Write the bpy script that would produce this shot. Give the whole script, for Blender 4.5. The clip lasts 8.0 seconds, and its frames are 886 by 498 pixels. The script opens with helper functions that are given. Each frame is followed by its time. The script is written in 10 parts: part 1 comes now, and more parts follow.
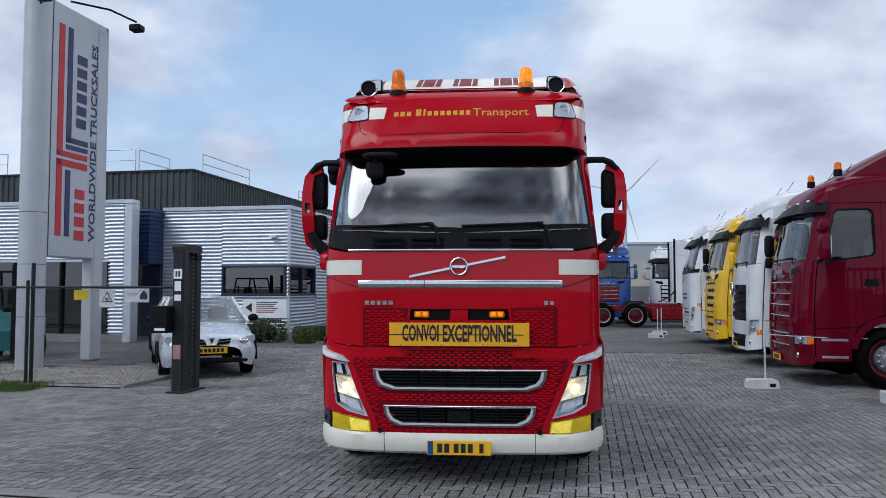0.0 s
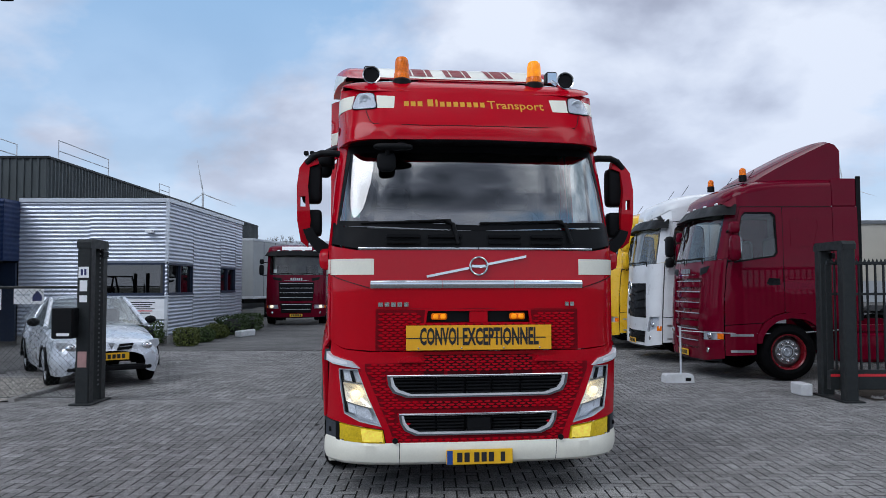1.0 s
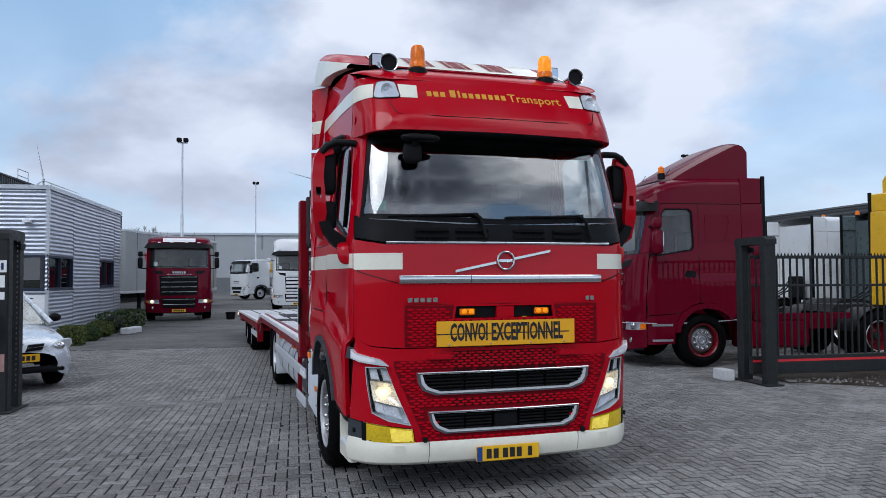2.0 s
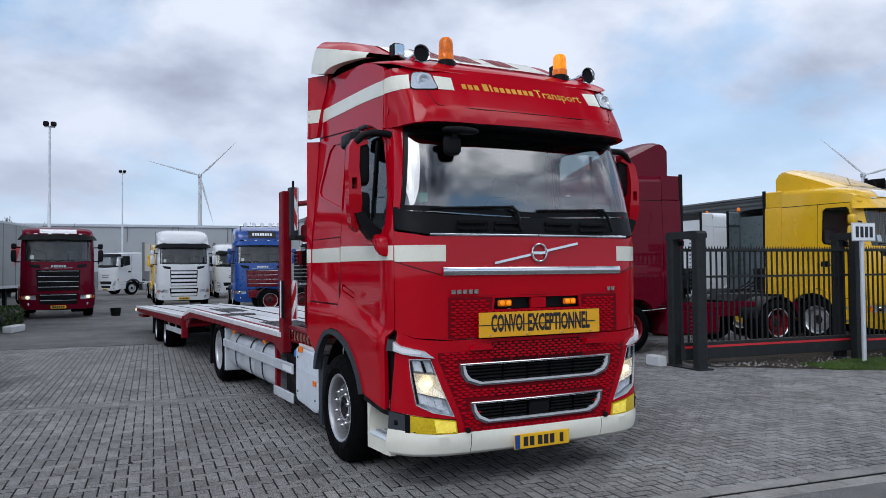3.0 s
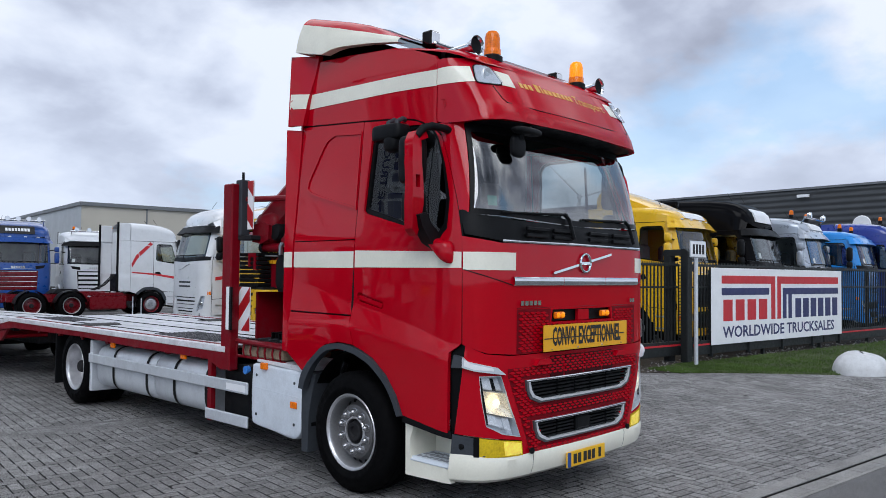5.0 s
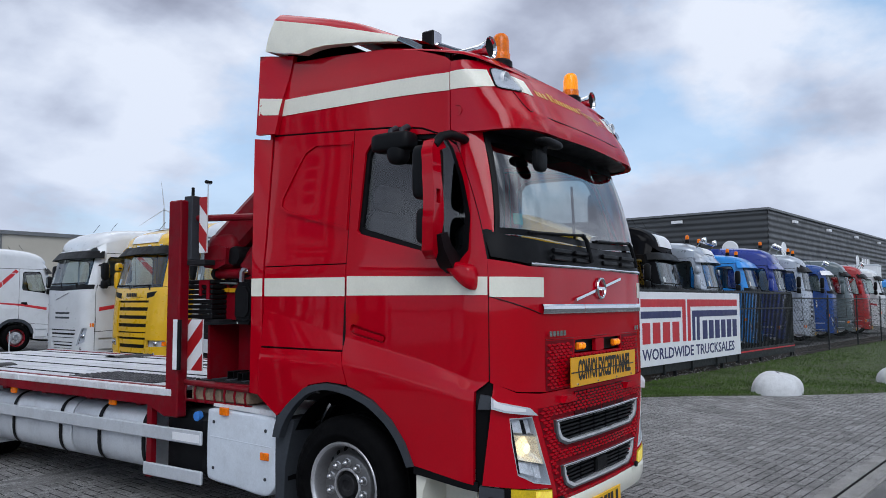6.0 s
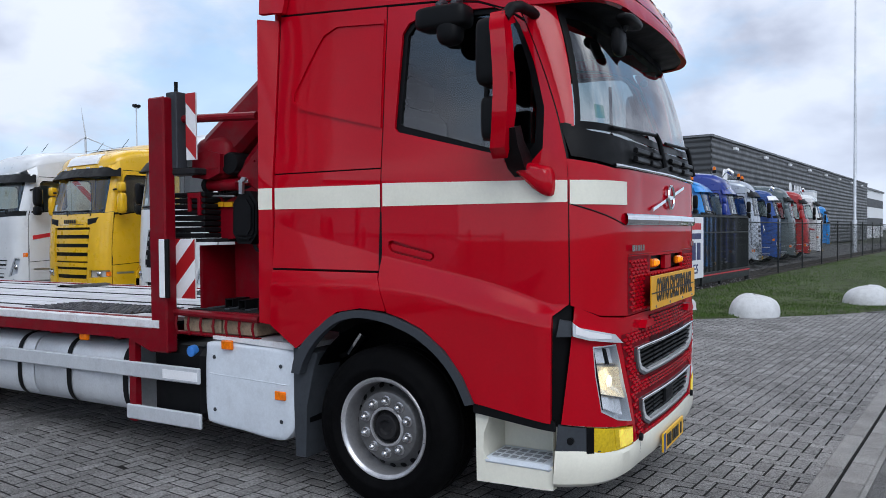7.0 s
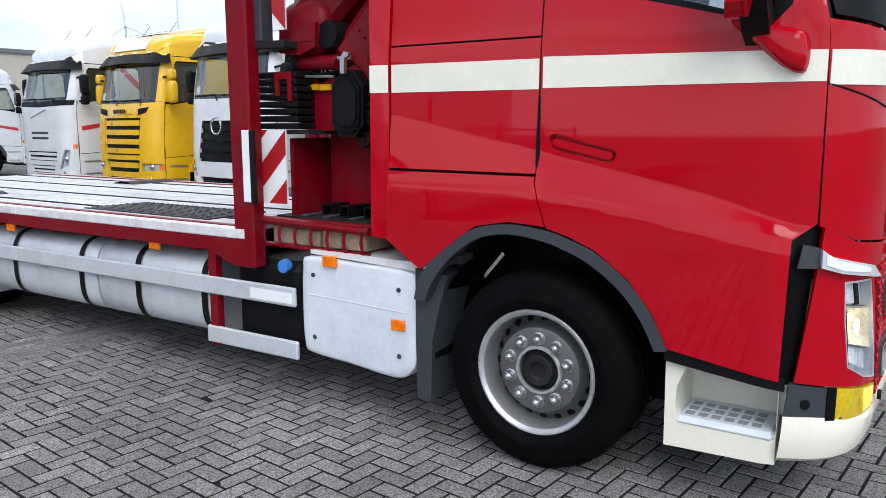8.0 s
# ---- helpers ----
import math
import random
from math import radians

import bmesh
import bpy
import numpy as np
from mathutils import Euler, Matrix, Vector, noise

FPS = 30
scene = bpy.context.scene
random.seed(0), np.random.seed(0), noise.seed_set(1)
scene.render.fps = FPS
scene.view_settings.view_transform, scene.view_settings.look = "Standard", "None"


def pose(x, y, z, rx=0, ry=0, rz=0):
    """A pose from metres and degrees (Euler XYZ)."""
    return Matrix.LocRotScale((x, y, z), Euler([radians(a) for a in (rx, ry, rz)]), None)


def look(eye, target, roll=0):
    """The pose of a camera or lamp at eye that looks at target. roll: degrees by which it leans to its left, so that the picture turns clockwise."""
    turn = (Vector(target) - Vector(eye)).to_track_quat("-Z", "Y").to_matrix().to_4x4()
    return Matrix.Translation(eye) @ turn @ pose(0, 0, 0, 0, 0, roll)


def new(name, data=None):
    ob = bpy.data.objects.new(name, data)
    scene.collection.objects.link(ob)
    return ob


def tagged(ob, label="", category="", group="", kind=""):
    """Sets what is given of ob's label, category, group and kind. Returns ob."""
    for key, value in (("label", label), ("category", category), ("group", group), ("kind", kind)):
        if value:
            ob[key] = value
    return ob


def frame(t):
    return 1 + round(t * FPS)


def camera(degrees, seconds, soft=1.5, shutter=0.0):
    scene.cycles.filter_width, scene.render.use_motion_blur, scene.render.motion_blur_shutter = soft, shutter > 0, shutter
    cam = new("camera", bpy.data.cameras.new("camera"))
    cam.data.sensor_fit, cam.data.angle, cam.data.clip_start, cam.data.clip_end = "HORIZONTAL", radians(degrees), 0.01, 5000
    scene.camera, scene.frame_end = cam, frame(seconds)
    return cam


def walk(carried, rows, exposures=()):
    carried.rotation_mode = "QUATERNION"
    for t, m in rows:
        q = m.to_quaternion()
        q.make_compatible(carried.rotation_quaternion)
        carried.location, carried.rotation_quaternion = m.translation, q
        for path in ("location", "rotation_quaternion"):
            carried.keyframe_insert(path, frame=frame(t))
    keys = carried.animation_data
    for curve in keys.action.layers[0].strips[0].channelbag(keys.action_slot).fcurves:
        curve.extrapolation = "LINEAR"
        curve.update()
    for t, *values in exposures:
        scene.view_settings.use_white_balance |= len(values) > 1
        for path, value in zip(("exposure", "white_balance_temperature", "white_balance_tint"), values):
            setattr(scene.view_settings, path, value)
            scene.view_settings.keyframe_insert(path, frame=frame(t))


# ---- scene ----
cam = camera(60.0, 8.0, soft=0.5)
PATH = [
    (0, (0.37, -6.626, 1.711), (0.217, -4.635, 1.812), 0.0),
    (0.5, (-0.332, -6.469, 1.706), (-0.295, -4.471, 1.807), 0.0),
    (1, (-1.059, -6.243, 1.736), (-0.816, -4.26, 1.831), -0.1),
    (1.5, (-1.725, -6.034, 1.751), (-1.296, -4.082, 1.834), -0.2),
    (2.25, (-2.688, -5.739, 1.762), (-2.009, -3.859, 1.832), -0.4),
    (3, (-3.642, -5.362, 1.759), (-2.731, -3.583, 1.813), -0.5),
    (3.5, (-4.246, -5.005, 1.743), (-3.185, -3.31, 1.78), -0.3),
    (4, (-4.707, -4.547, 1.734), (-3.508, -2.946, 1.759), -0.1),
    (4.5, (-5.047, -4.057, 1.763), (-3.727, -2.555, 1.793), 0.3),
    (5, (-5.316, -3.499, 1.776), (-3.873, -2.116, 1.847), 0.6),
    (5.5, (-5.436, -2.899, 1.789), (-3.882, -1.647, 1.909), 0.4),
    (6.0, (-5.415, -2.296, 1.791), (-3.771, -1.167, 1.93), -0.1),
    (6.5, (-5.292, -1.726, 1.757), (-3.585, -0.689, 1.846), -0.5),
    (7, (-5.101, -1.201, 1.685), (-3.363, -0.212, 1.64), -0.5),
    (7.5, (-4.846, -0.665, 1.648), (-3.118, 0.322, 1.457), -0.1),
    (8, (-4.5, -0.134, 1.673), (-2.838, 0.932, 1.356), -0.1),
]
EXPOSURES = [(0.0, -0.01, 6050, 10), (1.5, -0.01, 6050, 10), (3.0, 0.01, 6100, 10), (4.5, 0.07, 6150, 10), (5.0, 0.11, 6150, 10), (6.5, -0.04, 6100, 10), (7.0, 0.16, 6150, 10), (7.5, 0.52, 6300, 10), (8.0, 0.74, 6450, 10)]
walk(cam, [(t, look(eye, target, roll)) for t, eye, target, roll in PATH], EXPOSURES)

# ---- sky and sun ----
SUN_ELEV, SUN_ROT = radians(42), radians(231)


def make_world():
    w = bpy.data.worlds.new("sky")
    scene.world = w
    w.use_nodes = True
    nt = w.node_tree
    nt.nodes.clear()
    N, L = nt.nodes.new, nt.links.new
    out = N("ShaderNodeOutputWorld")
    sky = N("ShaderNodeTexSky")
    sky.sky_type, sky.sun_disc = "NISHITA", False
    sky.sun_elevation, sky.sun_rotation = SUN_ELEV, SUN_ROT
    sky.air_density, sky.dust_density, sky.ozone_density = 1.0, 0.6, 1.5
    co = N("ShaderNodeTexCoord")
    sep = N("ShaderNodeSeparateXYZ")
    L(co.outputs["Generated"], sep.inputs[0])

    def math_node(op, a, b=None, c=None):
        n = N("ShaderNodeMath")
        n.operation = op
        for i, x in enumerate((a, b, c)):
            if x is None:
                continue
            if isinstance(x, (int, float)):
                n.inputs[i].default_value = x
            else:
                L(x, n.inputs[i])
        return n.outputs[0]

    up = math_node("MAXIMUM", sep.outputs[2], 0.0)
    den = math_node("ADD", up, 0.40)
    comb = N("ShaderNodeCombineXYZ")
    L(math_node("DIVIDE", sep.outputs[0], den), comb.inputs[0])
    L(math_node("DIVIDE", sep.outputs[1], den), comb.inputs[1])

    def clouds(scale, detail, rough, dist, shift):
        mp = N("ShaderNodeMapping")
        mp.inputs["Location"].default_value = shift
        L(comb.outputs[0], mp.inputs[0])
        n = N("ShaderNodeTexNoise")
        n.inputs["Scale"].default_value = scale
        n.inputs["Detail"].default_value = detail
        n.inputs["Roughness"].default_value = rough
        n.inputs["Distortion"].default_value = dist
        L(mp.outputs[0], n.inputs["Vector"])
        return n.outputs["Fac"]

    def ramp(fac, stops):
        r = N("ShaderNodeValToRGB")
        el = r.color_ramp.elements
        while len(el) < len(stops):
            el.new(0.5)
        for e, (p, c) in zip(el, stops):
            e.position, e.color = p, (*c, 1)
        L(fac, r.inputs[0])
        return r.outputs[0]

    body = clouds(2.6, 7, 0.50, 0.10, (5.79, 12.01, 0))
    cover = ramp(clouds(1.25, 8, 0.55, 0.10, (8.64, 2.04, 0)), [(0.385, (0, 0, 0)), (0.505, (1, 1, 1))])
    shade = ramp(body, [(0.34, (0.30, 0.32, 0.40)), (0.43, (0.44, 0.47, 0.57)), (0.51, (0.63, 0.67, 0.77)), (0.60, (0.82, 0.85, 0.92))])
    high = ramp(clouds(1.9, 6, 0.5, 0.1, (2.3, 7.1, 0)), [(0.38, (0.07, 0.085, 0.11)), (0.47, (0.30, 0.33, 0.40)), (0.54, (0.90, 0.94, 1.0)), (0.61, (1.8, 1.8, 1.82))])
    lift = ramp(up, [(0.40, (0, 0, 0)), (0.54, (1, 1, 1))])
    haze = ramp(up, [(0.0, (0.68, 0.74, 0.86)), (0.30, (0.68, 0.74, 0.86))])
    hf = ramp(up, [(0.0, (0.9, 0.9, 0.9)), (0.10, (0.55, 0.55, 0.55)), (0.35, (0, 0, 0))])
    cl = N("ShaderNodeMix")
    cl.data_type = "RGBA"
    L(hf, cl.inputs[0]), L(shade, cl.inputs[6]), L(haze, cl.inputs[7])
    # blue gaps, brightened by thin cloud
    gap = N("ShaderNodeMix")
    gap.data_type = "RGBA"
    gap.inputs[0].default_value = 0.45
    skyb = N("ShaderNodeMix")
    skyb.data_type, skyb.blend_type = "RGBA", "MULTIPLY"
    skyb.inputs[0].default_value = 1.0
    skyb.inputs[7].default_value = (0.11, 0.11, 0.11, 1)
    L(sky.outputs[0], skyb.inputs[6])
    L(skyb.outputs[2], gap.inputs[6])
    gap.inputs[7].default_value = (0.52, 0.80, 1.10, 1)
    mix = N("ShaderNodeMix")
    mix.data_type = "RGBA"
    cov = math_node("MAXIMUM", cover, hf)
    L(cov, mix.inputs[0]), L(gap.outputs[2], mix.inputs[6]), L(cl.outputs[2], mix.inputs[7])
    top = N("ShaderNodeMix")
    top.data_type = "RGBA"
    L(lift, top.inputs[0]), L(mix.outputs[2], top.inputs[6]), L(high, top.inputs[7])
    bg = N("ShaderNodeBackground")
    bg.inputs["Strength"].default_value = 1.02
    L(top.outputs[2], bg.inputs[0])
    L(bg.outputs[0], out.inputs[0])


make_world()
sun = new("sun", bpy.data.lights.new("sun", "SUN"))
sun.data.energy, sun.data.angle, sun.data.color = 1.05, radians(40), (0.97, 0.98, 1.0)
sun.matrix_world = look((-11, -9, 13), (0, 0, 0))

# ---- materials ----
def mat(name, col, rough=0.5, metal=0.0, coat=0.0, var=0.12, scale=2.5, fine=60.0, speck=0.0, bump=0.0, bscale=90.0, dirt=0.0, dirtcol=(0.06, 0.055, 0.05), obj=0.0, island=0.0, spec=0.5, emit=None, power=0.0):
    m = bpy.data.materials.new(name)
    m.use_nodes = True
    nt = m.node_tree
    b = nt.nodes["Principled BSDF"]
    N, L = nt.nodes.new, nt.links.new
    co = N("ShaderNodeTexCoord").outputs["Object"]
    if obj:
        # every piece gets its own cut of the pattern
        far = N("ShaderNodeVectorMath")
        far.operation = "MULTIPLY_ADD"
        far.inputs[1].default_value, far.inputs[0].default_value = (83.0, 57.0, 31.0), (1, 1, 1)
        L(N("ShaderNodeObjectInfo").outputs["Random"], far.inputs[0])
        L(co, far.inputs[2])
        co = far.outputs[0]

    def noise_tex(s, d=4.0, r=0.55):
        n = N("ShaderNodeTexNoise")
        n.inputs["Scale"].default_value, n.inputs["Detail"].default_value, n.inputs["Roughness"].default_value = s, d, r
        L(co, n.inputs["Vector"])
        return n.outputs["Fac"]

    def rng(fac, a, c, lo=0.3, hi=0.7):
        n = N("ShaderNodeMapRange")
        n.inputs[1].default_value, n.inputs[2].default_value, n.inputs[3].default_value, n.inputs[4].default_value = lo, hi, a, c
        L(fac, n.inputs[0])
        return n.outputs[0]

    def times(color, fac):
        n = N("ShaderNodeMix")
        n.data_type, n.blend_type = "RGBA", "MULTIPLY"
        n.inputs[0].default_value = 1.0
        if isinstance(color, tuple):
            n.inputs[6].default_value = (*color, 1)
        else:
            L(color, n.inputs[6])
        L(fac, n.inputs[7])
        return n.outputs[2]

    big, small = noise_tex(scale), noise_tex(fine, 3.0)
    c = times(col, rng(big, 1 - var, 1 + var))
    c = times(c, rng(small, 1 - var * 0.6, 1 + var * 0.6))
    if obj:
        c = times(c, rng(N("ShaderNodeObjectInfo").outputs["Random"], 1 - obj, 1 + obj, 0.0, 1.0))
    if island:
        c = times(c, rng(N("ShaderNodeNewGeometry").outputs["Random Per Island"], 1 - island, 1 + island, 0.0, 1.0))
    if speck:
        c = times(c, rng(noise_tex(115.0, 6.0, 0.8), 1 - speck, 1 + speck, 0.40, 0.60))
    if dirt:
        d = N("ShaderNodeMix")
        d.data_type = "RGBA"
        L(rng(noise_tex(scale * 2.3, 8.0, 0.7), 0.0, dirt, 0.48, 0.75), d.inputs[0])
        L(c, d.inputs[6])
        d.inputs[7].default_value = (*dirtcol, 1)
        c = d.outputs[2]
    L(c, b.inputs["Base Color"])
    L(rng(noise_tex(scale * 3), max(rough * 0.8, 0.02), min(rough * 1.2 + 0.02, 1.0)), b.inputs["Roughness"])
    b.inputs["Metallic"].default_value = metal
    b.inputs["Coat Weight"].default_value = coat
    b.inputs["Coat Roughness"].default_value = 0.03
    b.inputs["Coat IOR"].default_value = 1.42
    b.inputs["Specular IOR Level"].default_value = spec
    if bump:
        n = N("ShaderNodeBump")
        n.inputs["Strength"].default_value, n.inputs["Distance"].default_value = bump, 0.01
        L(noise_tex(bscale, 4.0), n.inputs["Height"])
        L(n.outputs[0], b.inputs["Normal"])
    if emit:
        b.inputs["Emission Color"].default_value = (*emit, 1)
        b.inputs["Emission Strength"].default_value = power
    return m


def glass(name, tint, ior=1.5, rough=0.0):
    m = bpy.data.materials.new(name)
    m.use_nodes = True
    nt = m.node_tree
    nt.nodes.clear()
    N, L = nt.nodes.new, nt.links.new
    out, mix = N("ShaderNodeOutputMaterial"), N("ShaderNodeMixShader")
    fr, tr, gl = N("ShaderNodeLayerWeight"), N("ShaderNodeBsdfTransparent"), N("ShaderNodeBsdfGlossy")
    fr.inputs[0].default_value = 0.5
    f0 = ((ior - 1) / (ior + 1)) ** 2
    pw, ma = N("ShaderNodeMath"), N("ShaderNodeMath")
    pw.operation, ma.operation = "POWER", "MULTIPLY_ADD"
    pw.inputs[1].default_value = 5.0
    ma.inputs[1].default_value, ma.inputs[2].default_value = 1 - f0, f0
    L(fr.outputs["Facing"], pw.inputs[0]), L(pw.outputs[0], ma.inputs[0])
    tr.inputs[0].default_value = (*tint, 1)
    gl.inputs["Roughness"].default_value = rough
    L(ma.outputs[0], mix.inputs[0]), L(tr.outputs[0], mix.inputs[1]), L(gl.outputs[0], mix.inputs[2]), L(mix.outputs[0], out.inputs[0])
    return m


RED = mat("red_paint", (0.45, 0.0006, 0.010), 0.4, coat=0.55, spec=0.0, var=0.05, scale=1.5, bump=0.04, bscale=1.8)
RED.node_tree.nodes["Principled BSDF"].inputs["Coat IOR"].default_value = 1.6
RED2 = mat("red_mesh_paint", (0.20, 0.001, 0.008), 0.5, coat=0.05, spec=0.15, var=0.1)
CRANE = mat("crane_red", (0.19, 0.001, 0.008), 0.45, coat=0.08, spec=0.15, var=0.12, scale=3, dirt=0.35, bump=0.05)
CREAM = mat("cream_white", (0.84, 0.82, 0.70), 0.35, coat=0.5, var=0.04, dirt=0.06)
WHITE = mat("white_paint", (0.72, 0.74, 0.76), 0.32, coat=0.6, var=0.04, scale=2, dirt=0.08)
MAROON = mat("maroon_paint", (0.125, 0.002, 0.014), 0.28, coat=0.5, spec=0.0, var=0.06)
DEEPRED = mat("deep_red_paint", (0.16, 0.006, 0.012), 0.28, coat=0.45, spec=0.25, var=0.06)
YELLOW = mat("yellow_paint", (0.80, 0.47, 0.008), 0.3, coat=0.7, var=0.05)
BLUE = mat("blue_paint", (0.008, 0.060, 0.28), 0.3, coat=0.8, var=0.06)
SKYBLUE = mat("sky_blue_paint", (0.02, 0.26, 0.72), 0.3, coat=0.7, var=0.06)
DEEPBLUE = mat("deep_blue_paint", (0.012, 0.035, 0.26), 0.3, coat=0.8, var=0.06)
SILVER = mat("silver_paint", (0.42, 0.46, 0.52), 0.3, metal=0.4, coat=0.8, var=0.05)
GREYGREEN = mat("grey_green_paint", (0.10, 0.13, 0.14), 0.3, coat=0.7, var=0.06)
BLACKP = mat("black_paint", (0.005, 0.005, 0.006), 0.3, coat=0.15, spec=0.0, var=0.1)
BRIGHTRED = mat("bright_red_paint", (0.38, 0.01, 0.012), 0.3, coat=0.7, var=0.06)
BLACK = mat("black_plastic", (0.005, 0.0054, 0.0064), 0.5, spec=0.16, var=0.2, bump=0.06, bscale=400)
DARKIN = mat("dark_interior", (0.014, 0.014, 0.016), 0.85, spec=0.1, var=0.2)
GREYP = mat("grey_plastic", (0.042, 0.048, 0.057), 0.6, spec=0.3, var=0.15, bump=0.05, bscale=300)
RUBBER = mat("tyre_rubber", (0.0032, 0.0032, 0.0036), 0.7, spec=0.05, var=0.25, scale=6, bump=0.15, bscale=120, dirt=0.10, dirtcol=(0.02, 0.019, 0.018))
# Pale and half metal: the upturned lip's sky sheen is in its colour.
LIPSHEEN = mat("pale_lip_sheen", (0.85, 0.87, 0.90), 0.16, metal=0.45, var=0.04)
# Mostly diffuse pale colour: the reflectors' mirror shine is painted in.
LAMPSHINE = mat("painted_reflector_shine", (0.86, 0.88, 0.90), 0.22, metal=0.15, var=0.15, scale=14)
CHROME = mat("chrome", (0.75, 0.76, 0.78), 0.08, metal=1.0, var=0.04)
ALU = mat("aluminium", (0.56, 0.58, 0.61), 0.34, metal=0.85, var=0.10, scale=3, fine=120, bump=0.05, bscale=60, dirt=0.15)
STEEL = mat("wheel_steel", (0.62, 0.62, 0.64), 0.34, metal=0.7, var=0.12, scale=5, dirt=0.22)
SPRAYALU = mat("silver_painted_steel", (0.64, 0.67, 0.71), 0.42, metal=0.3, var=0.08, scale=3, dirt=0.18)
BOXGREY = mat("light_grey_plastic", (0.66, 0.71, 0.77), 0.42, var=0.07, scale=3, bump=0.1, bscale=12, dirt=0.14)
WSGLASS = glass("windscreen_glass", (0.64, 0.70, 0.68), 3.3)
SIDEGLASS = glass("side_glass", (0.55, 0.59, 0.59), 2.1)
LENS = glass("clear_lens", (0.9, 0.92, 0.95), 1.45)
YLENS = mat("yellow_fog_lens", (0.52, 0.37, 0.008), 0.15, coat=0.5, var=0.3, scale=4, emit=(1.0, 0.7, 0.03), power=0.10)
FOGON = mat("lit_fog_lamp", (0.8, 0.62, 0.06), 0.2, var=0.25, scale=25, emit=(1.0, 0.76, 0.14), power=0.32)
LAMPON = mat("lit_lamp", (0.9, 0.8, 0.6), 0.2, emit=(1.0, 0.86, 0.60), power=1.0)
LAMPREF = mat("lit_lamp_bowl", (0.92, 0.84, 0.68), 0.28, metal=0.75, var=0.15, scale=30, emit=(1.0, 0.80, 0.48), power=0.28)
AMBER = mat("amber_lens", (0.70, 0.15, 0.002), 0.2, coat=0.25, spec=0.3, var=0.3, scale=18, emit=(1.0, 0.22, 0.0), power=0.10)
AMBERON = mat("amber_lit", (0.9, 0.26, 0.002), 0.2, coat=0.25, spec=0.3, var=0.3, scale=18, emit=(1.0, 0.33, 0.005), power=0.5)
SIGNYEL = mat("sign_yellow", (0.86, 0.42, 0.006), 0.4, var=0.05, dirt=0.06)
INK = mat("black_ink", (0.012, 0.012, 0.014), 0.5, var=0.1)
INKBLUE = mat("navy_ink", (0.025, 0.030, 0.12), 0.45, var=0.1)
INKRED = mat("red_ink", (0.55, 0.02, 0.03), 0.45, var=0.08)
GOLD = mat("gold_lettering", (0.66, 0.32, 0.02), 0.4, var=0.08)
SIGNWHITE = mat("sign_white", (0.86, 0.87, 0.89), 0.4, var=0.04, dirt=0.05)
SIGNGREY = mat("pylon_grey", (0.50, 0.52, 0.55), 0.4, metal=0.2, var=0.05, dirt=0.05)
FRIT = mat("dark_trim", (0.003, 0.0032, 0.004), 0.4, spec=0.15, var=0.1)
DECK = mat("deck_boards", (0.56, 0.57, 0.60), 0.6, var=0.15, scale=4, fine=40, bump=0.15, bscale=30, dirt=0.30, dirtcol=(0.16, 0.15, 0.15), obj=0.1)
WORNWHITE = mat("worn_white_steel", (0.72, 0.72, 0.74), 0.4, var=0.1, scale=3, dirt=0.35, dirtcol=(0.25, 0.05, 0.06))
GRATE = mat("grating_steel", (0.10, 0.10, 0.11), 0.5, metal=0.6, var=0.2)
WOOD = mat("old_wood", (0.30, 0.22, 0.15), 0.8, var=0.3, scale=6, fine=50, bump=0.3, bscale=40, dirt=0.4)
DARKSTEEL = mat("chassis_steel", (0.018, 0.018, 0.02), 0.65, spec=0.12, var=0.25, dirt=0.3)
SEAT = mat("seat_cloth", (0.10, 0.10, 0.11), 0.9, var=0.2, bump=0.2, bscale=200)
REDCLOTH = mat("red_board", (0.42, 0.012, 0.016), 0.35, var=0.08)
BLUECAP = mat("blue_cap", (0.05, 0.22, 0.65), 0.4)
PLATE = mat("yellow_plate", (0.85, 0.48, 0.01), 0.35, var=0.03)
STICKER = mat("sticker_green", (0.02, 0.25, 0.18), 0.4)
PARKEDIN = mat("grey_cab_interior", (0.42, 0.43, 0.42), 0.8, spec=0.2, var=0.2)
# Two darker reds with the shade of the front mesh put into their colour.
GAPSHADE = mat("mesh_gap_shade", (0.16, 0.001, 0.006), 0.6, spec=0.1, var=0.1)
MESHSHADE = mat("open_mesh_shade", (0.045, 0.001, 0.003), 0.6, spec=0.1, var=0.1)
DISC = mat("grey_wheel_disc", (0.20, 0.20, 0.203), 0.36, metal=0.7, var=0.15, scale=8, dirt=0.3)
GRILLETRIM = mat("dark_grille_frame", (0.10, 0.105, 0.115), 0.35, metal=0.3, var=0.1)
TREAD = mat("tread_holes", (0.26, 0.28, 0.31), 0.6, var=0.1)
NUT = mat("steel_nut_cap", (0.50, 0.50, 0.51), 0.25, metal=0.9, var=0.15, dirt=0.2)
PARKGLASS = glass("parked_windscreen", (0.72, 0.78, 0.76), 2.0)
BARREL = mat("grey_rim_barrel", (0.36, 0.36, 0.37), 0.38, metal=0.6, var=0.12, dirt=0.25)

# ---- mesh tools ----
from mathutils.geometry import delaunay_2d_cdt


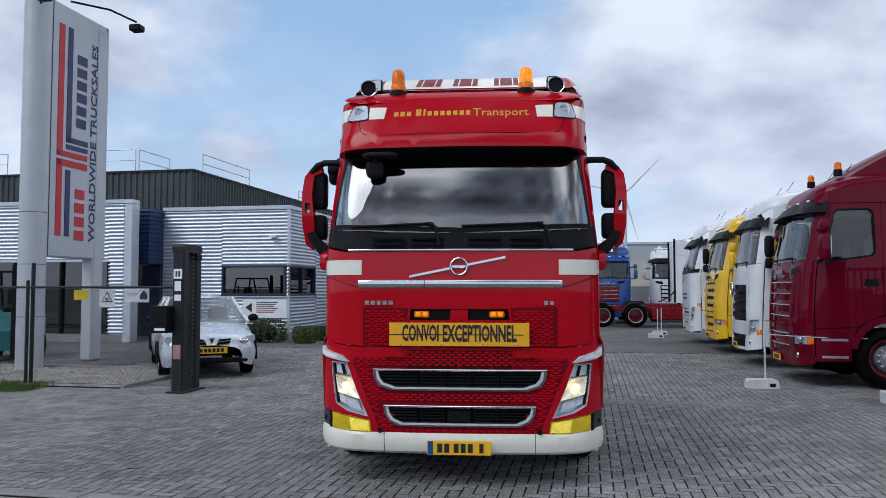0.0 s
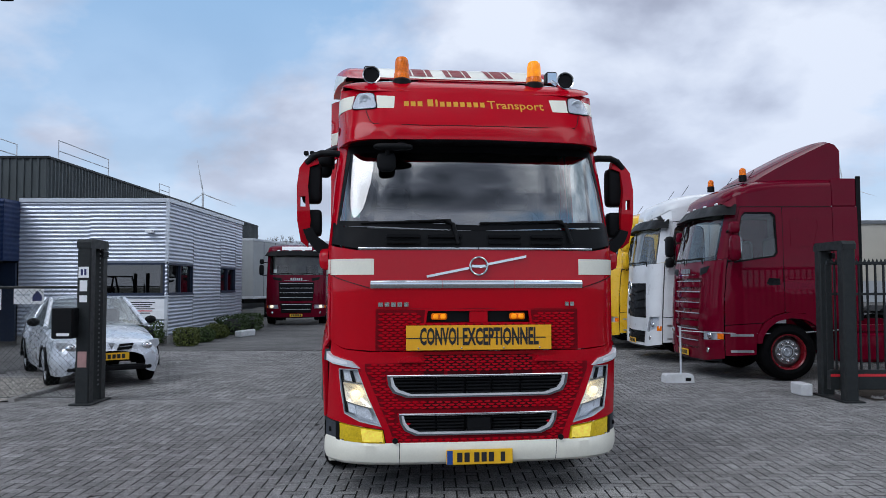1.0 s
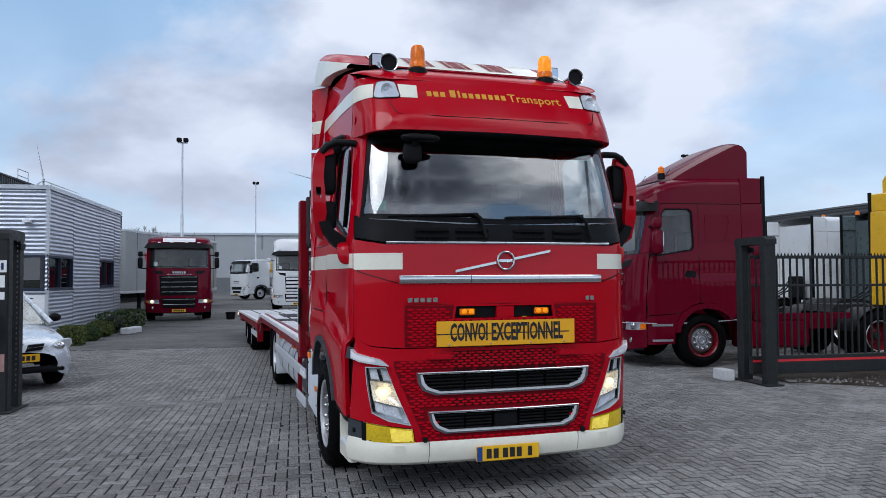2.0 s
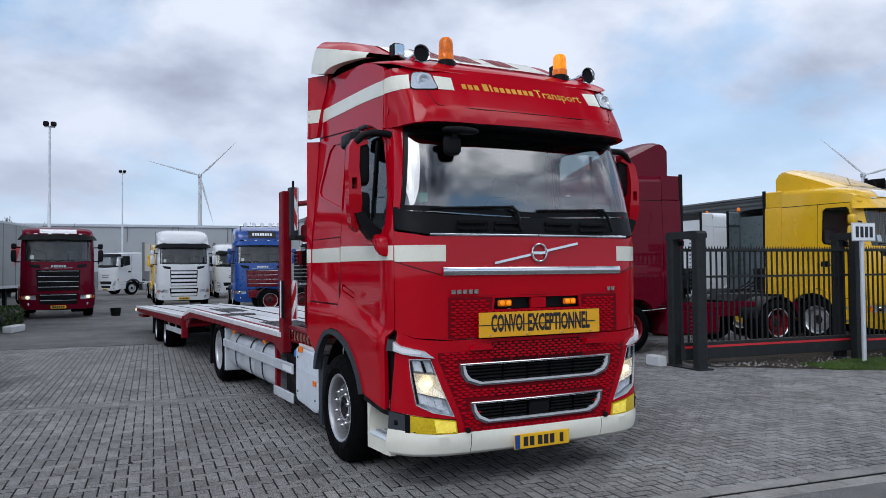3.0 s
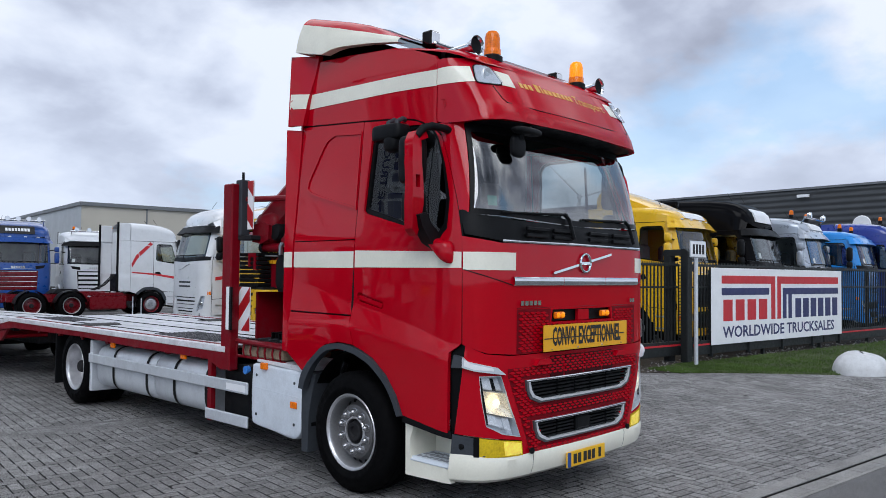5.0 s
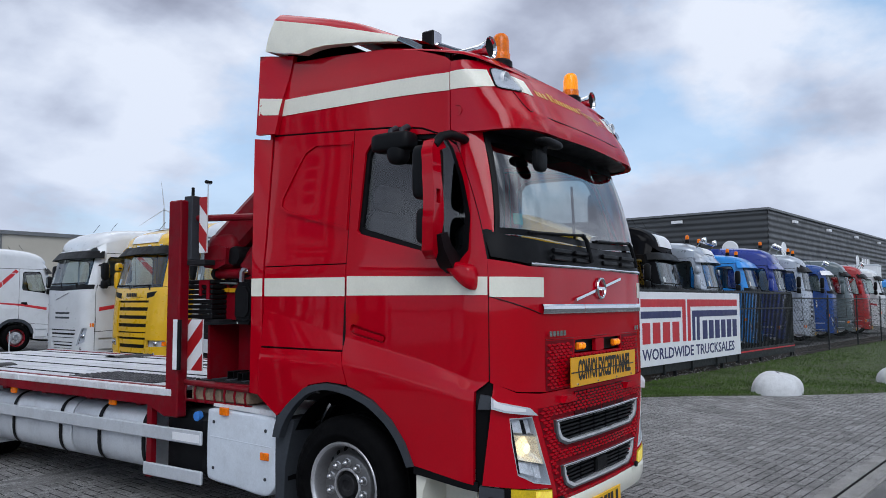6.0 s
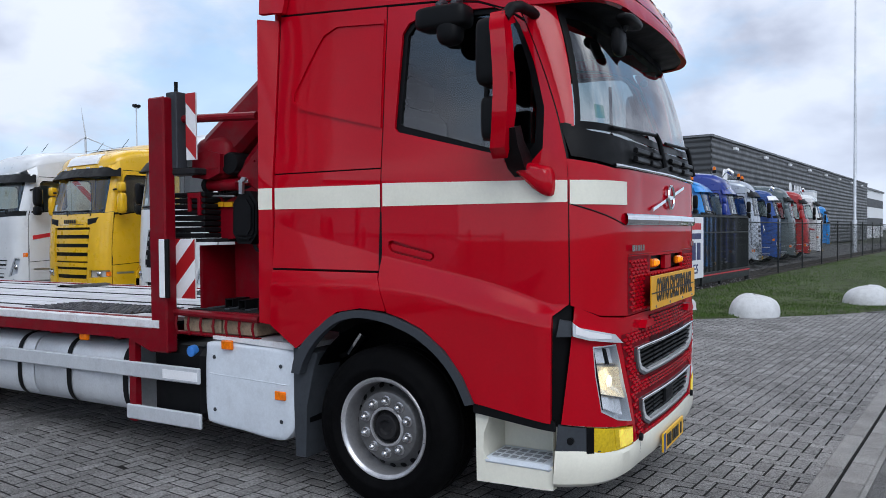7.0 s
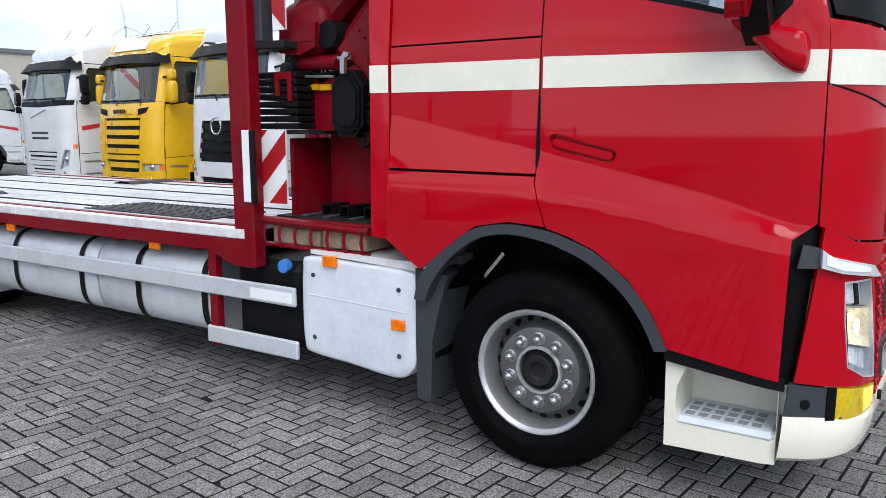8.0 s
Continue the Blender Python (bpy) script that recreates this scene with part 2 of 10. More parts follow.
class M:
    """Collects vertices and faces of one part."""

    def __init__(self):
        self.v, self.f, self.n = [], [], {}

    def add(self, vs, fs):
        n = len(self.v)
        self.v += [tuple(p) for p in vs]
        self.f += [tuple(n + i for i in f) for f in fs]
        return self

    def box(self, x0, x1, y0, y1, z0, z1, b=0.0):
        if b <= 0:
            vs = [(x, y, z) for x in (x0, x1) for y in (y0, y1) for z in (z0, z1)]
            return self.add(vs, [(0, 1, 3, 2), (4, 6, 7, 5), (0, 4, 5, 1), (2, 3, 7, 6), (0, 2, 6, 4), (1, 5, 7, 3)])
        lo, hi = (x0, y0, z0), (x1, y1, z1)
        b = min(b, (x1 - x0) * 0.49, (y1 - y0) * 0.49, (z1 - z0) * 0.49)
        vs, at = [], {}
        for s in ((i, j, k) for i in (0, 1) for j in (0, 1) for k in (0, 1)):
            for a in range(3):
                p = []
                for d in range(3):
                    e = hi[d] if s[d] else lo[d]
                    p.append(e if d == a else e + (-b if s[d] else b))
                at[s, a] = len(vs)
                vs.append(p)
        fs = []
        for a in range(3):
            u, w = [d for d in range(3) if d != a]
            for side in (0, 1):
                q = []
                for i, j in ((0, 0), (1, 0), (1, 1), (0, 1)):
                    s = [0, 0, 0]
                    s[a], s[u], s[w] = side, i, j
                    q.append(at[tuple(s), a])
                fs.append(q if (side == 1) == (a != 1) else q[::-1])
            for i in (0, 1):
                for j in (0, 1):
                    s0, s1 = [0, 0, 0], [0, 0, 0]
                    s0[u], s0[w], s1[u], s1[w] = i, j, i, j
                    s1[a] = 1
                    s0, s1 = tuple(s0), tuple(s1)
                    fs.append([at[s0, u], at[s1, u], at[s1, w], at[s0, w]])
        for s in ((i, j, k) for i in (0, 1) for j in (0, 1) for k in (0, 1)):
            fs.append([at[s, 0], at[s, 1], at[s, 2]])
        return self.add(vs, fs)

    def prism(self, poly, ax, d0, d1, fn=None):
        """A polygon in the other two axes (in order), drawn out along ax from d0 to d1."""
        n = len(poly)
        put = {"x": lambda a, b, d: (d, a, b), "y": lambda a, b, d: (a, d, b), "z": lambda a, b, d: (a, b, d)}[ax]
        vs = [put(a, b, d) for d in (d0, d1) for a, b in poly]
        if fn:
            vs = [fn(*p) for p in vs]
        fs = [tuple(range(n))[::-1], tuple(range(n, 2 * n))] + [(i, (i + 1) % n, n + (i + 1) % n, n + i) for i in range(n)]
        return self.add(vs, fs)

    def tube(self, pts, r, n=8, r1=None):
        pts = [Vector(p) for p in pts]
        vs, fs, k = [], [], len(pts)
        side = None
        for i, p in enumerate(pts):
            d = (pts[min(i + 1, k - 1)] - pts[max(i - 1, 0)]).normalized()
            if side is None:
                side = d.cross(Vector((0, 0, 1)) if abs(d.z) < 0.9 else Vector((1, 0, 0))).normalized()
            else:
                side = (side - d * side.dot(d)).normalized()
            w = d.cross(side)
            rr = r if r1 is None else r + (r1 - r) * i / (k - 1)
            vs += [p + rr * (math.cos(a) * side + math.sin(a) * w) for a in (2 * math.pi * j / n for j in range(n))]
        for i in range(k - 1):
            fs += [(i * n + j, i * n + (j + 1) % n, (i + 1) * n + (j + 1) % n, (i + 1) * n + j) for j in range(n)]
        fs += [tuple(range(n))[::-1], tuple(range((k - 1) * n, k * n))]
        return self.add(vs, fs)

    def lathe(self, prof, c=(0, 0, 0), ax="x", n=32, a0=0.0, a1=360.0):
        """prof: (radius, along) pairs."""
        full = abs(a1 - a0) > 359.9
        m = n if full else n + 1
        vs, fs = [], []
        for r, h in prof:
            for j in range(m):
                a = radians(a0 + (a1 - a0) * j / n)
                u, w = r * math.cos(a), r * math.sin(a)
                p = {"x": (h, u, w), "y": (u, h, w), "z": (u, w, h)}[ax]
                vs.append((p[0] + c[0], p[1] + c[1], p[2] + c[2]))
        for i in range(len(prof) - 1):
            fs += [(i * m + j, i * m + (j + 1) % m, (i + 1) * m + (j + 1) % m, (i + 1) * m + j) for j in range(m if full else n)]
        return self.add(vs, fs)

    def grid(self, fn, us, ws):
        nu, nw = len(us), len(ws)
        return self.add([fn(u, w) for u in us for w in ws], [(i * nw + j, (i + 1) * nw + j, (i + 1) * nw + j + 1, i * nw + j + 1) for i in range(nu - 1) for j in range(nw - 1)])

    def ball(self, c, r, n=12, m=8):
        rx, ry, rz = (r, r, r) if isinstance(r, (int, float)) else r
        return self.grid(lambda a, b: (c[0] + rx * math.cos(a) * math.sin(b), c[1] + ry * math.sin(a) * math.sin(b), c[2] + rz * math.cos(b)),
                         [2 * math.pi * i / n for i in range(n + 1)], [math.pi * (0.02 + 0.96 * j / m) for j in range(m + 1)])

    def pill(self, c, r, e=0.55, n=20, m=12):
        """A boxy rounded body."""
        w = lambda v: math.copysign(abs(v) ** e, v)
        return self.grid(lambda a, b: (c[0] + r[0] * w(math.cos(a)) * w(math.sin(b)), c[1] + r[1] * w(math.sin(a)) * w(math.sin(b)), c[2] + r[2] * w(math.cos(b))),
                         [2 * math.pi * i / n for i in range(n + 1)], [math.pi * (0.003 + 0.994 * j / m) for j in range(m + 1)])

    def skin(self, F, outline, holes=(), off=0.0, thick=0.012, step=0.09, dens=0.06, lines=()):
        """A panel on the surface F(a, b, off), cut to an outline with holes, with a turned-in rim."""
        loops = []
        for loop in (outline, *holes):
            out = []
            for (a0, b0), (a1, b1) in zip(loop, loop[1:] + loop[:1]):
                k = max(1, int(math.hypot(a1 - a0, b1 - b0) / dens))
                out += [(a0 + (a1 - a0) * i / k, b0 + (b1 - b0) * i / k) for i in range(k)]
            loops.append(out)
        edge = np.array([p for lp in loops for p in lp])
        folds = []
        for line in lines:
            out = []
            for (a0, b0), (a1, b1) in zip(line, line[1:]):
                k = max(1, int(math.hypot(a1 - a0, b1 - b0) / dens))
                out += [(a0 + (a1 - a0) * i / k, b0 + (b1 - b0) * i / k) for i in range(k)]
            out.append(line[-1])
            folds.append(out)
        nearby = np.array([p for lp in loops + folds for p in lp])

        def inside(p):
            hit = np.zeros(len(p), bool)
            for lp in loops:
                q = np.array(lp)
                r = np.roll(q, -1, 0)
                for (xa, ya), (xb, yb) in zip(q, r):
                    if ya != yb:
                        c = (ya > p[:, 1]) != (yb > p[:, 1])
                        hit ^= c & (p[:, 0] < (xb - xa) * (p[:, 1] - ya) / (yb - ya) + xa)
            return hit

        lo, hi = edge.min(0), edge.max(0)
        gx, gy = np.meshgrid(np.arange(lo[0] + step / 2, hi[0], step), np.arange(lo[1] + step / 2, hi[1], step))
        g = np.c_[gx.ravel(), gy.ravel()]
        if len(g):
            g = g[inside(g)]
        if len(g):
            far = np.min(np.hypot(g[:, None, 0] - nearby[None, :, 0], g[:, None, 1] - nearby[None, :, 1]), 1)
            g = g[far > step * 0.4]
        pts = [tuple(p) for p in edge] + [tuple(p) for p in g]
        edges, n = [], 0
        for lp in loops:
            edges += [(n + i, n + (i + 1) % len(lp)) for i in range(len(lp))]
            n += len(lp)
        n = len(pts)
        for fo in folds:
            pts += fo
            edges += [(n + i, n + i + 1) for i in range(len(fo) - 1)]
            n += len(fo)
        co, _, fs, *_ = delaunay_2d_cdt([Vector(p) for p in pts], edges, [], 0, 1e-6)
        co = [(p[0], p[1]) for p in co]
        tri = [f for f in fs if len(f) == 3]
        mid = np.array([[sum(co[i][k] for i in f) / 3 for k in (0, 1)] for f in tri])
        tri = [f for f, ok in zip(tri, inside(mid)) if ok]
        top = [Vector(F(a, b, off)) for a, b in co]
        a, b = co[tri[0][0]]
        nrm = Vector(F(a, b, off + 0.01)) - Vector(F(a, b, off))
        t0 = tri[0]
        flip = (top[t0[1]] - top[t0[0]]).cross(top[t0[2]] - top[t0[0]]).dot(nrm) < 0
        if flip:
            tri = [f[::-1] for f in tri]
        if isinstance(F, Cab):
            for i, (a, b) in enumerate(co):
                du = Vector(F(a + 0.02, b, off)) - Vector(F(a - 0.02, b, off))
                dv = Vector(F(a, b + 0.006, off)) - Vector(F(a, b - 0.006, off))
                k = du.cross(dv).normalized()
                out = Vector(F(a, b, off + 0.01)) - top[i]
                self.n[len(self.v) + i] = k if k.dot(out) > 0 else -k
            at = len(self.v)
            tri = [f if (top[f[1]] - top[f[0]]).cross(top[f[2]] - top[f[0]]).dot(self.n[at + f[0]]) > 0 else f[::-1] for f in tri]
        self.add(top, tri)
        if thick:
            for lp in loops:
                k = len(lp)
                vs = [F(a, b, off) for a, b in lp] + [F(a, b, off - thick) for a, b in lp]
                self.add(vs, [(i, (i + 1) % k, k + (i + 1) % k, k + i) for i in range(k)])
        return self

    def move(self, m, start=0):
        for i in range(start, len(self.v)):
            self.v[i] = tuple(m @ Vector(self.v[i]))
        return self

    def mesh(self, name, material, sharp=32.0, flat=False):
        me = bpy.data.meshes.new(name)
        me.from_pydata(self.v, [], self.f)
        me.update()
        if not flat:
            me.shade_smooth()
            me.set_sharp_from_angle(angle=radians(sharp))
        if self.n:
            split = [tuple(c.vector) for c in me.corner_normals]
            for lp in me.loops:
                if lp.vertex_index in self.n:
                    split[lp.index] = tuple(self.n[lp.vertex_index])
            me.normals_split_custom_set(split)
        me.materials.append(material)
        return me

    def ob(self, name, material, parent=None, label="", sharp=32.0, flat=False):
        return put(name, self.mesh(name, material, sharp, flat), parent, label)


def put(name, me, parent=None, label="", m=None):
    if isinstance(me, list):
        for x, bar in me:
            put("letter_bar", bar, parent, label, (m or Matrix()) @ pose(x, 0, 0))
        return parent
    o = new(name, me)
    if parent:
        o.parent = parent
    if m is not None:
        o.matrix_local = m
    if label:
        tagged(o, label)
    return o


def thing(name, label, category, m=None, group="", kind=""):
    e = new(name)
    e.empty_display_size = 0.3
    if m is not None:
        e.matrix_basis = m
    return tagged(e, label, category, group, kind)


def text_mesh(words, size, material, depth=0.002, bold=0.0, shear=0.0, width=None):
    """Letters standing in the x-z plane, facing -y, centred on the origin."""
    cu = bpy.data.curves.new("letters", "FONT")
    cu.body, cu.size, cu.align_x, cu.align_y, cu.extrude, cu.offset, cu.shear = words, size, "CENTER", "CENTER", depth, bold, shear
    cu.resolution_u = 2
    o = bpy.data.objects.new("letters", cu)
    scene.collection.objects.link(o)
    bpy.context.view_layer.update()
    me = bpy.data.meshes.new_from_object(o.evaluated_get(bpy.context.evaluated_depsgraph_get()))
    bpy.data.objects.remove(o)
    k = 1.0
    if width:
        xs = [v.co.x for v in me.vertices]
        k = width / max(max(xs) - min(xs), 1e-6)
    for v in me.vertices:
        x, y, z = v.co
        v.co = (x * k, -z, y)
    me.materials.clear()
    me.materials.append(material)
    return me


class bars:
    """Plain upright bars, one for each unread character, in the x-z plane, facing -y."""

    def __init__(self, n, width, height, fill=0.72):
        w = width / n
        self.xs = [-width / 2 + (i + 0.5) * w for i in range(n)]
        self.one = M().box(-w * fill / 2, w * fill / 2, -0.002, 0.002, -height / 2, height / 2)

    def mesh(self, name, material):
        me = self.one.mesh("letter_bar", material)
        return [(x, me) for x in self.xs]


SITE = pose(0, -0.015, 0, 0, 0, -6.4)  # paving, kerb and road
STREET = pose(0.04, 0.03, 0, 0, 0, -6.5) @ Matrix.Diagonal((0.981, 0.981, 0.985, 1))  # gate, fence, lawn and truck row
GATE = pose(0.09, -0.22, 0, 0, 0, -6.05)  # gate post, pylon and wire fence
OFFICE = pose(-0.01, -0.56, 0, 0, 0, -6.5) @ Matrix.Diagonal((0.963, 0.963, 0.975, 1))


def site(a, b, z=0.0, turn=0.0, base=SITE):
    """A pose in one of the yard's grids: a along the gate line, b into the yard."""
    return base @ pose(a, b, z, 0, 0, turn)

# ---- ground, road, pavement ----
ASPHALT = mat("asphalt", (0.115, 0.113, 0.112), 0.85, var=0.25, scale=0.8, fine=150, speck=0.8, bump=0.5, bscale=180, dirt=0.2, dirtcol=(0.12, 0.12, 0.12))
BRICK = mat("paving_brick", (0.212, 0.207, 0.204), 0.8, spec=0.2, var=0.20, scale=1.1, fine=60, speck=0.75, bump=0.7, bscale=170, island=0.20, obj=0.20, dirt=0.35, dirtcol=(0.06, 0.06, 0.06))
JOINT = mat("joint_sand", (0.018, 0.0175, 0.017), 0.95, spec=0.1, var=0.3, fine=200)
KERB = mat("kerb_concrete", (0.25, 0.242, 0.232), 0.8, var=0.2, scale=2, fine=150, speck=0.4, bump=0.2, bscale=150, obj=0.1, dirt=0.3)
EARTH = mat("field_ground", (0.07, 0.075, 0.05), 0.9, var=0.3, scale=0.05)
GRASS = mat("grass", (0.060, 0.110, 0.016), 0.9, var=0.35, scale=1.2, fine=90, island=0.18)
SOIL = mat("dark_soil", (0.050, 0.043, 0.036), 0.95, spec=0.1, var=0.4, scale=2.0, fine=60, speck=0.6, bump=0.6, bscale=60)
LAWN = mat("lawn_soil", (0.050, 0.070, 0.018), 0.95, var=0.45, scale=1.5, fine=120, bump=1.0, bscale=120, dirt=0.7, dirtcol=(0.055, 0.045, 0.028))
GRAVEL = mat("gravel", (0.33, 0.31, 0.28), 0.85, var=0.3, island=0.45)


def smooth(a, b, x):
    t = min(max((x - a) / (b - a), 0.0), 1.0)
    return t * t * (3 - 2 * t)


def paving_material():
    """Small pavers seen from far: the same stones as a pattern."""
    m = mat("far_paving", (0.140, 0.138, 0.136), 0.8, spec=0.2, var=0.30, scale=0.35, fine=60, dirt=0.3, dirtcol=(0.075, 0.075, 0.078))
    nt = m.node_tree
    b = nt.nodes["Principled BSDF"]
    N, L = nt.nodes.new, nt.links.new
    t = N("ShaderNodeTexBrick")
    t.inputs["Scale"].default_value = 1.0
    t.inputs["Brick Width"].default_value, t.inputs["Row Height"].default_value, t.inputs["Mortar Size"].default_value = 0.21, 0.105, 0.006
    t.inputs["Color1"].default_value, t.inputs["Color2"].default_value, t.inputs["Mortar"].default_value = (1.15, 1.15, 1.15, 1), (0.85, 0.85, 0.85, 1), (0.35, 0.35, 0.35, 1)
    L(N("ShaderNodeTexCoord").outputs["Object"], t.inputs["Vector"])
    mx = N("ShaderNodeMix")
    mx.data_type, mx.blend_type = "RGBA", "MULTIPLY"
    mx.inputs[0].default_value = 1.0
    src = b.inputs["Base Color"].links[0].from_socket
    L(src, mx.inputs[6]), L(t.outputs["Color"], mx.inputs[7]), L(mx.outputs[2], b.inputs["Base Color"])
    return m


FARPAVE = paving_material()
BR = (-9.0, 12.5, -0.86, 14.5)  # where the stones are laid one by one


def ground():
    o = M().add([(-900, -900, -0.09), (900, -900, -0.09), (900, 900, -0.09), (-900, 900, -0.09)], [(0, 1, 2, 3)]).ob("ground", EARTH)
    tagged(o, "flat open land that reaches the horizon", "ground", kind="structure")
    r = M().box(-120, 160, -12.0, -1.07, -0.088, -0.015).ob("road", ASPHALT)
    r.matrix_basis = SITE.copy()
    tagged(r, "worn grey asphalt road along the kerb", "road", kind="structure")
    bed = M().box(-60, 90, -0.88, 140, -0.088, -0.0045).ob("bed", JOINT)
    bed.matrix_basis = SITE.copy()
    tagged(bed, "dark joint sand under the paving bricks", "ground", kind="structure")
    a0, a1, b0, b1 = BR
    f = M()
    for x0, x1, y0, y1 in ((-60, a0, -0.735, 140), (a1, 90, -0.735, 140), (a0, a1, b1, 140)):
        f.box(x0, x1, y0, y1, -0.0239, -0.001)
    p = f.ob("pavement", FARPAVE)
    p.matrix_basis = SITE.copy()
    tagged(p, "grey paved truck yard of small concrete bricks", "pavement", kind="structure")
    return p


PAVE = ground()


def blades(name, spots, h, material, label, category, base):
    """Short grass as many little blades; one object of stuff."""
    rnd = np.random.RandomState(4)
    vs, fs = [], []
    for a, b, z in spots:
        t = rnd.uniform(0, 6.28)
        w, hh = rnd.uniform(0.006, 0.014), h * rnd.uniform(0.5, 1.3)
        lx, ly = rnd.normal(0, 0.35 * hh, 2)
        n = len(vs)
        vs += [(a - w * math.cos(t), b - w * math.sin(t), z), (a + w * math.cos(t), b + w * math.sin(t), z), (a + lx, b + ly, z + hh)]
        fs.append((n, n + 1, n + 2))
    me = bpy.data.meshes.new(name)
    me.from_pydata(vs, [], fs)
    me.materials.append(material)
    o = put(name, me, None)
    o.matrix_basis = base.copy()
    return tagged(o, label, category, kind="stuff")


# the lawn's edge runs in a curve from the gate to the road
EDGE = [(6.6, 4.95), (7.6, 4.45), (8.6, 3.85), (9.5, 3.1), (10.2, 2.35), (11.0, 1.55), (12.0, 0.75), (13.2, 0.15), (15.0, -0.35), (18.0, -0.5)]


def lawn_edge(a):
    return float(np.interp(a, [p[0] for p in EDGE], [p[1] for p in EDGE]))


def lawns():
    rnd = np.random.RandomState(2)
    us = [8.3, 8.65, 9.0, 9.6, 10.2, 10.8, 11.5, 12.3, 13.2, 14.5, 16, 18, 22, 28, 36, 46, 60, 90]
    ws = [0, 0.04, 0.15, 0.3, 0.45, 0.6, 0.8, 1.0]

    def f(a, w):
        b0 = lawn_edge(a)
        z = 0.0 if w == 0 else 0.035 + 0.012 * math.sin(a * 1.7 + w * 5)
        return (a, b0 + (4.98 + 0.05 * math.sin(a * 3.1) - b0) * w, z * min(1.0, (a - 8.25) / 0.5))

    o = M().grid(f, us, ws).ob("lawn", LAWN)
    o.matrix_basis = STREET.copy()
    tagged(o, "mown green lawn between the fence and the road", "lawn", kind="structure")
    spots = []
    for _ in range(60000):
        a = 7.9 + 40 * rnd.rand() ** 2.0
        b0 = lawn_edge(a)
        b = b0 - 0.07 * rnd.rand() + (5.02 - b0) * rnd.rand()
        if rnd.rand() < (a - 7.6) / 1.5:
            spots.append((a, b, 0.03 if b > b0 + 0.05 and a > 8.8 else 0.005))
    blades("grass", spots, 0.04, GRASS, "short green grass blades of the lawn", "grass", STREET)
    # bare soil under the gate and along the fence, with loose stones
    front = lambda a: lawn_edge(a) + 0.35 * smooth(8.0, 6.4, a) if a < 8.6 else 4.85
    so = M().grid(lambda a, w: (a, front(a) + (6.4 - front(a)) * w, 0.004 + 0.012 * w), [6.3, 6.6, 7.0, 7.5, 8.0, 8.4, 8.59, 8.61, 10, 14, 20, 30, 45, 78], [0, 0.15, 0.4, 0.7, 1.0]).ob("soil_strip", SOIL)
    so.matrix_basis = STREET.copy()
    tagged(so, "bare dark soil under the gate and fence", "soil", kind="structure")
    st = M()
    for _ in range(420):
        a = 6.4 + 16 * rnd.rand() ** 1.6
        b = front(a) + 0.05 + (5.6 - front(a)) * rnd.rand()
        r = rnd.uniform(0.012, 0.035)
        k = rnd.uniform(0.7, 1.3, 6)
        st.add([(a + r * k[0], b, 0.012), (a, b + r * k[1], 0.012), (a - r * k[2], b, 0.012), (a, b - r * k[3], 0.012), (a + 0.3 * r, b + 0.2 * r, 0.014 + r * k[4])], [(0, 1, 4), (1, 2, 4), (2, 3, 4), (3, 0, 4)])
    sto = st.ob("loose_stones", KERB, None, "", 20)
    sto.matrix_basis = STREET.copy()
    tagged(sto, "small pale stones scattered on the soil", "stones", kind="stuff")
    # strip by the fence on the other side of the gate
    l2 = M().grid(lambda a, w: (a, 4.85 + (5.85 - 4.85) * w + 0.06 * math.sin(a * 2), 0.0 if w == 0 else 0.02), np.linspace(-40, -8.3, 60), [0, 0.1, 0.5, 1.0]).ob("lawn_strip", LAWN)
    l2.matrix_basis = GATE.copy()
    tagged(l2, "narrow strip of grass along the chain-link fence", "lawn", kind="structure")
    spots = [(-8.1 - 7 * rnd.rand(), 4.85 + rnd.rand() * 1.0, 0.010) for _ in range(7000)]
    blades("grass", spots, 0.07, GRASS, "low grass along the chain-link fence", "grass", GATE)


lawns()


def kerbs():
    line = thing("kerb", "light concrete kerb stones along the road", "kerb", SITE.copy(), kind="structure")
    me = M().box(-0.494, 0.494, -0.065, 0.065, -0.09, 0.012, 0.012).mesh("kerb_stone", KERB)
    me2 = M().box(-0.245, 0.245, -0.075, 0.075, -0.09, -0.004, 0.008).mesh("gutter_stone", KERB)
    rk = np.random.RandomState(8)
    for i in range(60):
        put("kerb_stone", me, line, "", pose(-14.5 + i, -0.80, rk.uniform(-0.004, 0.002), 0, 0, rk.normal(0, 0.12)))
    for i in range(110):
        put("gutter_stone", me2, line, "", pose(-14.5 + i * 0.5, -0.955, -0.004 + rk.uniform(-0.003, 0.002)))
    strip = M().box(-120, -15.0, -0.87, -0.735, -0.09, 0.012).box(45.6, 160, -0.87, -0.735, -0.09, 0.012).box(-120, 160, -1.067, -1.035, -0.09, -0.008)
    strip.ob("kerb_strip", KERB, line)


kerbs()

# ---- the red truck ----


def eased(table, width=0.05):
    """A table of pairs with its corners rounded off."""
    a, b = np.array(table, float).T
    z = np.arange(a[0] - 0.3, a[-1] + 0.3, 0.01)
    k = np.exp(-0.5 * (np.arange(-20, 21) * 0.01 / width) ** 2)
    v = np.convolve(np.pad(np.interp(z, a, b), 20, mode="edge"), k / k.sum(), "valid")
    return np.array((z, v))


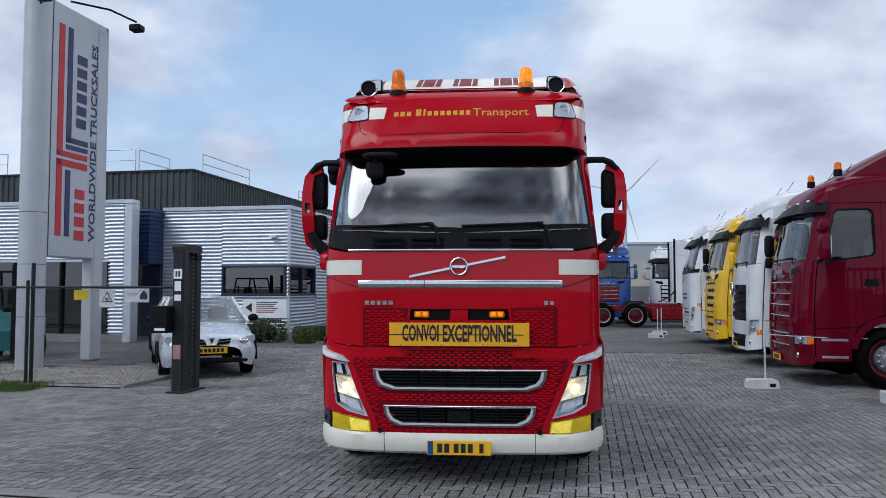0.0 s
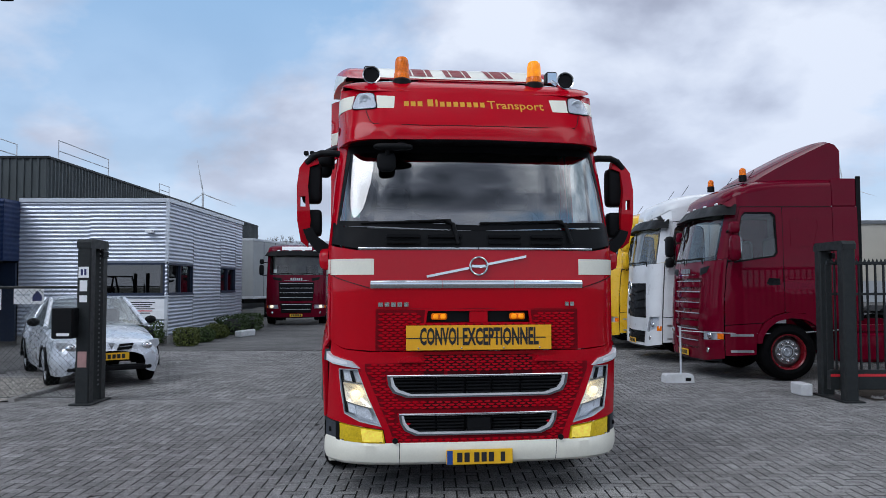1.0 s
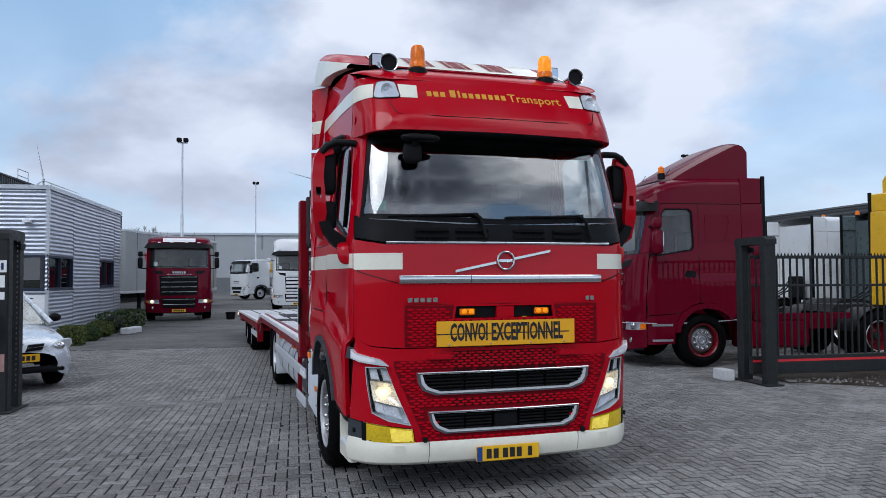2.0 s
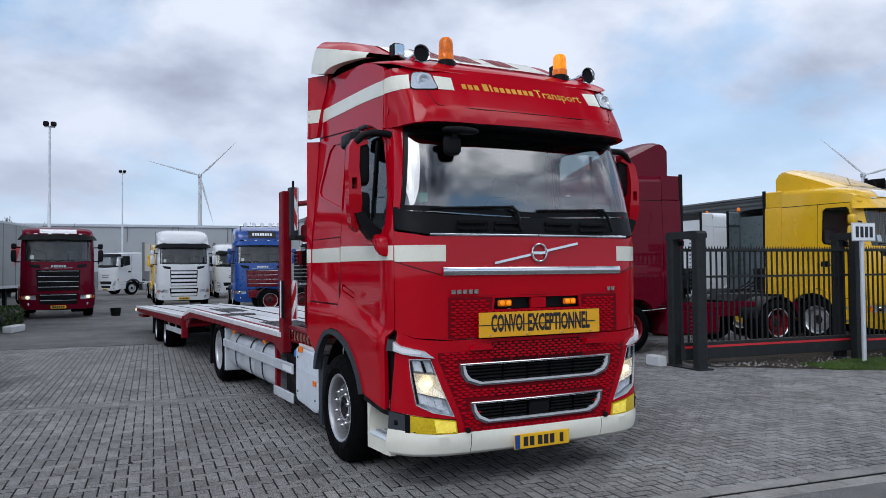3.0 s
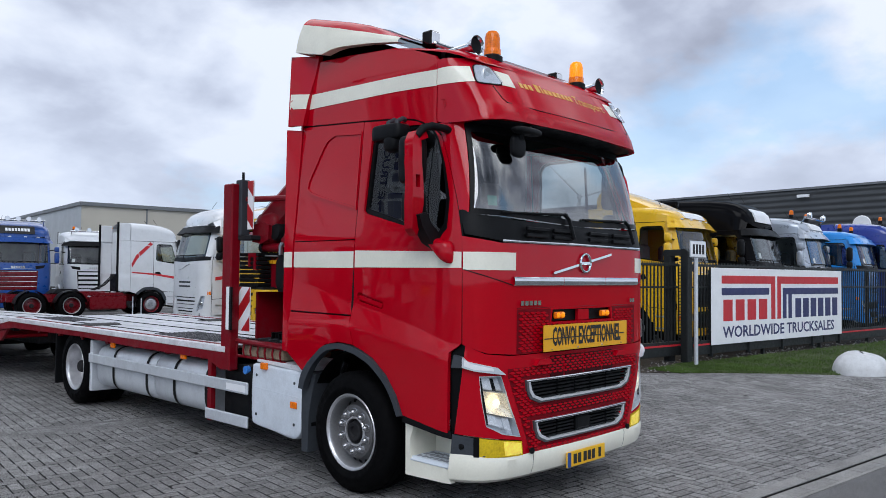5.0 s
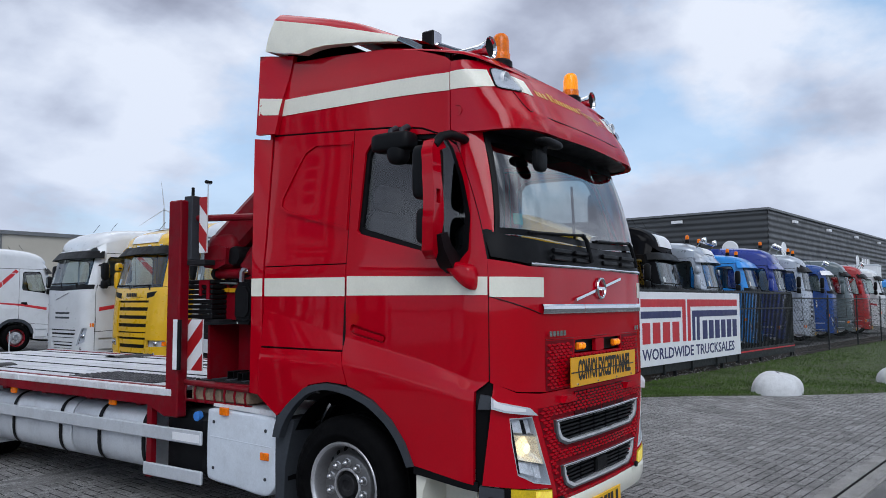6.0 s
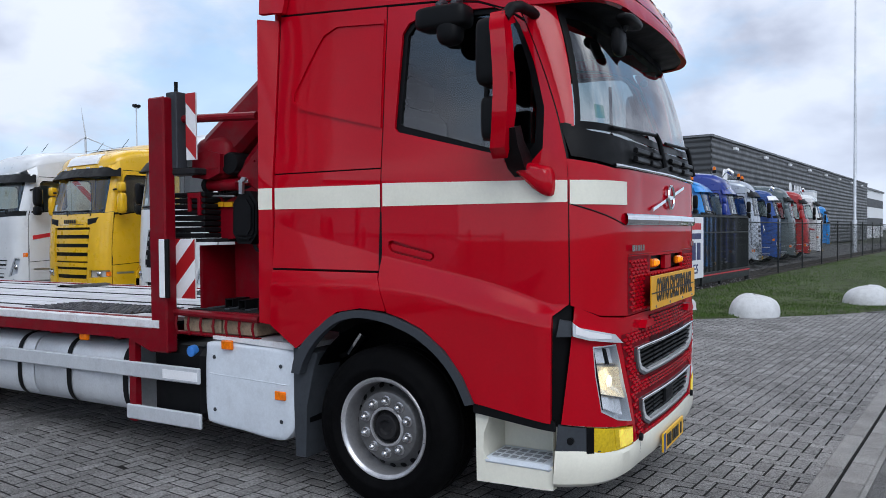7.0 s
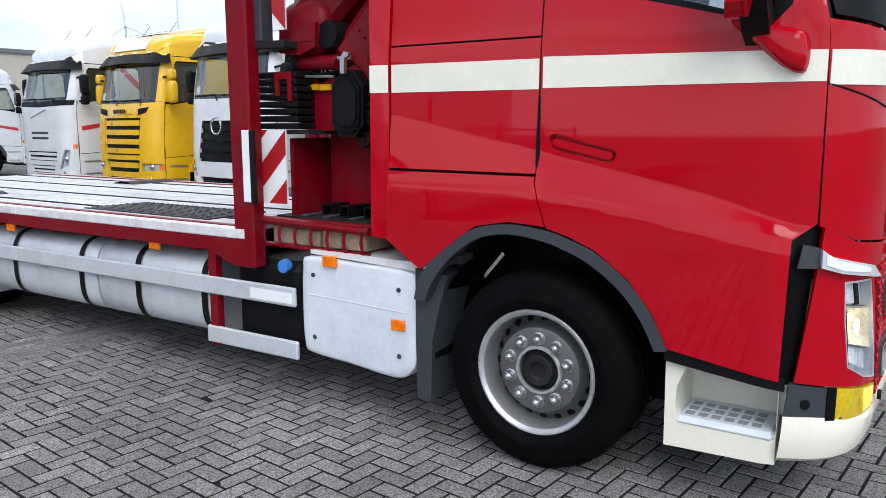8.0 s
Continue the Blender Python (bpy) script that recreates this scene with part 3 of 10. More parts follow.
class Cab:
    """The skin of a lorry cab: q runs round the cab from the middle of the front, z is height."""

    def __init__(self, half=1.245, flat=0.6, depth=0.45, bow=0.02, power=3.0, back=2.40, lean=((0, 0), (1, 0)), taper=((0, 1), (1, 1)), fade=1.0):
        xs, ys = [], []
        for i in range(30):
            x = flat * i / 30
            xs.append(x), ys.append(bow * (x / flat) ** 2)
        for i in range(61):
            a = math.pi / 2 * i / 60
            s, c = math.sin(a) ** (2 / power), math.cos(a) ** (2 / power)
            xs.append(flat + (half - flat) * s), ys.append(bow + depth * (1 - c))
        for i in range(1, 40):
            xs.append(half), ys.append(bow + depth + (back + 0.4 - bow - depth) * i / 39)
        self.x, self.y = np.array(xs), np.array(ys)
        self.q = np.r_[0, np.cumsum(np.hypot(np.diff(self.x), np.diff(self.y)))]
        self.nx, self.ny = np.gradient(self.y), -np.gradient(self.x)
        k = np.hypot(self.nx, self.ny)
        self.nx, self.ny = self.nx / k, self.ny / k
        self.lean, self.taper, self.fade = eased(lean), eased(taper), fade
        self.front = None
        self.swell = None
        self.side = bow + depth

    def QX(self, x):
        return math.copysign(float(np.interp(abs(x), self.x, self.q)), x)

    def QY(self, y):
        return float(np.interp(y, self.y, self.q))

    def lean_at(self, z, y):
        v = float(np.interp(z, *self.lean))
        if self.front is not None:
            w = 1 - smooth(0.12, 0.30, y)
            v += (float(np.interp(z, *self.front)) - v) * w
        return v

    def __call__(self, q, z, off=0.0):
        a, s = abs(q), (1 if q >= 0 else -1)
        x, y = float(np.interp(a, self.q, self.x)), float(np.interp(a, self.q, self.y))
        nx, ny = float(np.interp(a, self.q, self.nx)), float(np.interp(a, self.q, self.ny))
        if self.swell:
            off += self.swell(y, z)
        yy = y + self.lean_at(z, y) * (1 - smooth(0.1, self.fade, y))
        xx = x * float(np.interp(z, *self.taper))
        return (s * (xx + nx * off), yy + ny * off, z)


def mirror_q(poly):
    """A half outline from the middle line outwards and back, closed over both sides."""
    return poly + [(-q, z) for q, z in poly[::-1] if abs(q) > 1e-6]


HERO_LEAN = ((0.2, 0.03), (0.45, 0.0), (1.2, 0.0), (2.03, 0.0), (2.2, 0.03), (2.35, 0.05), (2.55, 0.095), (2.75, 0.155), (2.95, 0.235), (3.4, 0.25))
HERO_TAPER = ((0.2, 0.985), (0.6, 0.99), (1.2, 1.0), (2.05, 0.996), (2.3, 0.975), (2.95, 0.934), (3.1, 0.926), (3.4, 0.917), (3.75, 0.885))


FOLD_TOP = eased(((0.2, 1.24), (0.31, 1.275), (0.66, 1.385), (1.42, 1.545), (2.25, 1.735), (2.4, 1.77)))
FOLD_MID = eased(((0.2, 1.20), (0.31, 1.222), (1.07, 1.352), (1.43, 1.395), (2.4, 1.42)))
FOLD_LOW = eased(((0.2, 1.15), (0.31, 1.172), (1.07, 1.322), (1.43, 1.362), (2.4, 1.37)))
SOFT = np.linspace(-0.007, 0.007, 5)


def crease(y, z):
    """The raised shoulder that runs down the flank towards the front."""
    if y < 0.16 or z > 1.9:
        return 0.0
    a, b, c = (float(np.interp(y, *f)) for f in (FOLD_TOP, FOLD_MID, FOLD_LOW))
    d = float(np.interp(z + SOFT, [c - 0.45, c - 0.004, c + 0.004, b, a], [0.036, 0.044, 0.036, 0.030, 0.0]).mean())
    return d * smooth(0.16, 0.42, y)


def rounded(pts, n=5, closed=True):
    """A smooth line through the given corners."""
    k, out = len(pts), []
    for i in range(k if closed else k - 1):
        p = [np.array(pts[(i + j) % k] if closed else pts[min(max(i + j, 0), k - 1)]) for j in (-1, 0, 1, 2)]
        for t in np.arange(n) / n:
            q = 0.5 * (2 * p[1] + (p[2] - p[0]) * t + (2 * p[0] - 5 * p[1] + 4 * p[2] - p[3]) * t ** 2 + (3 * p[1] - p[0] - 3 * p[2] + p[3]) * t ** 3)
            out.append((float(q[0]), float(q[1])))
    if not closed:
        out.append(tuple(pts[-1]))
    return out


def wheel(parent, m, tyre_r=0.492, width=0.315, rim_r=0.303, material=STEEL, hub=True, nuts=10, deep=False, holes=True, name="wheel", lipcol=None, hubcol=None):
    """A lorry wheel whose outer face looks along -x."""
    k = rim_r / 0.312
    sc = lambda prof: [(r * k, h) for r, h in prof]
    if deep:
        face, back = [(0.085, 0.05), (0.12, 0.054), (0.132, 0.062), (0.142, 0.12), (0.155, 0.128), (0.245, 0.13), (0.276, 0.135)], 0.135
    else:
        face, back = [(0.104, 0.035), (0.106, 0.004), (0.112, 0.0), (0.205, 0.0), (0.218, 0.004), (0.226, 0.014), (0.232, 0.032), (0.246, 0.056), (0.277, 0.080)], 0.080
    disc = M().lathe(sc(face), n=56).ob(name, DISC if not deep and nuts else material, parent)
    disc.matrix_local = m
    r = M().lathe(sc([(0.277, back), (0.282, back - 0.02), (0.286, -0.01), (0.290, -0.034), (0.294, -0.040)]), n=56)
    r.ob("rim", lipcol or (BARREL if not deep and nuts else material), disc)
    M().lathe(sc([(0.2935, -0.040), (0.299, -0.047), (0.309, -0.055), (0.317, -0.056), (0.322, -0.050), (0.323, 0.05)]), n=56).ob("rim_lip", lipcol or STEEL, disc)
    tw, q = width, rim_r
    t = M().lathe([(q + 0.006, -0.045), (q + 0.022, -0.060), (q + 0.05, -0.068), (q + 0.054, -0.072), (q + 0.075, -0.072), (q + 0.079, -0.069), (tyre_r - 0.07, -0.072), (tyre_r - 0.06, -0.066), (tyre_r - 0.035, -0.055), (tyre_r - 0.012, -0.03), (tyre_r, 0.005),
                   (tyre_r, tw * 0.22), (tyre_r - 0.012, tw * 0.24), (tyre_r - 0.012, tw * 0.27), (tyre_r, tw * 0.29), (tyre_r, tw * 0.48), (tyre_r - 0.012, tw * 0.50), (tyre_r - 0.012, tw * 0.53), (tyre_r, tw * 0.55), (tyre_r, tw * 0.78), (tyre_r - 0.02, tw * 0.83), (tyre_r - 0.08, tw * 0.85), (q, tw * 0.8)], n=72)
    t.ob("tyre", RUBBER, disc, sharp=50)
    if hub:
        h = M().lathe([(0.0, 0.0), (0.035, 0.0), (0.045, -0.016), (0.072, -0.016), (0.078, -0.010), (0.080, 0.02), (0.094, 0.024), (0.104, 0.034)] if not deep else [(0.0, 0.0), (0.06, 0.0), (0.078, 0.02), (0.085, 0.05)], n=28)
        if not deep:
            M().lathe([(0.104, 0.004), (0.107, -0.008), (0.118, -0.008), (0.124, 0.001)], n=40).ob("hub_ring", STEEL, disc)
        h.ob("hub_cap", hubcol or DARKSTEEL, disc)
    if nuts:
        nm = M().lathe([(0.0, -0.046), (0.010, -0.044), (0.019, -0.034), (0.0255, -0.018), (0.0255, -0.006), (0.033, -0.004), (0.034, 0.002)], n=12).mesh("wheel_nut", NUT, 40)
        for i in range(nuts):
            a = 2 * math.pi * (i + 0.5) / nuts
            put("wheel_nut", nm, disc, "", pose(0.127 if deep else 0.0, 0.165 * k * math.cos(a), 0.165 * k * math.sin(a)))
    if holes:
        hm = M().lathe([(0.0, -0.0018), (0.0185, -0.0018), (0.0205, 0.0008)], n=14).mesh("vent_hole", FRIT)
        for i in range(20):
            a = 2 * math.pi * i / 20
            x, rr = (0.1285, 0.218) if deep else (0.0665, 0.2610)
            put("vent_hole", hm, disc, "", pose(x, rr * k * math.cos(a), rr * k * math.sin(a), math.degrees(a)) @ pose(0, 0, 0, 0, 0, 0 if deep else -38))
    return disc


def letters(me, parent, m, name="lettering", label=""):
    return put(name, me, parent, label, m)


def hero():
    T = thing("truck", "red flatbed truck with cream stripes, beacons and a folded loading crane", "truck")
    C = Cab(lean=HERO_LEAN, taper=HERO_TAPER, back=2.4)
    C.swell = crease
    X, Y = C.QX, C.QY
    V = Cab(lean=HERO_LEAN, taper=HERO_TAPER, back=2.4)
    V.front = np.array(((2.9, 0.03), (2.96, 0.033), (3.06, 0.065), (3.15, 0.115), (3.25, 0.172), (3.43, 0.30), (3.5, 0.34))).T

    # lid above the grille, black scuttle, windscreen
    slot = [(-0.435, 1.432), (0.435, 1.432), (0.42, 1.528), (-0.42, 1.528)]
    lid = mirror_q([(0.0, 1.205), (X(0.85), 1.205), (X(1.1), 1.225), (Y(0.232), 1.285), (Y(0.236), 1.7), (Y(0.243), 2.07), (X(1.0), 2.025), (0.0, 2.03)])
    o = M().skin(C, lid, [slot], 0.0, 0.02).ob("front_lid", RED, T)
    M().skin(C, [(-0.43, 1.437), (0.43, 1.437), (0.415, 1.523), (-0.415, 1.523)], (), -0.045, 0.0).ob("lamp_recess", BLACK, T)
    M().skin(C, [(-0.075, 1.437), (0.075, 1.437), (0.075, 1.523), (-0.075, 1.523)], (), -0.004, 0.03).ob("slot_bridge", RED, T)
    for s in (-1, 1):
        fl = M().box(s * 0.325 - 0.065, s * 0.325 + 0.065, 0.0, 0.03, 1.455, 1.508, 0.010).ob("flash_lamp", AMBER, T, "lit amber flash lamp with two cells")
        for d in (-0.03, 0.03):
            M().box(s * 0.325 + d - 0.022, s * 0.325 + d + 0.022, -0.012, 0.01, 1.462, 1.502, 0.010).ob("flash_cell", AMBERON, fl)
    for s in (-1, 1):
        q0, q1 = Y(0.238), X(0.89)
        M().tube([C(s * (q0 + (q1 - q0) * i / 14), 1.83 - 0.115 * i / 14, 0.001) for i in range(15)], 0.0035, 5).ob("panel_gap", FRIT, T)
    M().skin(C, mirror_q([(0.0, 2.038), (X(0.98), 2.038), (Y(0.22), 2.085), (Y(0.258), 2.275), (X(1.12), 2.222), (X(0.8), 2.198), (0.0, 2.188)]), (), 0.0, 0.02).ob("scuttle_panel", BLACK, T)
    for x0 in (-0.62, -0.28, 0.22, 0.58):
        for k in range(2):
            M().box(x0 - 0.14, x0 + 0.14, -0.008, 0.02, 2.075 + k * 0.05, 2.105 + k * 0.05, 0.006).ob("scuttle_vent", FRIT, T)
    wsb, wst = X(1.142) + 0.065, X(1.142)
    ws = mirror_q([(0.0, 2.19), (wsb, 2.235), (wst, 2.93), (0.0, 2.95)])
    g = M().grid(lambda u, v: C((wsb * (1 - v) + wst * v) * u, (2.19 + 0.045 * u * u) * (1 - v) + (2.95 - 0.02 * abs(u)) * v, -0.004), np.linspace(-1, 1, 49), np.linspace(0, 1, 25)).ob("windscreen", WSGLASS, T, "large tinted windscreen")
    g.visible_shadow = False
    inner = mirror_q([(0.0, 2.235), (wsb - 0.035, 2.275), (wst - 0.035, 2.86), (0.0, 2.87)])
    M().skin(C, ws, [inner], -0.001, 0.0).ob("windscreen_border", FRIT, T)
    for s in (-1, 1):
        pil = [(s * Y(0.255), 2.262), (s * (wsb + 0.006), 2.245), (s * (wst + 0.006), 2.94), (s * Y(0.36), 2.94), (s * Y(0.345), 2.86)]
        M().skin(C, pil, (), 0.0, 0.02).ob("windscreen_pillar", RED, T)

    # cream bands on the front corners, chrome strips, badge
    for s in (-1, 1):
        M().skin(C, [(s * X(0.86), 1.825), (s * X(0.86), 1.955), (s * Y(0.234), 1.955), (s * Y(0.234), 1.825)], (), 0.0035, 0.003).ob("stripe", CREAM, T, "cream white stripe")
    def bright_strip(x0, x1, z0, z1, off):
        n = 40
        return M().grid(lambda x, a: C(X(x), (z0 + z1) / 2 - (z1 - z0) / 2 * math.cos(a), off * (0.35 + 0.65 * math.sin(a)) if 0.01 < a < 3.13 else 0.0), np.linspace(x0, x1, n), np.linspace(0, math.pi, 9))

    bright_strip(-0.985, -0.003, 2.030, 2.052, 0.014).ob("chrome_strip", CHROME, T, "polished chrome strip")
    bright_strip(0.003, 0.985, 2.030, 2.052, 0.014).ob("chrome_strip", CHROME, T, "polished chrome strip")
    for x0, x1 in ((-0.885, -0.30), (-0.296, 0.30), (0.304, 0.885)):
        bright_strip(x0, x1, 1.712, 1.780, 0.022).ob("chrome_strip", CHROME, T, "dented chrome strip")
    bad = M()
    ring = [(0.072 * math.cos(a), -0.016, 1.895 + 0.072 * math.sin(a)) for a in np.linspace(0, 2 * math.pi, 33)]
    bad.tube(ring, 0.010, 8)
    bad.box(-0.06, 0.06, -0.020, -0.004, 1.882, 1.908, 0.004)
    bad.ob("badge", CHROME, T, "round chrome badge")
    d = M()
    for x0, x1 in ((-0.43, -0.075), (0.075, 0.40)):
        z0, z1 = 1.895 + 0.2 * x0, 1.895 + 0.2 * x1
        d.prism([(x0, z0 - 0.010), (x1, z1 - 0.010), (x1, z1 + 0.010), (x0, z0 + 0.010)], "y", -0.012, 0.0)
    d.ob("badge_bar", CHROME, T)
    letters(bars(5, 0.26, 0.034).mesh("bars", CHROME), T, pose(-0.70, -0.004 + 0.01, 1.582))
    letters(bars(2, 0.09, 0.034).mesh("bars", CHROME), T, pose(0.77, 0.008, 1.582))
    M().tube([C(X(-0.84), 1.545, 0.002), C(0, 1.548, 0.002), C(X(0.84), 1.545, 0.002)], 0.003, 5).ob("panel_gap", RED2, T)

    # lower front with grilles, lamps and bumper
    hl = {s: [(s * X(1.14), 1.06), (s * X(0.99), 1.06), (s * X(0.905), 0.83), (s * X(0.802), 0.597), (s * X(0.98), 0.637), (s * X(1.10), 0.70), (s * X(1.13), 0.9)] for s in (-1, 1)}
    g1 = [(-0.745, 1.005), (-0.735, 0.925), (-0.70, 0.875), (-0.59, 0.835), (0.59, 0.835), (0.70, 0.875), (0.735, 0.925), (0.745, 1.005)]
    g2 = [(-0.655, 0.695), (-0.645, 0.625), (-0.61, 0.57), (-0.52, 0.53), (0.52, 0.53), (0.61, 0.57), (0.645, 0.625), (0.655, 0.695)]
    mask = mirror_q([(0.0, 0.462), (X(0.765), 0.462), (X(0.785), 0.575), (X(1.15), 0.628), (Y(0.284), 0.645), (Y(0.235), 1.05), (Y(0.212), 1.279), (X(1.1), 1.218), (X(0.9), 1.198), (0.0, 1.198)])
    M().skin(C, mask, [hl[-1], hl[1], g1, g2], 0.0, 0.03, 0.08, 0.05).ob("front_mask", RED, T)

    def scaled(poly, k, dz=0.0):
        cx, cz = sum(p[0] for p in poly) / len(poly), sum(p[1] for p in poly) / len(poly)
        return [(cx + (a - cx) * k, cz + (b - cz) * k + dz) for a, b in poly]

    for gp, k in ((g1, 0.95), (g2, 0.94)):
        M().skin(C, [(a * 1.012, b + (0.006 if b > (gp[0][1] + gp[4][1]) / 2 else -0.006)) for a, b in gp], [[(a * 0.978, gp[0][1] - 0.010 - (gp[0][1] - b) * 0.90) for a, b in gp]], 0.018, 0.04, 0.05, 0.05).ob("grille_trim", GRILLETRIM, T, "dark grille frame with a bright chrome lip")
        lip = [(a * 0.976, gp[0][1] - 0.010 - (gp[0][1] - b) * 0.90) for a, b in gp]
        # Pale colour stands for the sky reflected in this lower lip.
        M().skin(C, lip, [[(a * 0.962, b + 0.015 * (1 if 1 < i < 6 else 0.5)) if 0 < i < 7 else (a * 0.975, b + 0.001) for i, (a, b) in enumerate(lip)]], 0.021, 0.03, 0.05, 0.05).ob("chrome_lip", LIPSHEEN, T)
        M().tube([C(a * 1.005, gp[0][1] + 0.001, 0.018) for a in np.linspace(gp[0][0], -gp[0][0], 25)], 0.006, 6).ob("chrome_lip", CHROME, T)
        M().skin(C, gp, (), -0.07, 0.0).ob("grille_back", BLACK, T)
        z0, z1 = gp[4][1], gp[0][1]
        for i in range(5):
            z = z0 + 0.03 + (z1 - z0 - 0.06) * i / 4
            half = float(np.interp(z, [b for a, b in gp[4:]], [a for a, b in gp[4:]])) - 0.03
            for xa, xb in ((-half, -0.36), (-0.34, -0.12), (-0.10, 0.10), (0.12, 0.34), (0.36, half)):
                M().box(xa, xb, 0.012, 0.05, z - 0.007, z + 0.007, 0.003).ob("grille_slat", BLACK, T)
    M().box(-0.10, 0.10, -0.004, 0.05, 0.565, 0.665, 0.012).ob("radar_cover", BLACK, T)

    # raised honeycomb relief on the front
    hexes = M()

    def honey(x0, x1, z0, z1, keep):
        w, h, g = 0.066, 0.0235, 0.0030
        rows = int((z1 - z0) / (h * 0.92))
        for j in range(rows):
            z = z0 + (j + 0.5) * h * 0.92
            n = int((x1 - x0) / w)
            for i in range(n + 1):
                x = x0 + (i + (0.5 if j % 2 else 0.0)) * w
                if x - w / 2 < x0 or x + w / 2 > x1 or not keep(x, z):
                    continue
                a, b = w / 2 - g / 2, h / 2 - g * 0.4
                ringo = [(x - a, z + b * 0.25), (x - a * 0.45, z - b), (x + a * 0.45, z - b), (x + a, z + b * 0.25), (x + a * 0.45, z + b), (x - a * 0.45, z + b)]
                low = [C(X(u), v, 0.0015) for u, v in ringo]
                top = [C(X(x + (u - x) * 0.88), z + (v - z) * 0.74 + 0.001, 0.0075) for u, v in ringo]
                hexes.add(low + top, [(k, (k + 1) % 6, 6 + (k + 1) % 6, 6 + k) for k in range(6)] + [(6, 7, 8, 9, 10, 11)])

    def in_poly(poly, x, z, grow=0.035):
        zs = [p[1] for p in poly]
        if z < min(zs) - grow or z > max(zs) + grow:
            return False
        half = max(abs(p[0]) for p in poly) if z > min(zs) + 0.09 else max(abs(p[0]) for p in poly) - 0.10
        return abs(x) < half + grow

    def lower(x, z):
        edge = float(np.interp(z, [0.46, 0.6, 1.07, 1.17], [0.70, 0.76, 0.95, 0.95]))
        return abs(x) < edge - 0.03 and not in_poly(g1, x, z) and not in_poly(g2, x, z) and not (abs(x) > 0.46 and z > 1.11)

    honey(-0.92, 0.92, 0.475, 1.175, lower)
    honey(-0.83, 0.83, 1.212, 1.532, lambda x, z: not (abs(x) < 0.47 and z > 1.42) and not (abs(x) < 0.55 and 1.225 < z < 1.40) and not (abs(x) > 0.6 and z > 1.53))
    # Flat underlay: shade between the raised cells is put into its colour.
    M().skin(C, [(-0.845, 1.209), (0.845, 1.209), (0.845, 1.536), (0.44, 1.536), (0.455, 1.425), (-0.455, 1.425), (-0.44, 1.536), (-0.845, 1.536)], (), 0.001, 0.0).ob("mesh_panel", GAPSHADE, T, "flat dark red sheet with the mesh's gap shade painted in")
    mp = [(X(-0.70), 0.475), (X(0.70), 0.475), (X(0.745), 0.60), (X(0.93), 1.05), (X(0.93), 1.105), (X(0.44), 1.105), (X(0.44), 1.172), (X(-0.44), 1.172), (X(-0.44), 1.105), (X(-0.93), 1.105), (X(-0.93), 1.05), (X(-0.745), 0.60)]
    M().skin(C, mp, [[(a * 1.03, b + (0.01 if b > (gp[0][1] + gp[4][1]) / 2 else -0.012)) for a, b in gp] for gp in (g1, g2)], 0.001, 0.0).ob("mesh_panel", GAPSHADE, T)
    # Closed sheets; the shade seen through open mesh is painted on.
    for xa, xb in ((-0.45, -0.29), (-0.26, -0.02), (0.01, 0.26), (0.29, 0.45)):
        M().skin(C, [(xa, 1.012), (xb, 1.012), (xb, 1.172), (xa, 1.172)], (), 0.0055, 0.004).ob("mesh_opening", MESHSHADE, T, "closed darker sheet painted for the shade in open mesh")
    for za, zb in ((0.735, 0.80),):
        M().skin(C, [(-0.46, za), (0.46, za), (0.46, zb), (-0.46, zb)], (), 0.0055, 0.004).ob("mesh_opening", MESHSHADE, T, "closed darker sheet painted for the shade in open mesh")
    hx = hexes.ob("honeycomb", RED, T, sharp=10)
    tagged(hx, kind="stuff")
    for s in (-1, 1):
        M().prism([(s * 0.46, 1.115), (s * 0.66, 1.115), (s * 0.62, 1.158), (s * 0.49, 1.158)], "y", -0.022, 0.02).ob("lid_handle", RED, T)
        M().lathe([(0.0, -0.006), (0.022, -0.006), (0.024, 0.01)], (s * 0.685, -0.004, 0.485), "y", 16).ob("tow_eye_cover", BLACK, T)

    # headlights
    for s in (-1, 1):
        back = M().skin(C, hl[s], (), -0.075, 0.0).ob("headlight", LAMPSHINE, T, "lit angular headlight with clear lens")
        M().skin(C, hl[s], [scaled(hl[s], 0.972)], 0.003, 0.08, 0.06, 0.04).ob("headlight_rim", SPRAYALU, back)
        def hp(u, v):
            qa, za, qb_, zb_ = X(0.99) + (X(0.802) - X(0.99)) * v, 1.06 - 0.455 * v, X(1.14) + (X(1.095) - X(1.14)) * v, 1.06 - 0.365 * v
            return (s * (qa + (qb_ - qa) * u), za + (zb_ - za) * u)

        for u0, u1, v0, v1, of, mt, nm in ((0.52, 0.90, 0.04, 0.25, -0.030, LAMPSHINE, "reflector"), (0.08, 0.36, 0.05, 0.25, -0.040, LAMPSHINE, "reflector"), (0.38, 0.50, 0.05, 0.26, -0.022, BLACK, "reflector_bar"), (0.08, 0.92, 0.262, 0.278, -0.015, CHROME, "reflector_bar"), (0.15, 0.90, 0.715, 0.728, -0.015, CHROME, "reflector_bar"), (0.20, 0.44, 0.74, 0.95, -0.028, LAMPSHINE, "reflector"), (0.45, 0.66, 0.74, 0.94, -0.036, LAMPSHINE, "reflector"), (0.67, 0.92, 0.74, 0.93, -0.026, LAMPSHINE, "reflector"), (0.935, 0.995, 0.03, 0.95, -0.010, FRIT, "lamp_edge")):
            M().skin(C, [hp(u0, v0), hp(u1, v0), hp(u1, v1), hp(u0, v1)], (), of, 0.02, 0.03, 0.03).ob(nm, mt, back)
        # the lit bowl with its bulb
        def bowl(u, v):
            q, z = hp(0.47 + 0.45 * u, 0.50 + 0.205 * v)
            return C(q, z, -0.012 - 0.05 * max(0.0, 1 - u * u) * max(0.0, 1 - v * v))

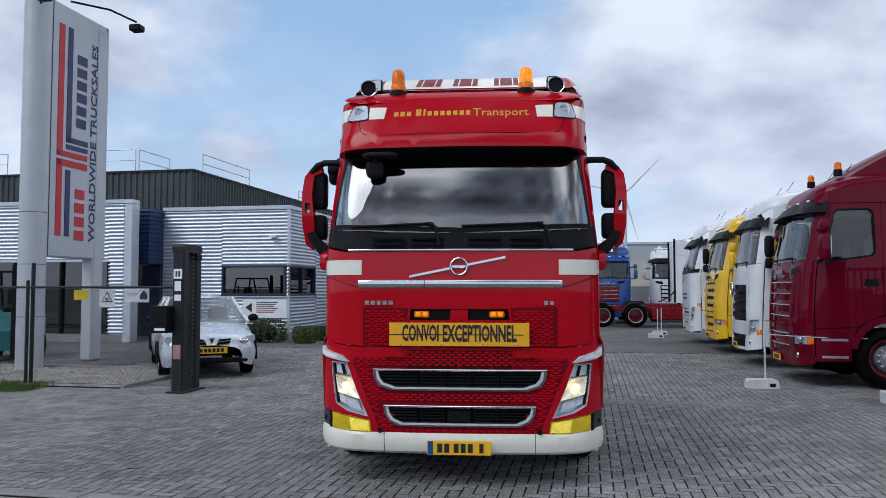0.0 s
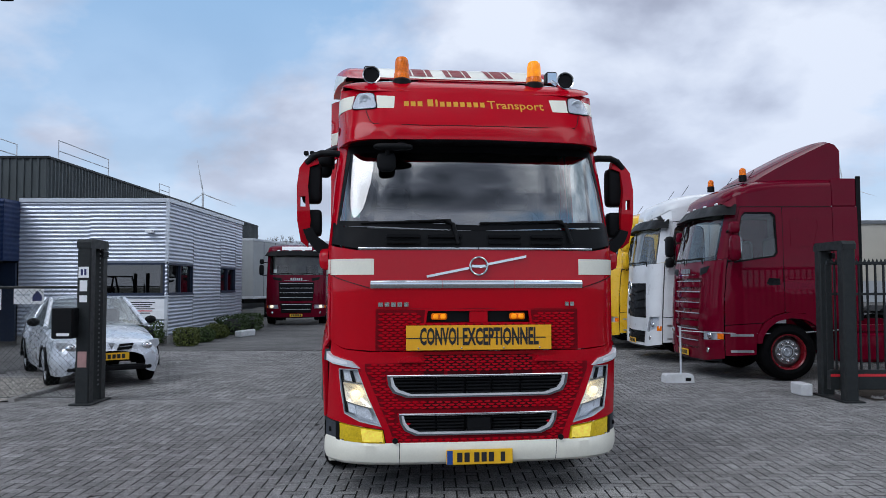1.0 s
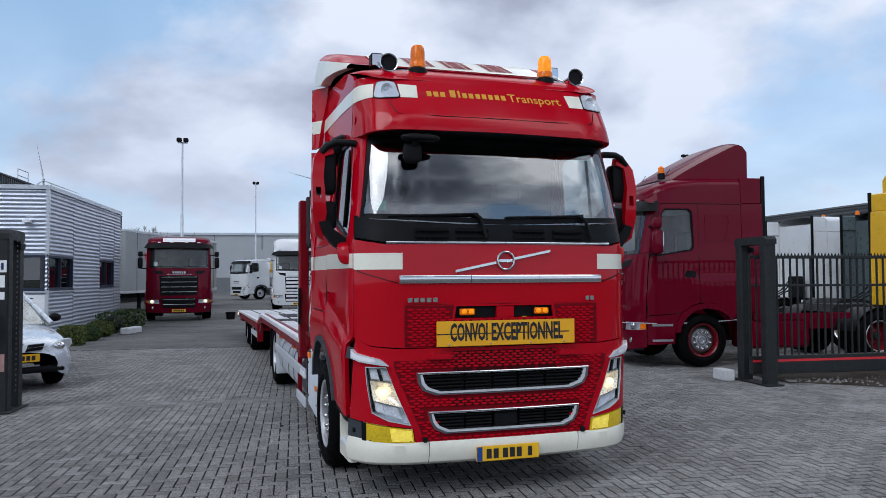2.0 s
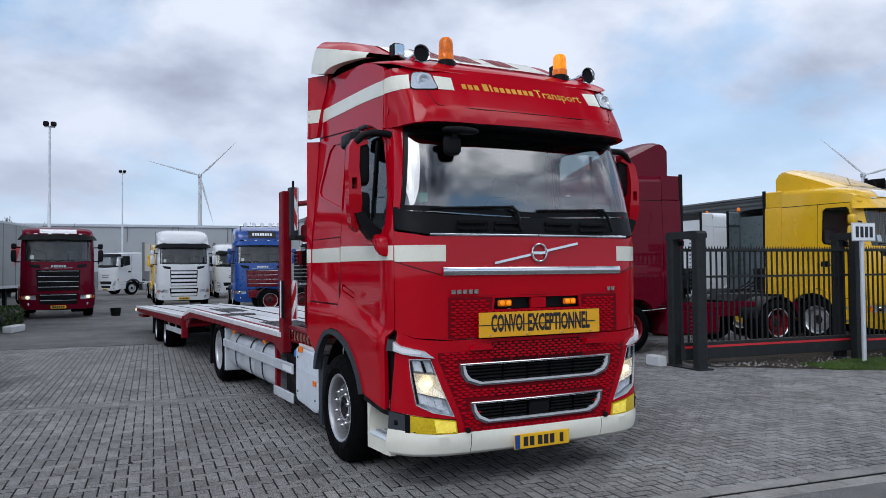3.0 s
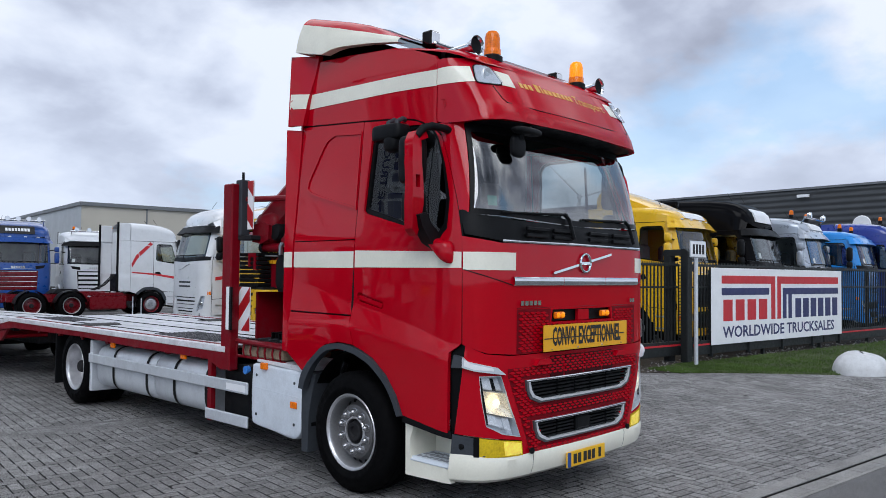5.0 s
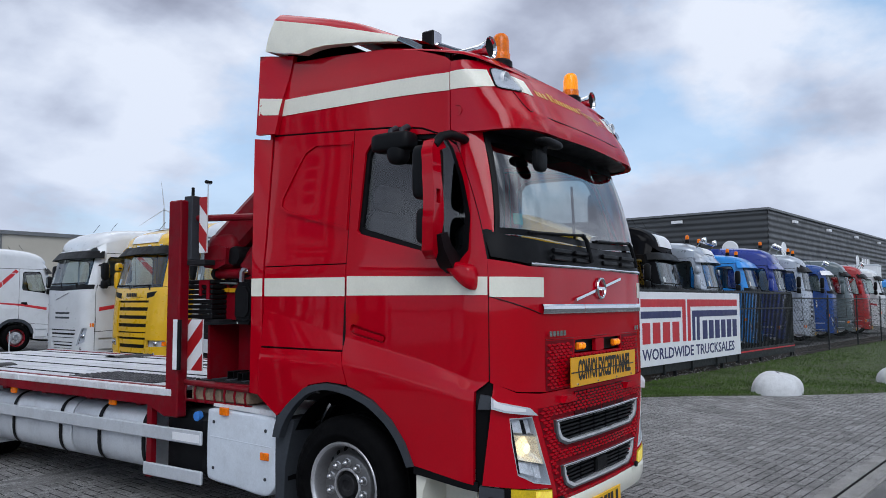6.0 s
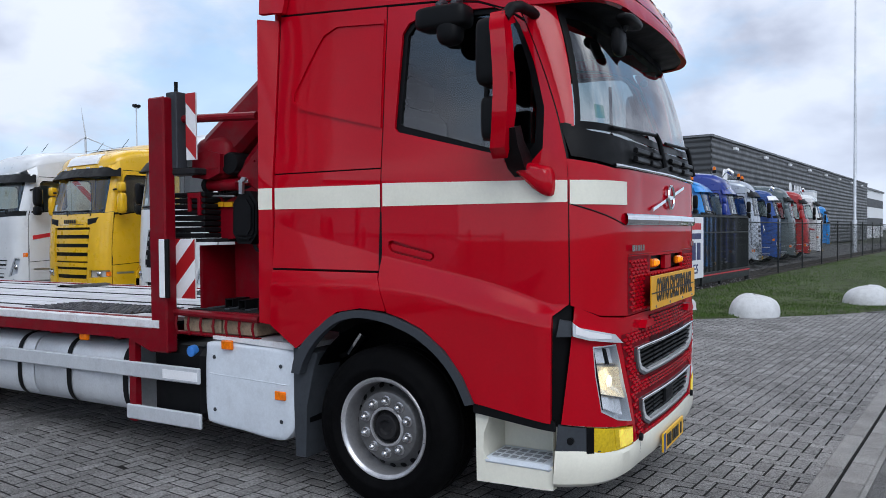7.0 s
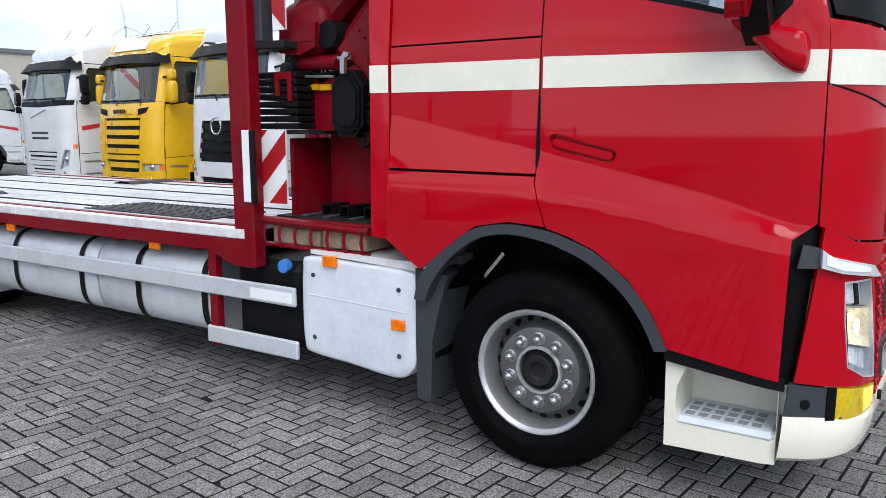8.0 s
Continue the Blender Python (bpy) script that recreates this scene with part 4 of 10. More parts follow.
        M().grid(bowl, np.linspace(-1, 1, 13), np.linspace(-1, 1, 11)).ob("lit_reflector", LAMPREF, back)
        q, z = hp(0.50, 0.50)
        M().ball(C(q, z, -0.028), (0.040, 0.012, 0.034), 14, 8).ob("lamp_bulb", LAMPON, back)
        le = M().skin(C, scaled(hl[s], 0.99), (), 0.0, 0.0).ob("lens", LENS, back)
        le.visible_shadow = False
        drl = [(s * Y(0.225), 1.196), (s * X(1.19), 1.166), (s * X(1.03), 1.122), (s * X(0.965), 1.068), (s * X(1.03), 1.076), (s * X(1.165), 1.100), (s * Y(0.225), 1.124)]
        M().skin(C, drl, (), 0.032, 0.05).ob("lamp_brow", SPRAYALU, T, "silver daytime running light")
        dl = [(s * Y(0.212), 1.182), (s * X(1.175), 1.152), (s * X(1.06), 1.118), (s * X(1.06), 1.098), (s * X(1.165), 1.112), (s * Y(0.212), 1.136)]
        M().skin(C, dl, (), 0.036, 0.004).ob("running_light", SIGNWHITE, T)
        M().skin(C, [(s * Y(0.285), 1.210), (s * Y(0.229), 1.200), (s * Y(0.229), 1.118), (s * Y(0.30), 1.118)], (), 0.01, 0.03).ob("lamp_side_cap", GREYP, T)
        # fog lamp and black corner block
        fog = [(s * X(0.775), 0.462), (s * X(0.79), 0.565), (s * X(1.14), 0.618), (s * Y(0.155), 0.62), (s * Y(0.16), 0.495), (s * X(1.1), 0.478)]
        M().skin(C, fog, (), 0.004, 0.03).ob("fog_lamp", YLENS, T, "lit yellow fog lamp")
        # Glowing patch paints the lens's brighter inner half; it is no bulb.
        M().skin(C, [(s * X(0.79), 0.474), (s * X(0.80), 0.556), (s * X(0.97), 0.584), (s * X(0.955), 0.480)], (), 0.0062, 0.003, 0.03, 0.02).ob("fog_bulb", FOGON, T, "bright inner half of the fog lamp")
        M().skin(C, [(s * X(0.985), 0.484), (s * X(1.0), 0.588), (s * X(1.012), 0.590), (s * X(0.997), 0.485)], (), 0.0062, 0.003, 0.03, 0.02).ob("fog_rib", YLENS, T)
        M().skin(C, [(s * Y(0.135), 0.482), (s * Y(0.135), 0.622), (s * Y(0.165), 0.625), (s * Y(0.165), 0.484)], (), 0.006, 0.01).ob("fog_edge", FRIT, T)
        M().tube([C(s * X(0.80), 0.475, 0.006), C(s * X(1.12), 0.49, 0.006)], 0.004, 5).ob("fog_rim", GREYP, T)
        M().skin(C, [(s * Y(0.165), 0.485), (s * Y(0.165), 0.62), (s * Y(0.30), 0.64), (s * Y(0.315), 0.47)], (), 0.0, 0.03).ob("corner_block", GREYP, T)
        p = C(s * Y(0.24), 0.555, 0.0)
        M().lathe([(0.0, -0.01), (0.02, -0.008), (0.02, 0.01)], (p[0] - s * 0.0, p[1], p[2]), "x", 14).ob("tow_cap", BLACK, T)

    # cream bumper in three lengths
    def bump(q0, q1):
        n = 24
        qs = [q0 + (q1 - q0) * i / n for i in range(n + 1)]
        prof = [(0.462, -0.02), (0.465, 0.0), (0.44, 0.012), (0.36, 0.014), (0.305, 0.0), (0.280, -0.03), (0.272, -0.08)]
        return M().grid(lambda q, k: C(q, prof[k][0] + (0.018 * max(0.0, abs(q) - 0.6) if prof[k][0] < 0.45 else 0.035 * smooth(0.9, 1.3, abs(q))), prof[k][1]), qs, range(len(prof)))

    qa, qb = X(0.655), Y(0.315)
    bump(-qa, qa).ob("bumper", CREAM, T, "cream painted bumper")
    bump(qa + 0.005, qb).ob("bumper", CREAM, T)
    bump(-qb, -qa - 0.005).ob("bumper", CREAM, T)
    M().skin(C, mirror_q([(0, 0.47), (Y(0.3), 0.60), (Y(0.3), 0.33), (0, 0.30)]), (), -0.09, 0.0).ob("front_crash_beam", BLACK, T)
    # number plate: its characters are plain bars
    np_ = M().box(-0.272, 0.272, -0.032, -0.018, 0.288, 0.408, 0.004).ob("number_plate", PLATE, T, "yellow number plate with dark characters")
    M().box(-0.268, -0.222, -0.0345, -0.030, 0.292, 0.404).ob("plate_band", BLUE, np_)
    for n, x, w in ((2, -0.135, 0.12), (3, 0.035, 0.18), (1, 0.19, 0.05)):
        letters(bars(n, w, 0.075, 0.7).mesh("bars", INK), np_, pose(x, -0.034, 0.348))
    # warning board
    sg = M().box(-0.6, 0.6, -0.042, -0.034, 1.212, 1.412, 0.002).ob("warning_sign", SIGNYEL, T, "yellow warning board with black capitals")
    letters(text_mesh("CONVOI", 0.19, INK, 0.001, 0.006, 0, 0.315), sg, pose(-0.33, -0.044, 1.316))
    letters(text_mesh("EXCEPTIONNEL", 0.19, INK, 0.001, 0.006, 0, 0.631), sg, pose(0.174, -0.044, 1.314))
    M().box(-0.60, 0.55, -0.0452, -0.043, 1.306, 1.314).ob("fold_line", INK, sg)
    for x in (-0.5, -0.15, 0.2, 0.5):
        M().lathe([(0.0, -0.048), (0.007, -0.047), (0.008, -0.042)], (x, 0, 1.228), "y", 8).ob("rivet", CHROME, sg)

    # flanks
    win = [(0.44, 2.06), (0.365, 2.13), (0.335, 2.35), (0.355, 2.62), (0.395, 2.83), (0.445, 2.91), (0.53, 2.945), (0.80, 2.96), (1.18, 2.962), (1.26, 2.94), (1.305, 2.88), (1.34, 2.31), (1.315, 2.285)]
    door = [(0.47, 2.915), (0.35, 2.84), (0.262, 2.26), (0.244, 2.08), (0.242, 1.70), (0.24, 1.292), (0.325, 1.225), (0.338, 0.645), (0.785, 0.715), (0.855, 0.86), (0.965, 1.0), (1.12, 1.118), (1.25, 1.172), (1.362, 1.203), (1.43, 1.40), (1.425, 1.7), (1.42, 2.1), (1.42, 2.6), (1.415, 3.06), (1.1, 3.035), (0.75, 2.99)]
    upper = [(1.428, 2.077), (1.428, 2.6), (1.423, 3.063), (2.272, 3.122), (2.272, 2.077)]
    midp = [(1.435, 1.452), (1.428, 2.068), (2.272, 2.068), (2.272, 1.458)]
    low = [(1.372, 1.21), (1.438, 1.41), (1.438, 1.438), (2.272, 1.444), (2.285, 1.08), (2.08, 0.94), (1.97, 1.012), (1.86, 1.11), (1.74, 1.19), (1.56, 1.222)]
    fair = [(2.282, 1.075), (2.282, 3.095), (2.385, 3.10), (2.402, 1.09)]

    def flare(s, y0, y1, wide):
        """The trailing edge of the cab side: it leaves the flank at y0 and stands proud at y1."""
        def F(y, z, off):
            near = 1.245 * float(np.interp(z, *C.taper)) + 0.006
            return (s * (near + (wide - near) * min(max((y - y0) / (y1 - y0), 0.0), 1.0) + off), y, z)
        return F

    bulge = [(1.435, 2.32), (1.75, 2.40), (2.08, 2.485), (2.15, 2.535), (2.145, 2.61), (1.985, 2.87), (1.915, 2.97), (1.80, 3.015), (1.435, 2.985)]
    for s in (-1, 1):
        S = lambda poly: [(s * Y(y), z) for y, z in poly]
        fold = lambda table, d, y0, y1: [(s * Y(y), float(np.interp(y, *table)) + d) for y in np.linspace(y0, y1, 24)]
        grip = rounded([(1.375, 1.605), (1.345, 1.565), (1.22, 1.538), (1.085, 1.512), (1.058, 1.530), (1.066, 1.566), (1.20, 1.598), (1.345, 1.636)], 3)
        dr = M().skin(C, S(door), [S(win), S(grip)], 0.0, 0.035, 0.045, 0.04, [fold(t, d, 0.36, 1.40) for t, d in ((FOLD_TOP, 0.012), (FOLD_TOP, -0.012), (FOLD_MID, 0.0), (FOLD_LOW, 0.012), (FOLD_LOW, -0.012))]).ob("door", RED, T, "cab door with two pressed folds")
        fr = M().skin(C, S([(y, z) for y, z in win]), [S([(0.48, 2.09), (0.415, 2.17), (0.388, 2.36), (0.405, 2.62), (0.44, 2.81), (0.475, 2.88), (0.54, 2.915), (0.80, 2.93), (1.17, 2.932), (1.235, 2.915), (1.275, 2.865), (1.31, 2.335), (1.28, 2.32)])], -0.02, 0.02, 0.06, 0.04).ob("window_frame", FRIT, dr)
        gl = M().skin(C, S(win), (), -0.035, 0.0).ob("side_window", SIDEGLASS, dr)
        gl.visible_shadow = False
        M().tube([C(s * Y(0.735), 2.20, -0.028), C(s * Y(0.69), 2.87, -0.028)], 0.014, 6).ob("window_bar", FRIT, dr)
        # handle in its recess
        M().skin(C, S(grip), (), -0.030, 0.0, 0.04, 0.03).ob("handle_recess", RED, dr)
        M().skin(C, S([(1.345, 1.578), (1.085, 1.522), (1.070, 1.535), (1.075, 1.556), (1.345, 1.614), (1.36, 1.60)]), (), -0.004, 0.02, 0.04, 0.03).ob("door_handle", RED, dr)
        M().skin(C, S(upper), (), 0.0, 0.03).ob("upper_side_panel", RED, T)
        b0 = M().skin(C, S(bulge), [S([(1.437, 2.345), (1.745, 2.42), (2.065, 2.505), (2.125, 2.545), (2.12, 2.60), (1.965, 2.855), (1.90, 2.945), (1.795, 2.99), (1.437, 2.96)])], 0.012, 0.012, 0.05, 0.04).ob("pressed_contour", RED, T)
        M().skin(C, S(midp), (), 0.0, 0.03, 0.045, 0.04, [fold(FOLD_TOP, d, 1.46, 2.25) for d in (0.012, -0.012)]).ob("locker_lid", RED, T)
        M().skin(C, S(low), (), 0.0, 0.03, 0.045, 0.04, [fold(FOLD_LOW, d, 1.47, 2.25) for d in (0.012, -0.012)]).ob("lower_side_panel", RED, T)
        M().skin(flare(s, 2.282, 2.37, 1.257), fair, (), 0.004, 0.035).ob("side_fairing", RED, T)
        M().skin(flare(s, 2.282, 2.37, 1.257), [(2.284, 1.842), (2.395, 1.842), (2.395, 1.982), (2.284, 1.982)], (), 0.0075, 0.003).ob("stripe", CREAM, T)
        for y0, y1, of in ((0.246, 1.412, 0.0035), (1.432, 2.268, 0.0035)):
            M().skin(C, S([(y0, 1.838), (y1, 1.842), (y1, 1.982), (y0, 1.955 if y0 < 1 else 1.975)]), (), of, 0.003).ob("stripe", CREAM, T)
        # dark gaps behind the panel joints
        for line in ([(1.42, 3.06), (1.424, 2.6), (1.424, 2.1), (1.432, 1.45), (1.366, 1.205)], [(1.43, 2.076), (2.27, 2.076)], [(1.44, 1.447), (2.27, 1.45)], [(2.277, 3.1), (2.277, 1.07)], [(0.47, 2.922), (0.346, 2.845), (0.258, 2.26), (0.24, 2.08), (0.237, 1.30)]):
            M().tube([C(s * Y(y), z, -0.016) for y, z in line], 0.012, 6).ob("panel_gap", FRIT, T)
        M().skin(C, S([(0.225, 1.295), (0.33, 1.235), (0.345, 0.62), (0.27, 0.62), (0.22, 1.25)]), (), -0.05, 0.0).ob("corner_gap", FRIT, T)
        M().skin(C, S([(0.315, 0.655), (0.80, 0.735), (0.80, 0.66), (0.315, 0.60)]), (), -0.012, 0.02).ob("sill_trim", BLACK, T)
        # wheel arch
        arch = [(2.105, 0.78), (2.065, 0.905), (1.975, 1.01), (1.86, 1.10), (1.74, 1.178), (1.56, 1.21), (1.36, 1.192), (1.25, 1.160), (1.12, 1.108), (0.965, 0.99), (0.855, 0.85), (0.785, 0.71)]
        arin = [(0.835, 0.70), (0.90, 0.83), (1.00, 0.955), (1.15, 1.065), (1.27, 1.115), (1.37, 1.145), (1.55, 1.165), (1.71, 1.135), (1.83, 1.06), (1.93, 0.965), (2.0, 0.865), (2.035, 0.78)]
        M().skin(C, S(rounded(arch, 4, False) + rounded(arin, 4, False)), (), 0.022, 0.06, 0.05, 0.04).ob("wheel_arch", GREYP, T)
        fl = M().prism([(2.14, 0.93), (1.94, 0.91), (1.99, 0.74), (2.035, 0.55), (2.045, 0.22), (2.13, 0.22), (2.14, 0.55)], "x", s * 1.225, s * 0.95)
        fl.ob("mudguard", GREYP, T)
        # liner over the wheel
        M().lathe([(0.62, s * 1.195), (0.615, s * 0.75)], (0, 1.42, 0.53), "x", 48, -8, 188).ob("wheel_well", FRIT, T)
        M().box(min(s * 0.60, s * 0.76), max(s * 0.60, s * 0.76), 0.75, 2.12, 0.30, 1.2).ob("wheel_well_wall", FRIT, T)
        M().tube([(s * 1.06, 1.80, 0.90), (s * 1.10, 1.70, 1.00), (s * 1.11, 1.66, 1.045)], 0.028, 10).ob("air_line_fitting", CHROME, T, "shiny air fitting above the wheel")
        M().tube([(s * 1.00, 1.92, 0.86), (s * 1.05, 1.80, 0.905)], 0.016, 8).ob("air_line", BLACK, T)
        # step housing
        st = M()
        st.skin(lambda y, z, o: (s * (1.225 + o - 0.012 * (y < 0.34)), y, z), [(0.335, 0.272), (0.795, 0.262), (0.80, 0.645), (0.62, 0.648), (0.335, 0.605)], [[(0.337, 0.40), (0.69, 0.385), (0.735, 0.405), (0.752, 0.45), (0.748, 0.54), (0.725, 0.60), (0.715, 0.635), (0.337, 0.60)]], 0.0, 0.05, 0.06, 0.05)
        st.ob("step_housing", CREAM, T, "cream step recess with perforated tread")
        wl = M()
        wl.box(min(s * 0.92, s * 0.94), max(s * 0.92, s * 0.94), 0.34, 0.79, 0.38, 0.66)
        wl.box(min(s * 0.93, s * 1.20), max(s * 0.93, s * 1.20), 0.752, 0.785, 0.39, 0.645)
        wl.ob("step_wall", CREAM, T)
        tr = M().box(min(s * 0.94, s * 1.232), max(s * 0.94, s * 1.232), 0.338, 0.755, 0.365, 0.410, 0.02).ob("step_tread", BOXGREY, T)
        for i in range(3):
            for j in range(6):
                M().box(min(s * (1.0 + i * 0.07), s * (1.045 + i * 0.07)), max(s * (1.0 + i * 0.07), s * (1.045 + i * 0.07)), 0.40 + j * 0.056, 0.44 + j * 0.056, 0.408, 0.4125, 0.002).ob("tread_hole", TREAD, tr)

    # kerbside sticker
    M().box(-1.262, -1.2585, 2.185, 2.268, 1.478, 1.508).ob("sticker", SIGNWHITE, T)

    # raised roof
    zs_ = lambda y: float(np.interp(y, [0.3, 0.45, 0.86, 1.15, 1.65, 2.4], [3.405, 3.470, 3.575, 3.635, 3.68, 3.725]))
    zt_ = lambda y: float(np.interp(y, [0.3, 0.37, 0.45, 0.86, 1.15, 1.65, 2.4], [3.415, 3.475, 3.54, 3.625, 3.68, 3.725, 3.775]))
    edge_y = [C(Y(y), 3.5)[1] for y in np.linspace(0.03, 2.4, 90)]
    edge_x = [C(Y(y), 3.5)[0] / float(np.interp(3.5, *C.taper)) for y in np.linspace(0.03, 2.4, 90)]
    half = lambda y: float(np.interp(y, edge_y, edge_x) * np.interp(zs_(y), *C.taper))
    vis = mirror_q([(0.0, 2.952), (X(1.0), 2.945), (Y(0.21), 2.93), (Y(0.30), 2.935), (Y(0.378), 2.955), (Y(0.385), 3.438), (X(1.05), 3.447), (0.0, 3.457)])
    M().skin(V, vis, (), 0.004, 0.05, 0.07, 0.05).ob("sun_visor", RED, T, "red visor panel above the windscreen")
    M().grid(lambda q, k: V(q, 2.950 - 0.008 * k, 0.0 - 0.07 * k), np.linspace(-Y(0.22), Y(0.22), 50), range(5)).ob("visor_underside", BLACK, T)
    for s in (-1, 1):
        S = lambda poly: [(s * Y(y), z) for y, z in poly]
        M().skin(C, S([(0.355, 2.865), (0.46, 2.928), (0.75, 3.003), (1.1, 3.048), (1.42, 3.074), (2.272, 3.135), (2.272, 3.72), (1.65, 3.68), (1.15, 3.635), (0.86, 3.575), (0.45, 3.478), (0.39, 3.44), (0.39, 2.95)]), (), 0.004, 0.03).ob("roof_side", RED, T)
        M().skin(C, S([(0.392, 3.234), (1.13, 3.262), (2.0, 3.278), (2.20, 3.28), (2.195, 3.412), (2.0, 3.408), (1.13, 3.387), (0.392, 3.36)]), (), 0.0085, 0.004).ob("stripe", CREAM, T)
        M().skin(flare(s, 2.13, 2.32, 1.25), [(2.215, 3.13), (2.10, 3.765), (2.335, 3.765), (2.37, 3.13)], (), 0.010, 0.04).ob("roof_fairing", RED, T)
        M().skin(flare(s, 2.13, 2.32, 1.25), [(2.191, 3.28), (2.166, 3.412), (2.330, 3.42), (2.340, 3.284)], (), 0.0135, 0.003).ob("stripe", CREAM, T)
        gp2 = M().tube([C(s * Y(y), z, -0.01) for y, z in ((0.35, 2.855), (0.46, 2.92), (0.75, 2.996), (1.1, 3.042), (1.42, 3.068), (2.27, 3.129))], 0.012, 6)
        gp2.ob("panel_gap", FRIT, T)
        # round cap and roof lamp
        p = V(s * Y(0.31), 3.085, 0.006)
        M().lathe([(0.0, -0.004 * s), (0.035, -0.004 * s), (0.038, 0.0)], p, "x", 18).ob("round_cap", RED, T)
        lamp = rounded([(s * X(0.912), 3.242), (s * X(0.918), 3.31), (s * X(0.938), 3.378), (s * X(1.02), 3.388), (s * X(1.072), 3.378), (s * X(1.098), 3.31), (s * X(1.108), 3.240), (s * X(1.01), 3.232)], 3)
        lx, lz = sum(a for a, b in lamp) / len(lamp), sum(b for a, b in lamp) / len(lamp)
        M().skin(V, [(lx + (a - lx) * 1.10, lz + (b - lz) * 1.10) for a, b in lamp], (), 0.0095, 0.01, 0.05, 0.04).ob("lamp_surround", FRIT, T)
        tl = M().skin(V, lamp, (), 0.014, 0.01, 0.05, 0.04).ob("roof_lamp", SPRAYALU, T, "clear roof spot lamp")
        rl = M().lathe([(0.0, 0.022), (0.03, 0.018), (0.046, 0.0), (0.05, -0.006), (0.054, 0.0), (0.054, 0.02)], V(s * X(1.005), 3.308, 0.022), "y", 20)
        rl.ob("reflector", LAMPSHINE, tl)
        M().lathe([(0.0, -0.004), (0.016, 0.0), (0.02, 0.01)], V(s * X(1.005), 3.308, 0.022), "y", 14).ob("bulb", SPRAYALU, tl)
        le = M().skin(V, lamp, (), 0.034, 0.02, 0.05, 0.04).ob("lens", LENS, tl)
        le.visible_shadow = False
        M().skin(V, [(s * X(0.745), 3.234), (s * X(0.735), 3.357), (s * X(0.905), 3.364), (s * X(0.898), 3.234)], (), 0.008, 0.004).ob("stripe", CREAM, T)
        M().skin(V, [(s * X(1.125), 3.240), (s * X(1.105), 3.372), (s * Y(0.24), 3.372), (s * Y(0.383), 3.364), (s * Y(0.383), 3.238)], (), 0.008, 0.004).ob("stripe", CREAM, T)
    groove = M().tube([V(q, z, 0.004) for q, z in ((-X(1.0), 3.215), (-X(0.965), 3.12), (-X(0.93), 3.085), (-X(0.5), 3.075), (0, 3.075), (X(0.5), 3.075), (X(0.93), 3.085), (X(0.965), 3.12), (X(1.0), 3.215))], 0.0035, 5)
    groove.ob("panel_gap", FRIT, T)

    def roof(u, y):
        w = half(y)
        x = w * u
        return (x, y, zs_(y) + (zt_(y) - zs_(y)) * (1 - abs(u) ** 4.5) ** (1 / 2.2))

    us = [-1, -0.995, -0.98, -0.95, -0.9, -0.82, -0.7, -0.5, -0.25, 0, 0.25, 0.5, 0.7, 0.82, 0.9, 0.95, 0.98, 0.995, 1]
    M().grid(roof, us, [0.30, 0.33, 0.37, 0.42, 0.5, 0.65, 0.86, 1.15, 1.4, 1.7, 2.0, 2.28]).ob("roof", RED, T, sharp=50)
    # company lettering on the visor: the name as bars, the trade as a word
    def wrap_v(me, x0, z0):
        for v in me.vertices:
            p = V(X(v.co.x + x0), z0 + v.co.z, 0.006)
            v.co = p
        return me
    put("lettering", wrap_v(text_mesh("Transport", 0.112, GOLD, 0.0, 0.001, 0, 0.54), 0.395, 3.284), T)
    for k, (x0, w, tall) in enumerate(((-0.630, 0.044, 0), (-0.567, 0.044, 0), (-0.504, 0.044, 0), (-0.408, 0.052, 1), (-0.350, 0.020, 1), (-0.298, 0.042, 0), (-0.236, 0.042, 0), (-0.172, 0.042, 0), (-0.110, 0.042, 0), (-0.047, 0.042, 0), (0.016, 0.042, 0), (0.078, 0.042, 0))):
        M().skin(V, [(X(x0 - w / 2), 3.258), (X(x0 + w / 2), 3.258), (X(x0 + w / 2), 3.307 + 0.022 * tall), (X(x0 - w / 2), 3.307 + 0.022 * tall)], (), 0.007, 0.002).ob("letter_bar", GOLD, T)
    # sunroof lip
    M().grid(lambda x, k: (x, 0.47 + 0.10 * k + 0.01 * abs(x), zt_(0.47 + 0.10 * k) + 0.012), np.linspace(-0.45, 0.45, 20), (0, 1, 2)).ob("roof_hatch", SIDEGLASS, T)

    # roof spoiler
    sp = M()

    def spoil(u, y):
        w = float(np.interp(y, [0.88, 1.12, 1.45, 1.85, 2.3], [1.02, 1.10, 1.15, 1.19, 1.205]))
        top = float(np.interp(y, [0.88, 1.0, 1.28, 1.45, 1.7, 2.24, 2.32], [3.67, 3.71, 3.838, 3.918, 3.998, 4.145, 4.165]))
        return (w * u, y, top - 0.085 * smooth(0.9, 1.6, y) * max(0.0, (abs(u) - 0.88) / 0.12) ** 2.2)

    ys = np.r_[np.linspace(0.88, 2.2, 14), 2.24]
    sp.grid(spoil, [-1, -0.99, -0.98, -0.96, -0.94, -0.92, -0.9, -0.6, -0.3, 0, 0.3, 0.6, 0.9, 0.92, 0.94, 0.96, 0.98, 0.99, 1], ys)
    sp.ob("roof_spoiler", RED, T, "red and cream roof spoiler", sharp=60)
    low_ = lambda y: float(np.interp(y, [0.88, 1.07, 1.35, 1.74, 1.83, 1.93, 2.24], [3.665, 3.68, 3.717, 3.75, 3.737, 3.72, 3.806]))
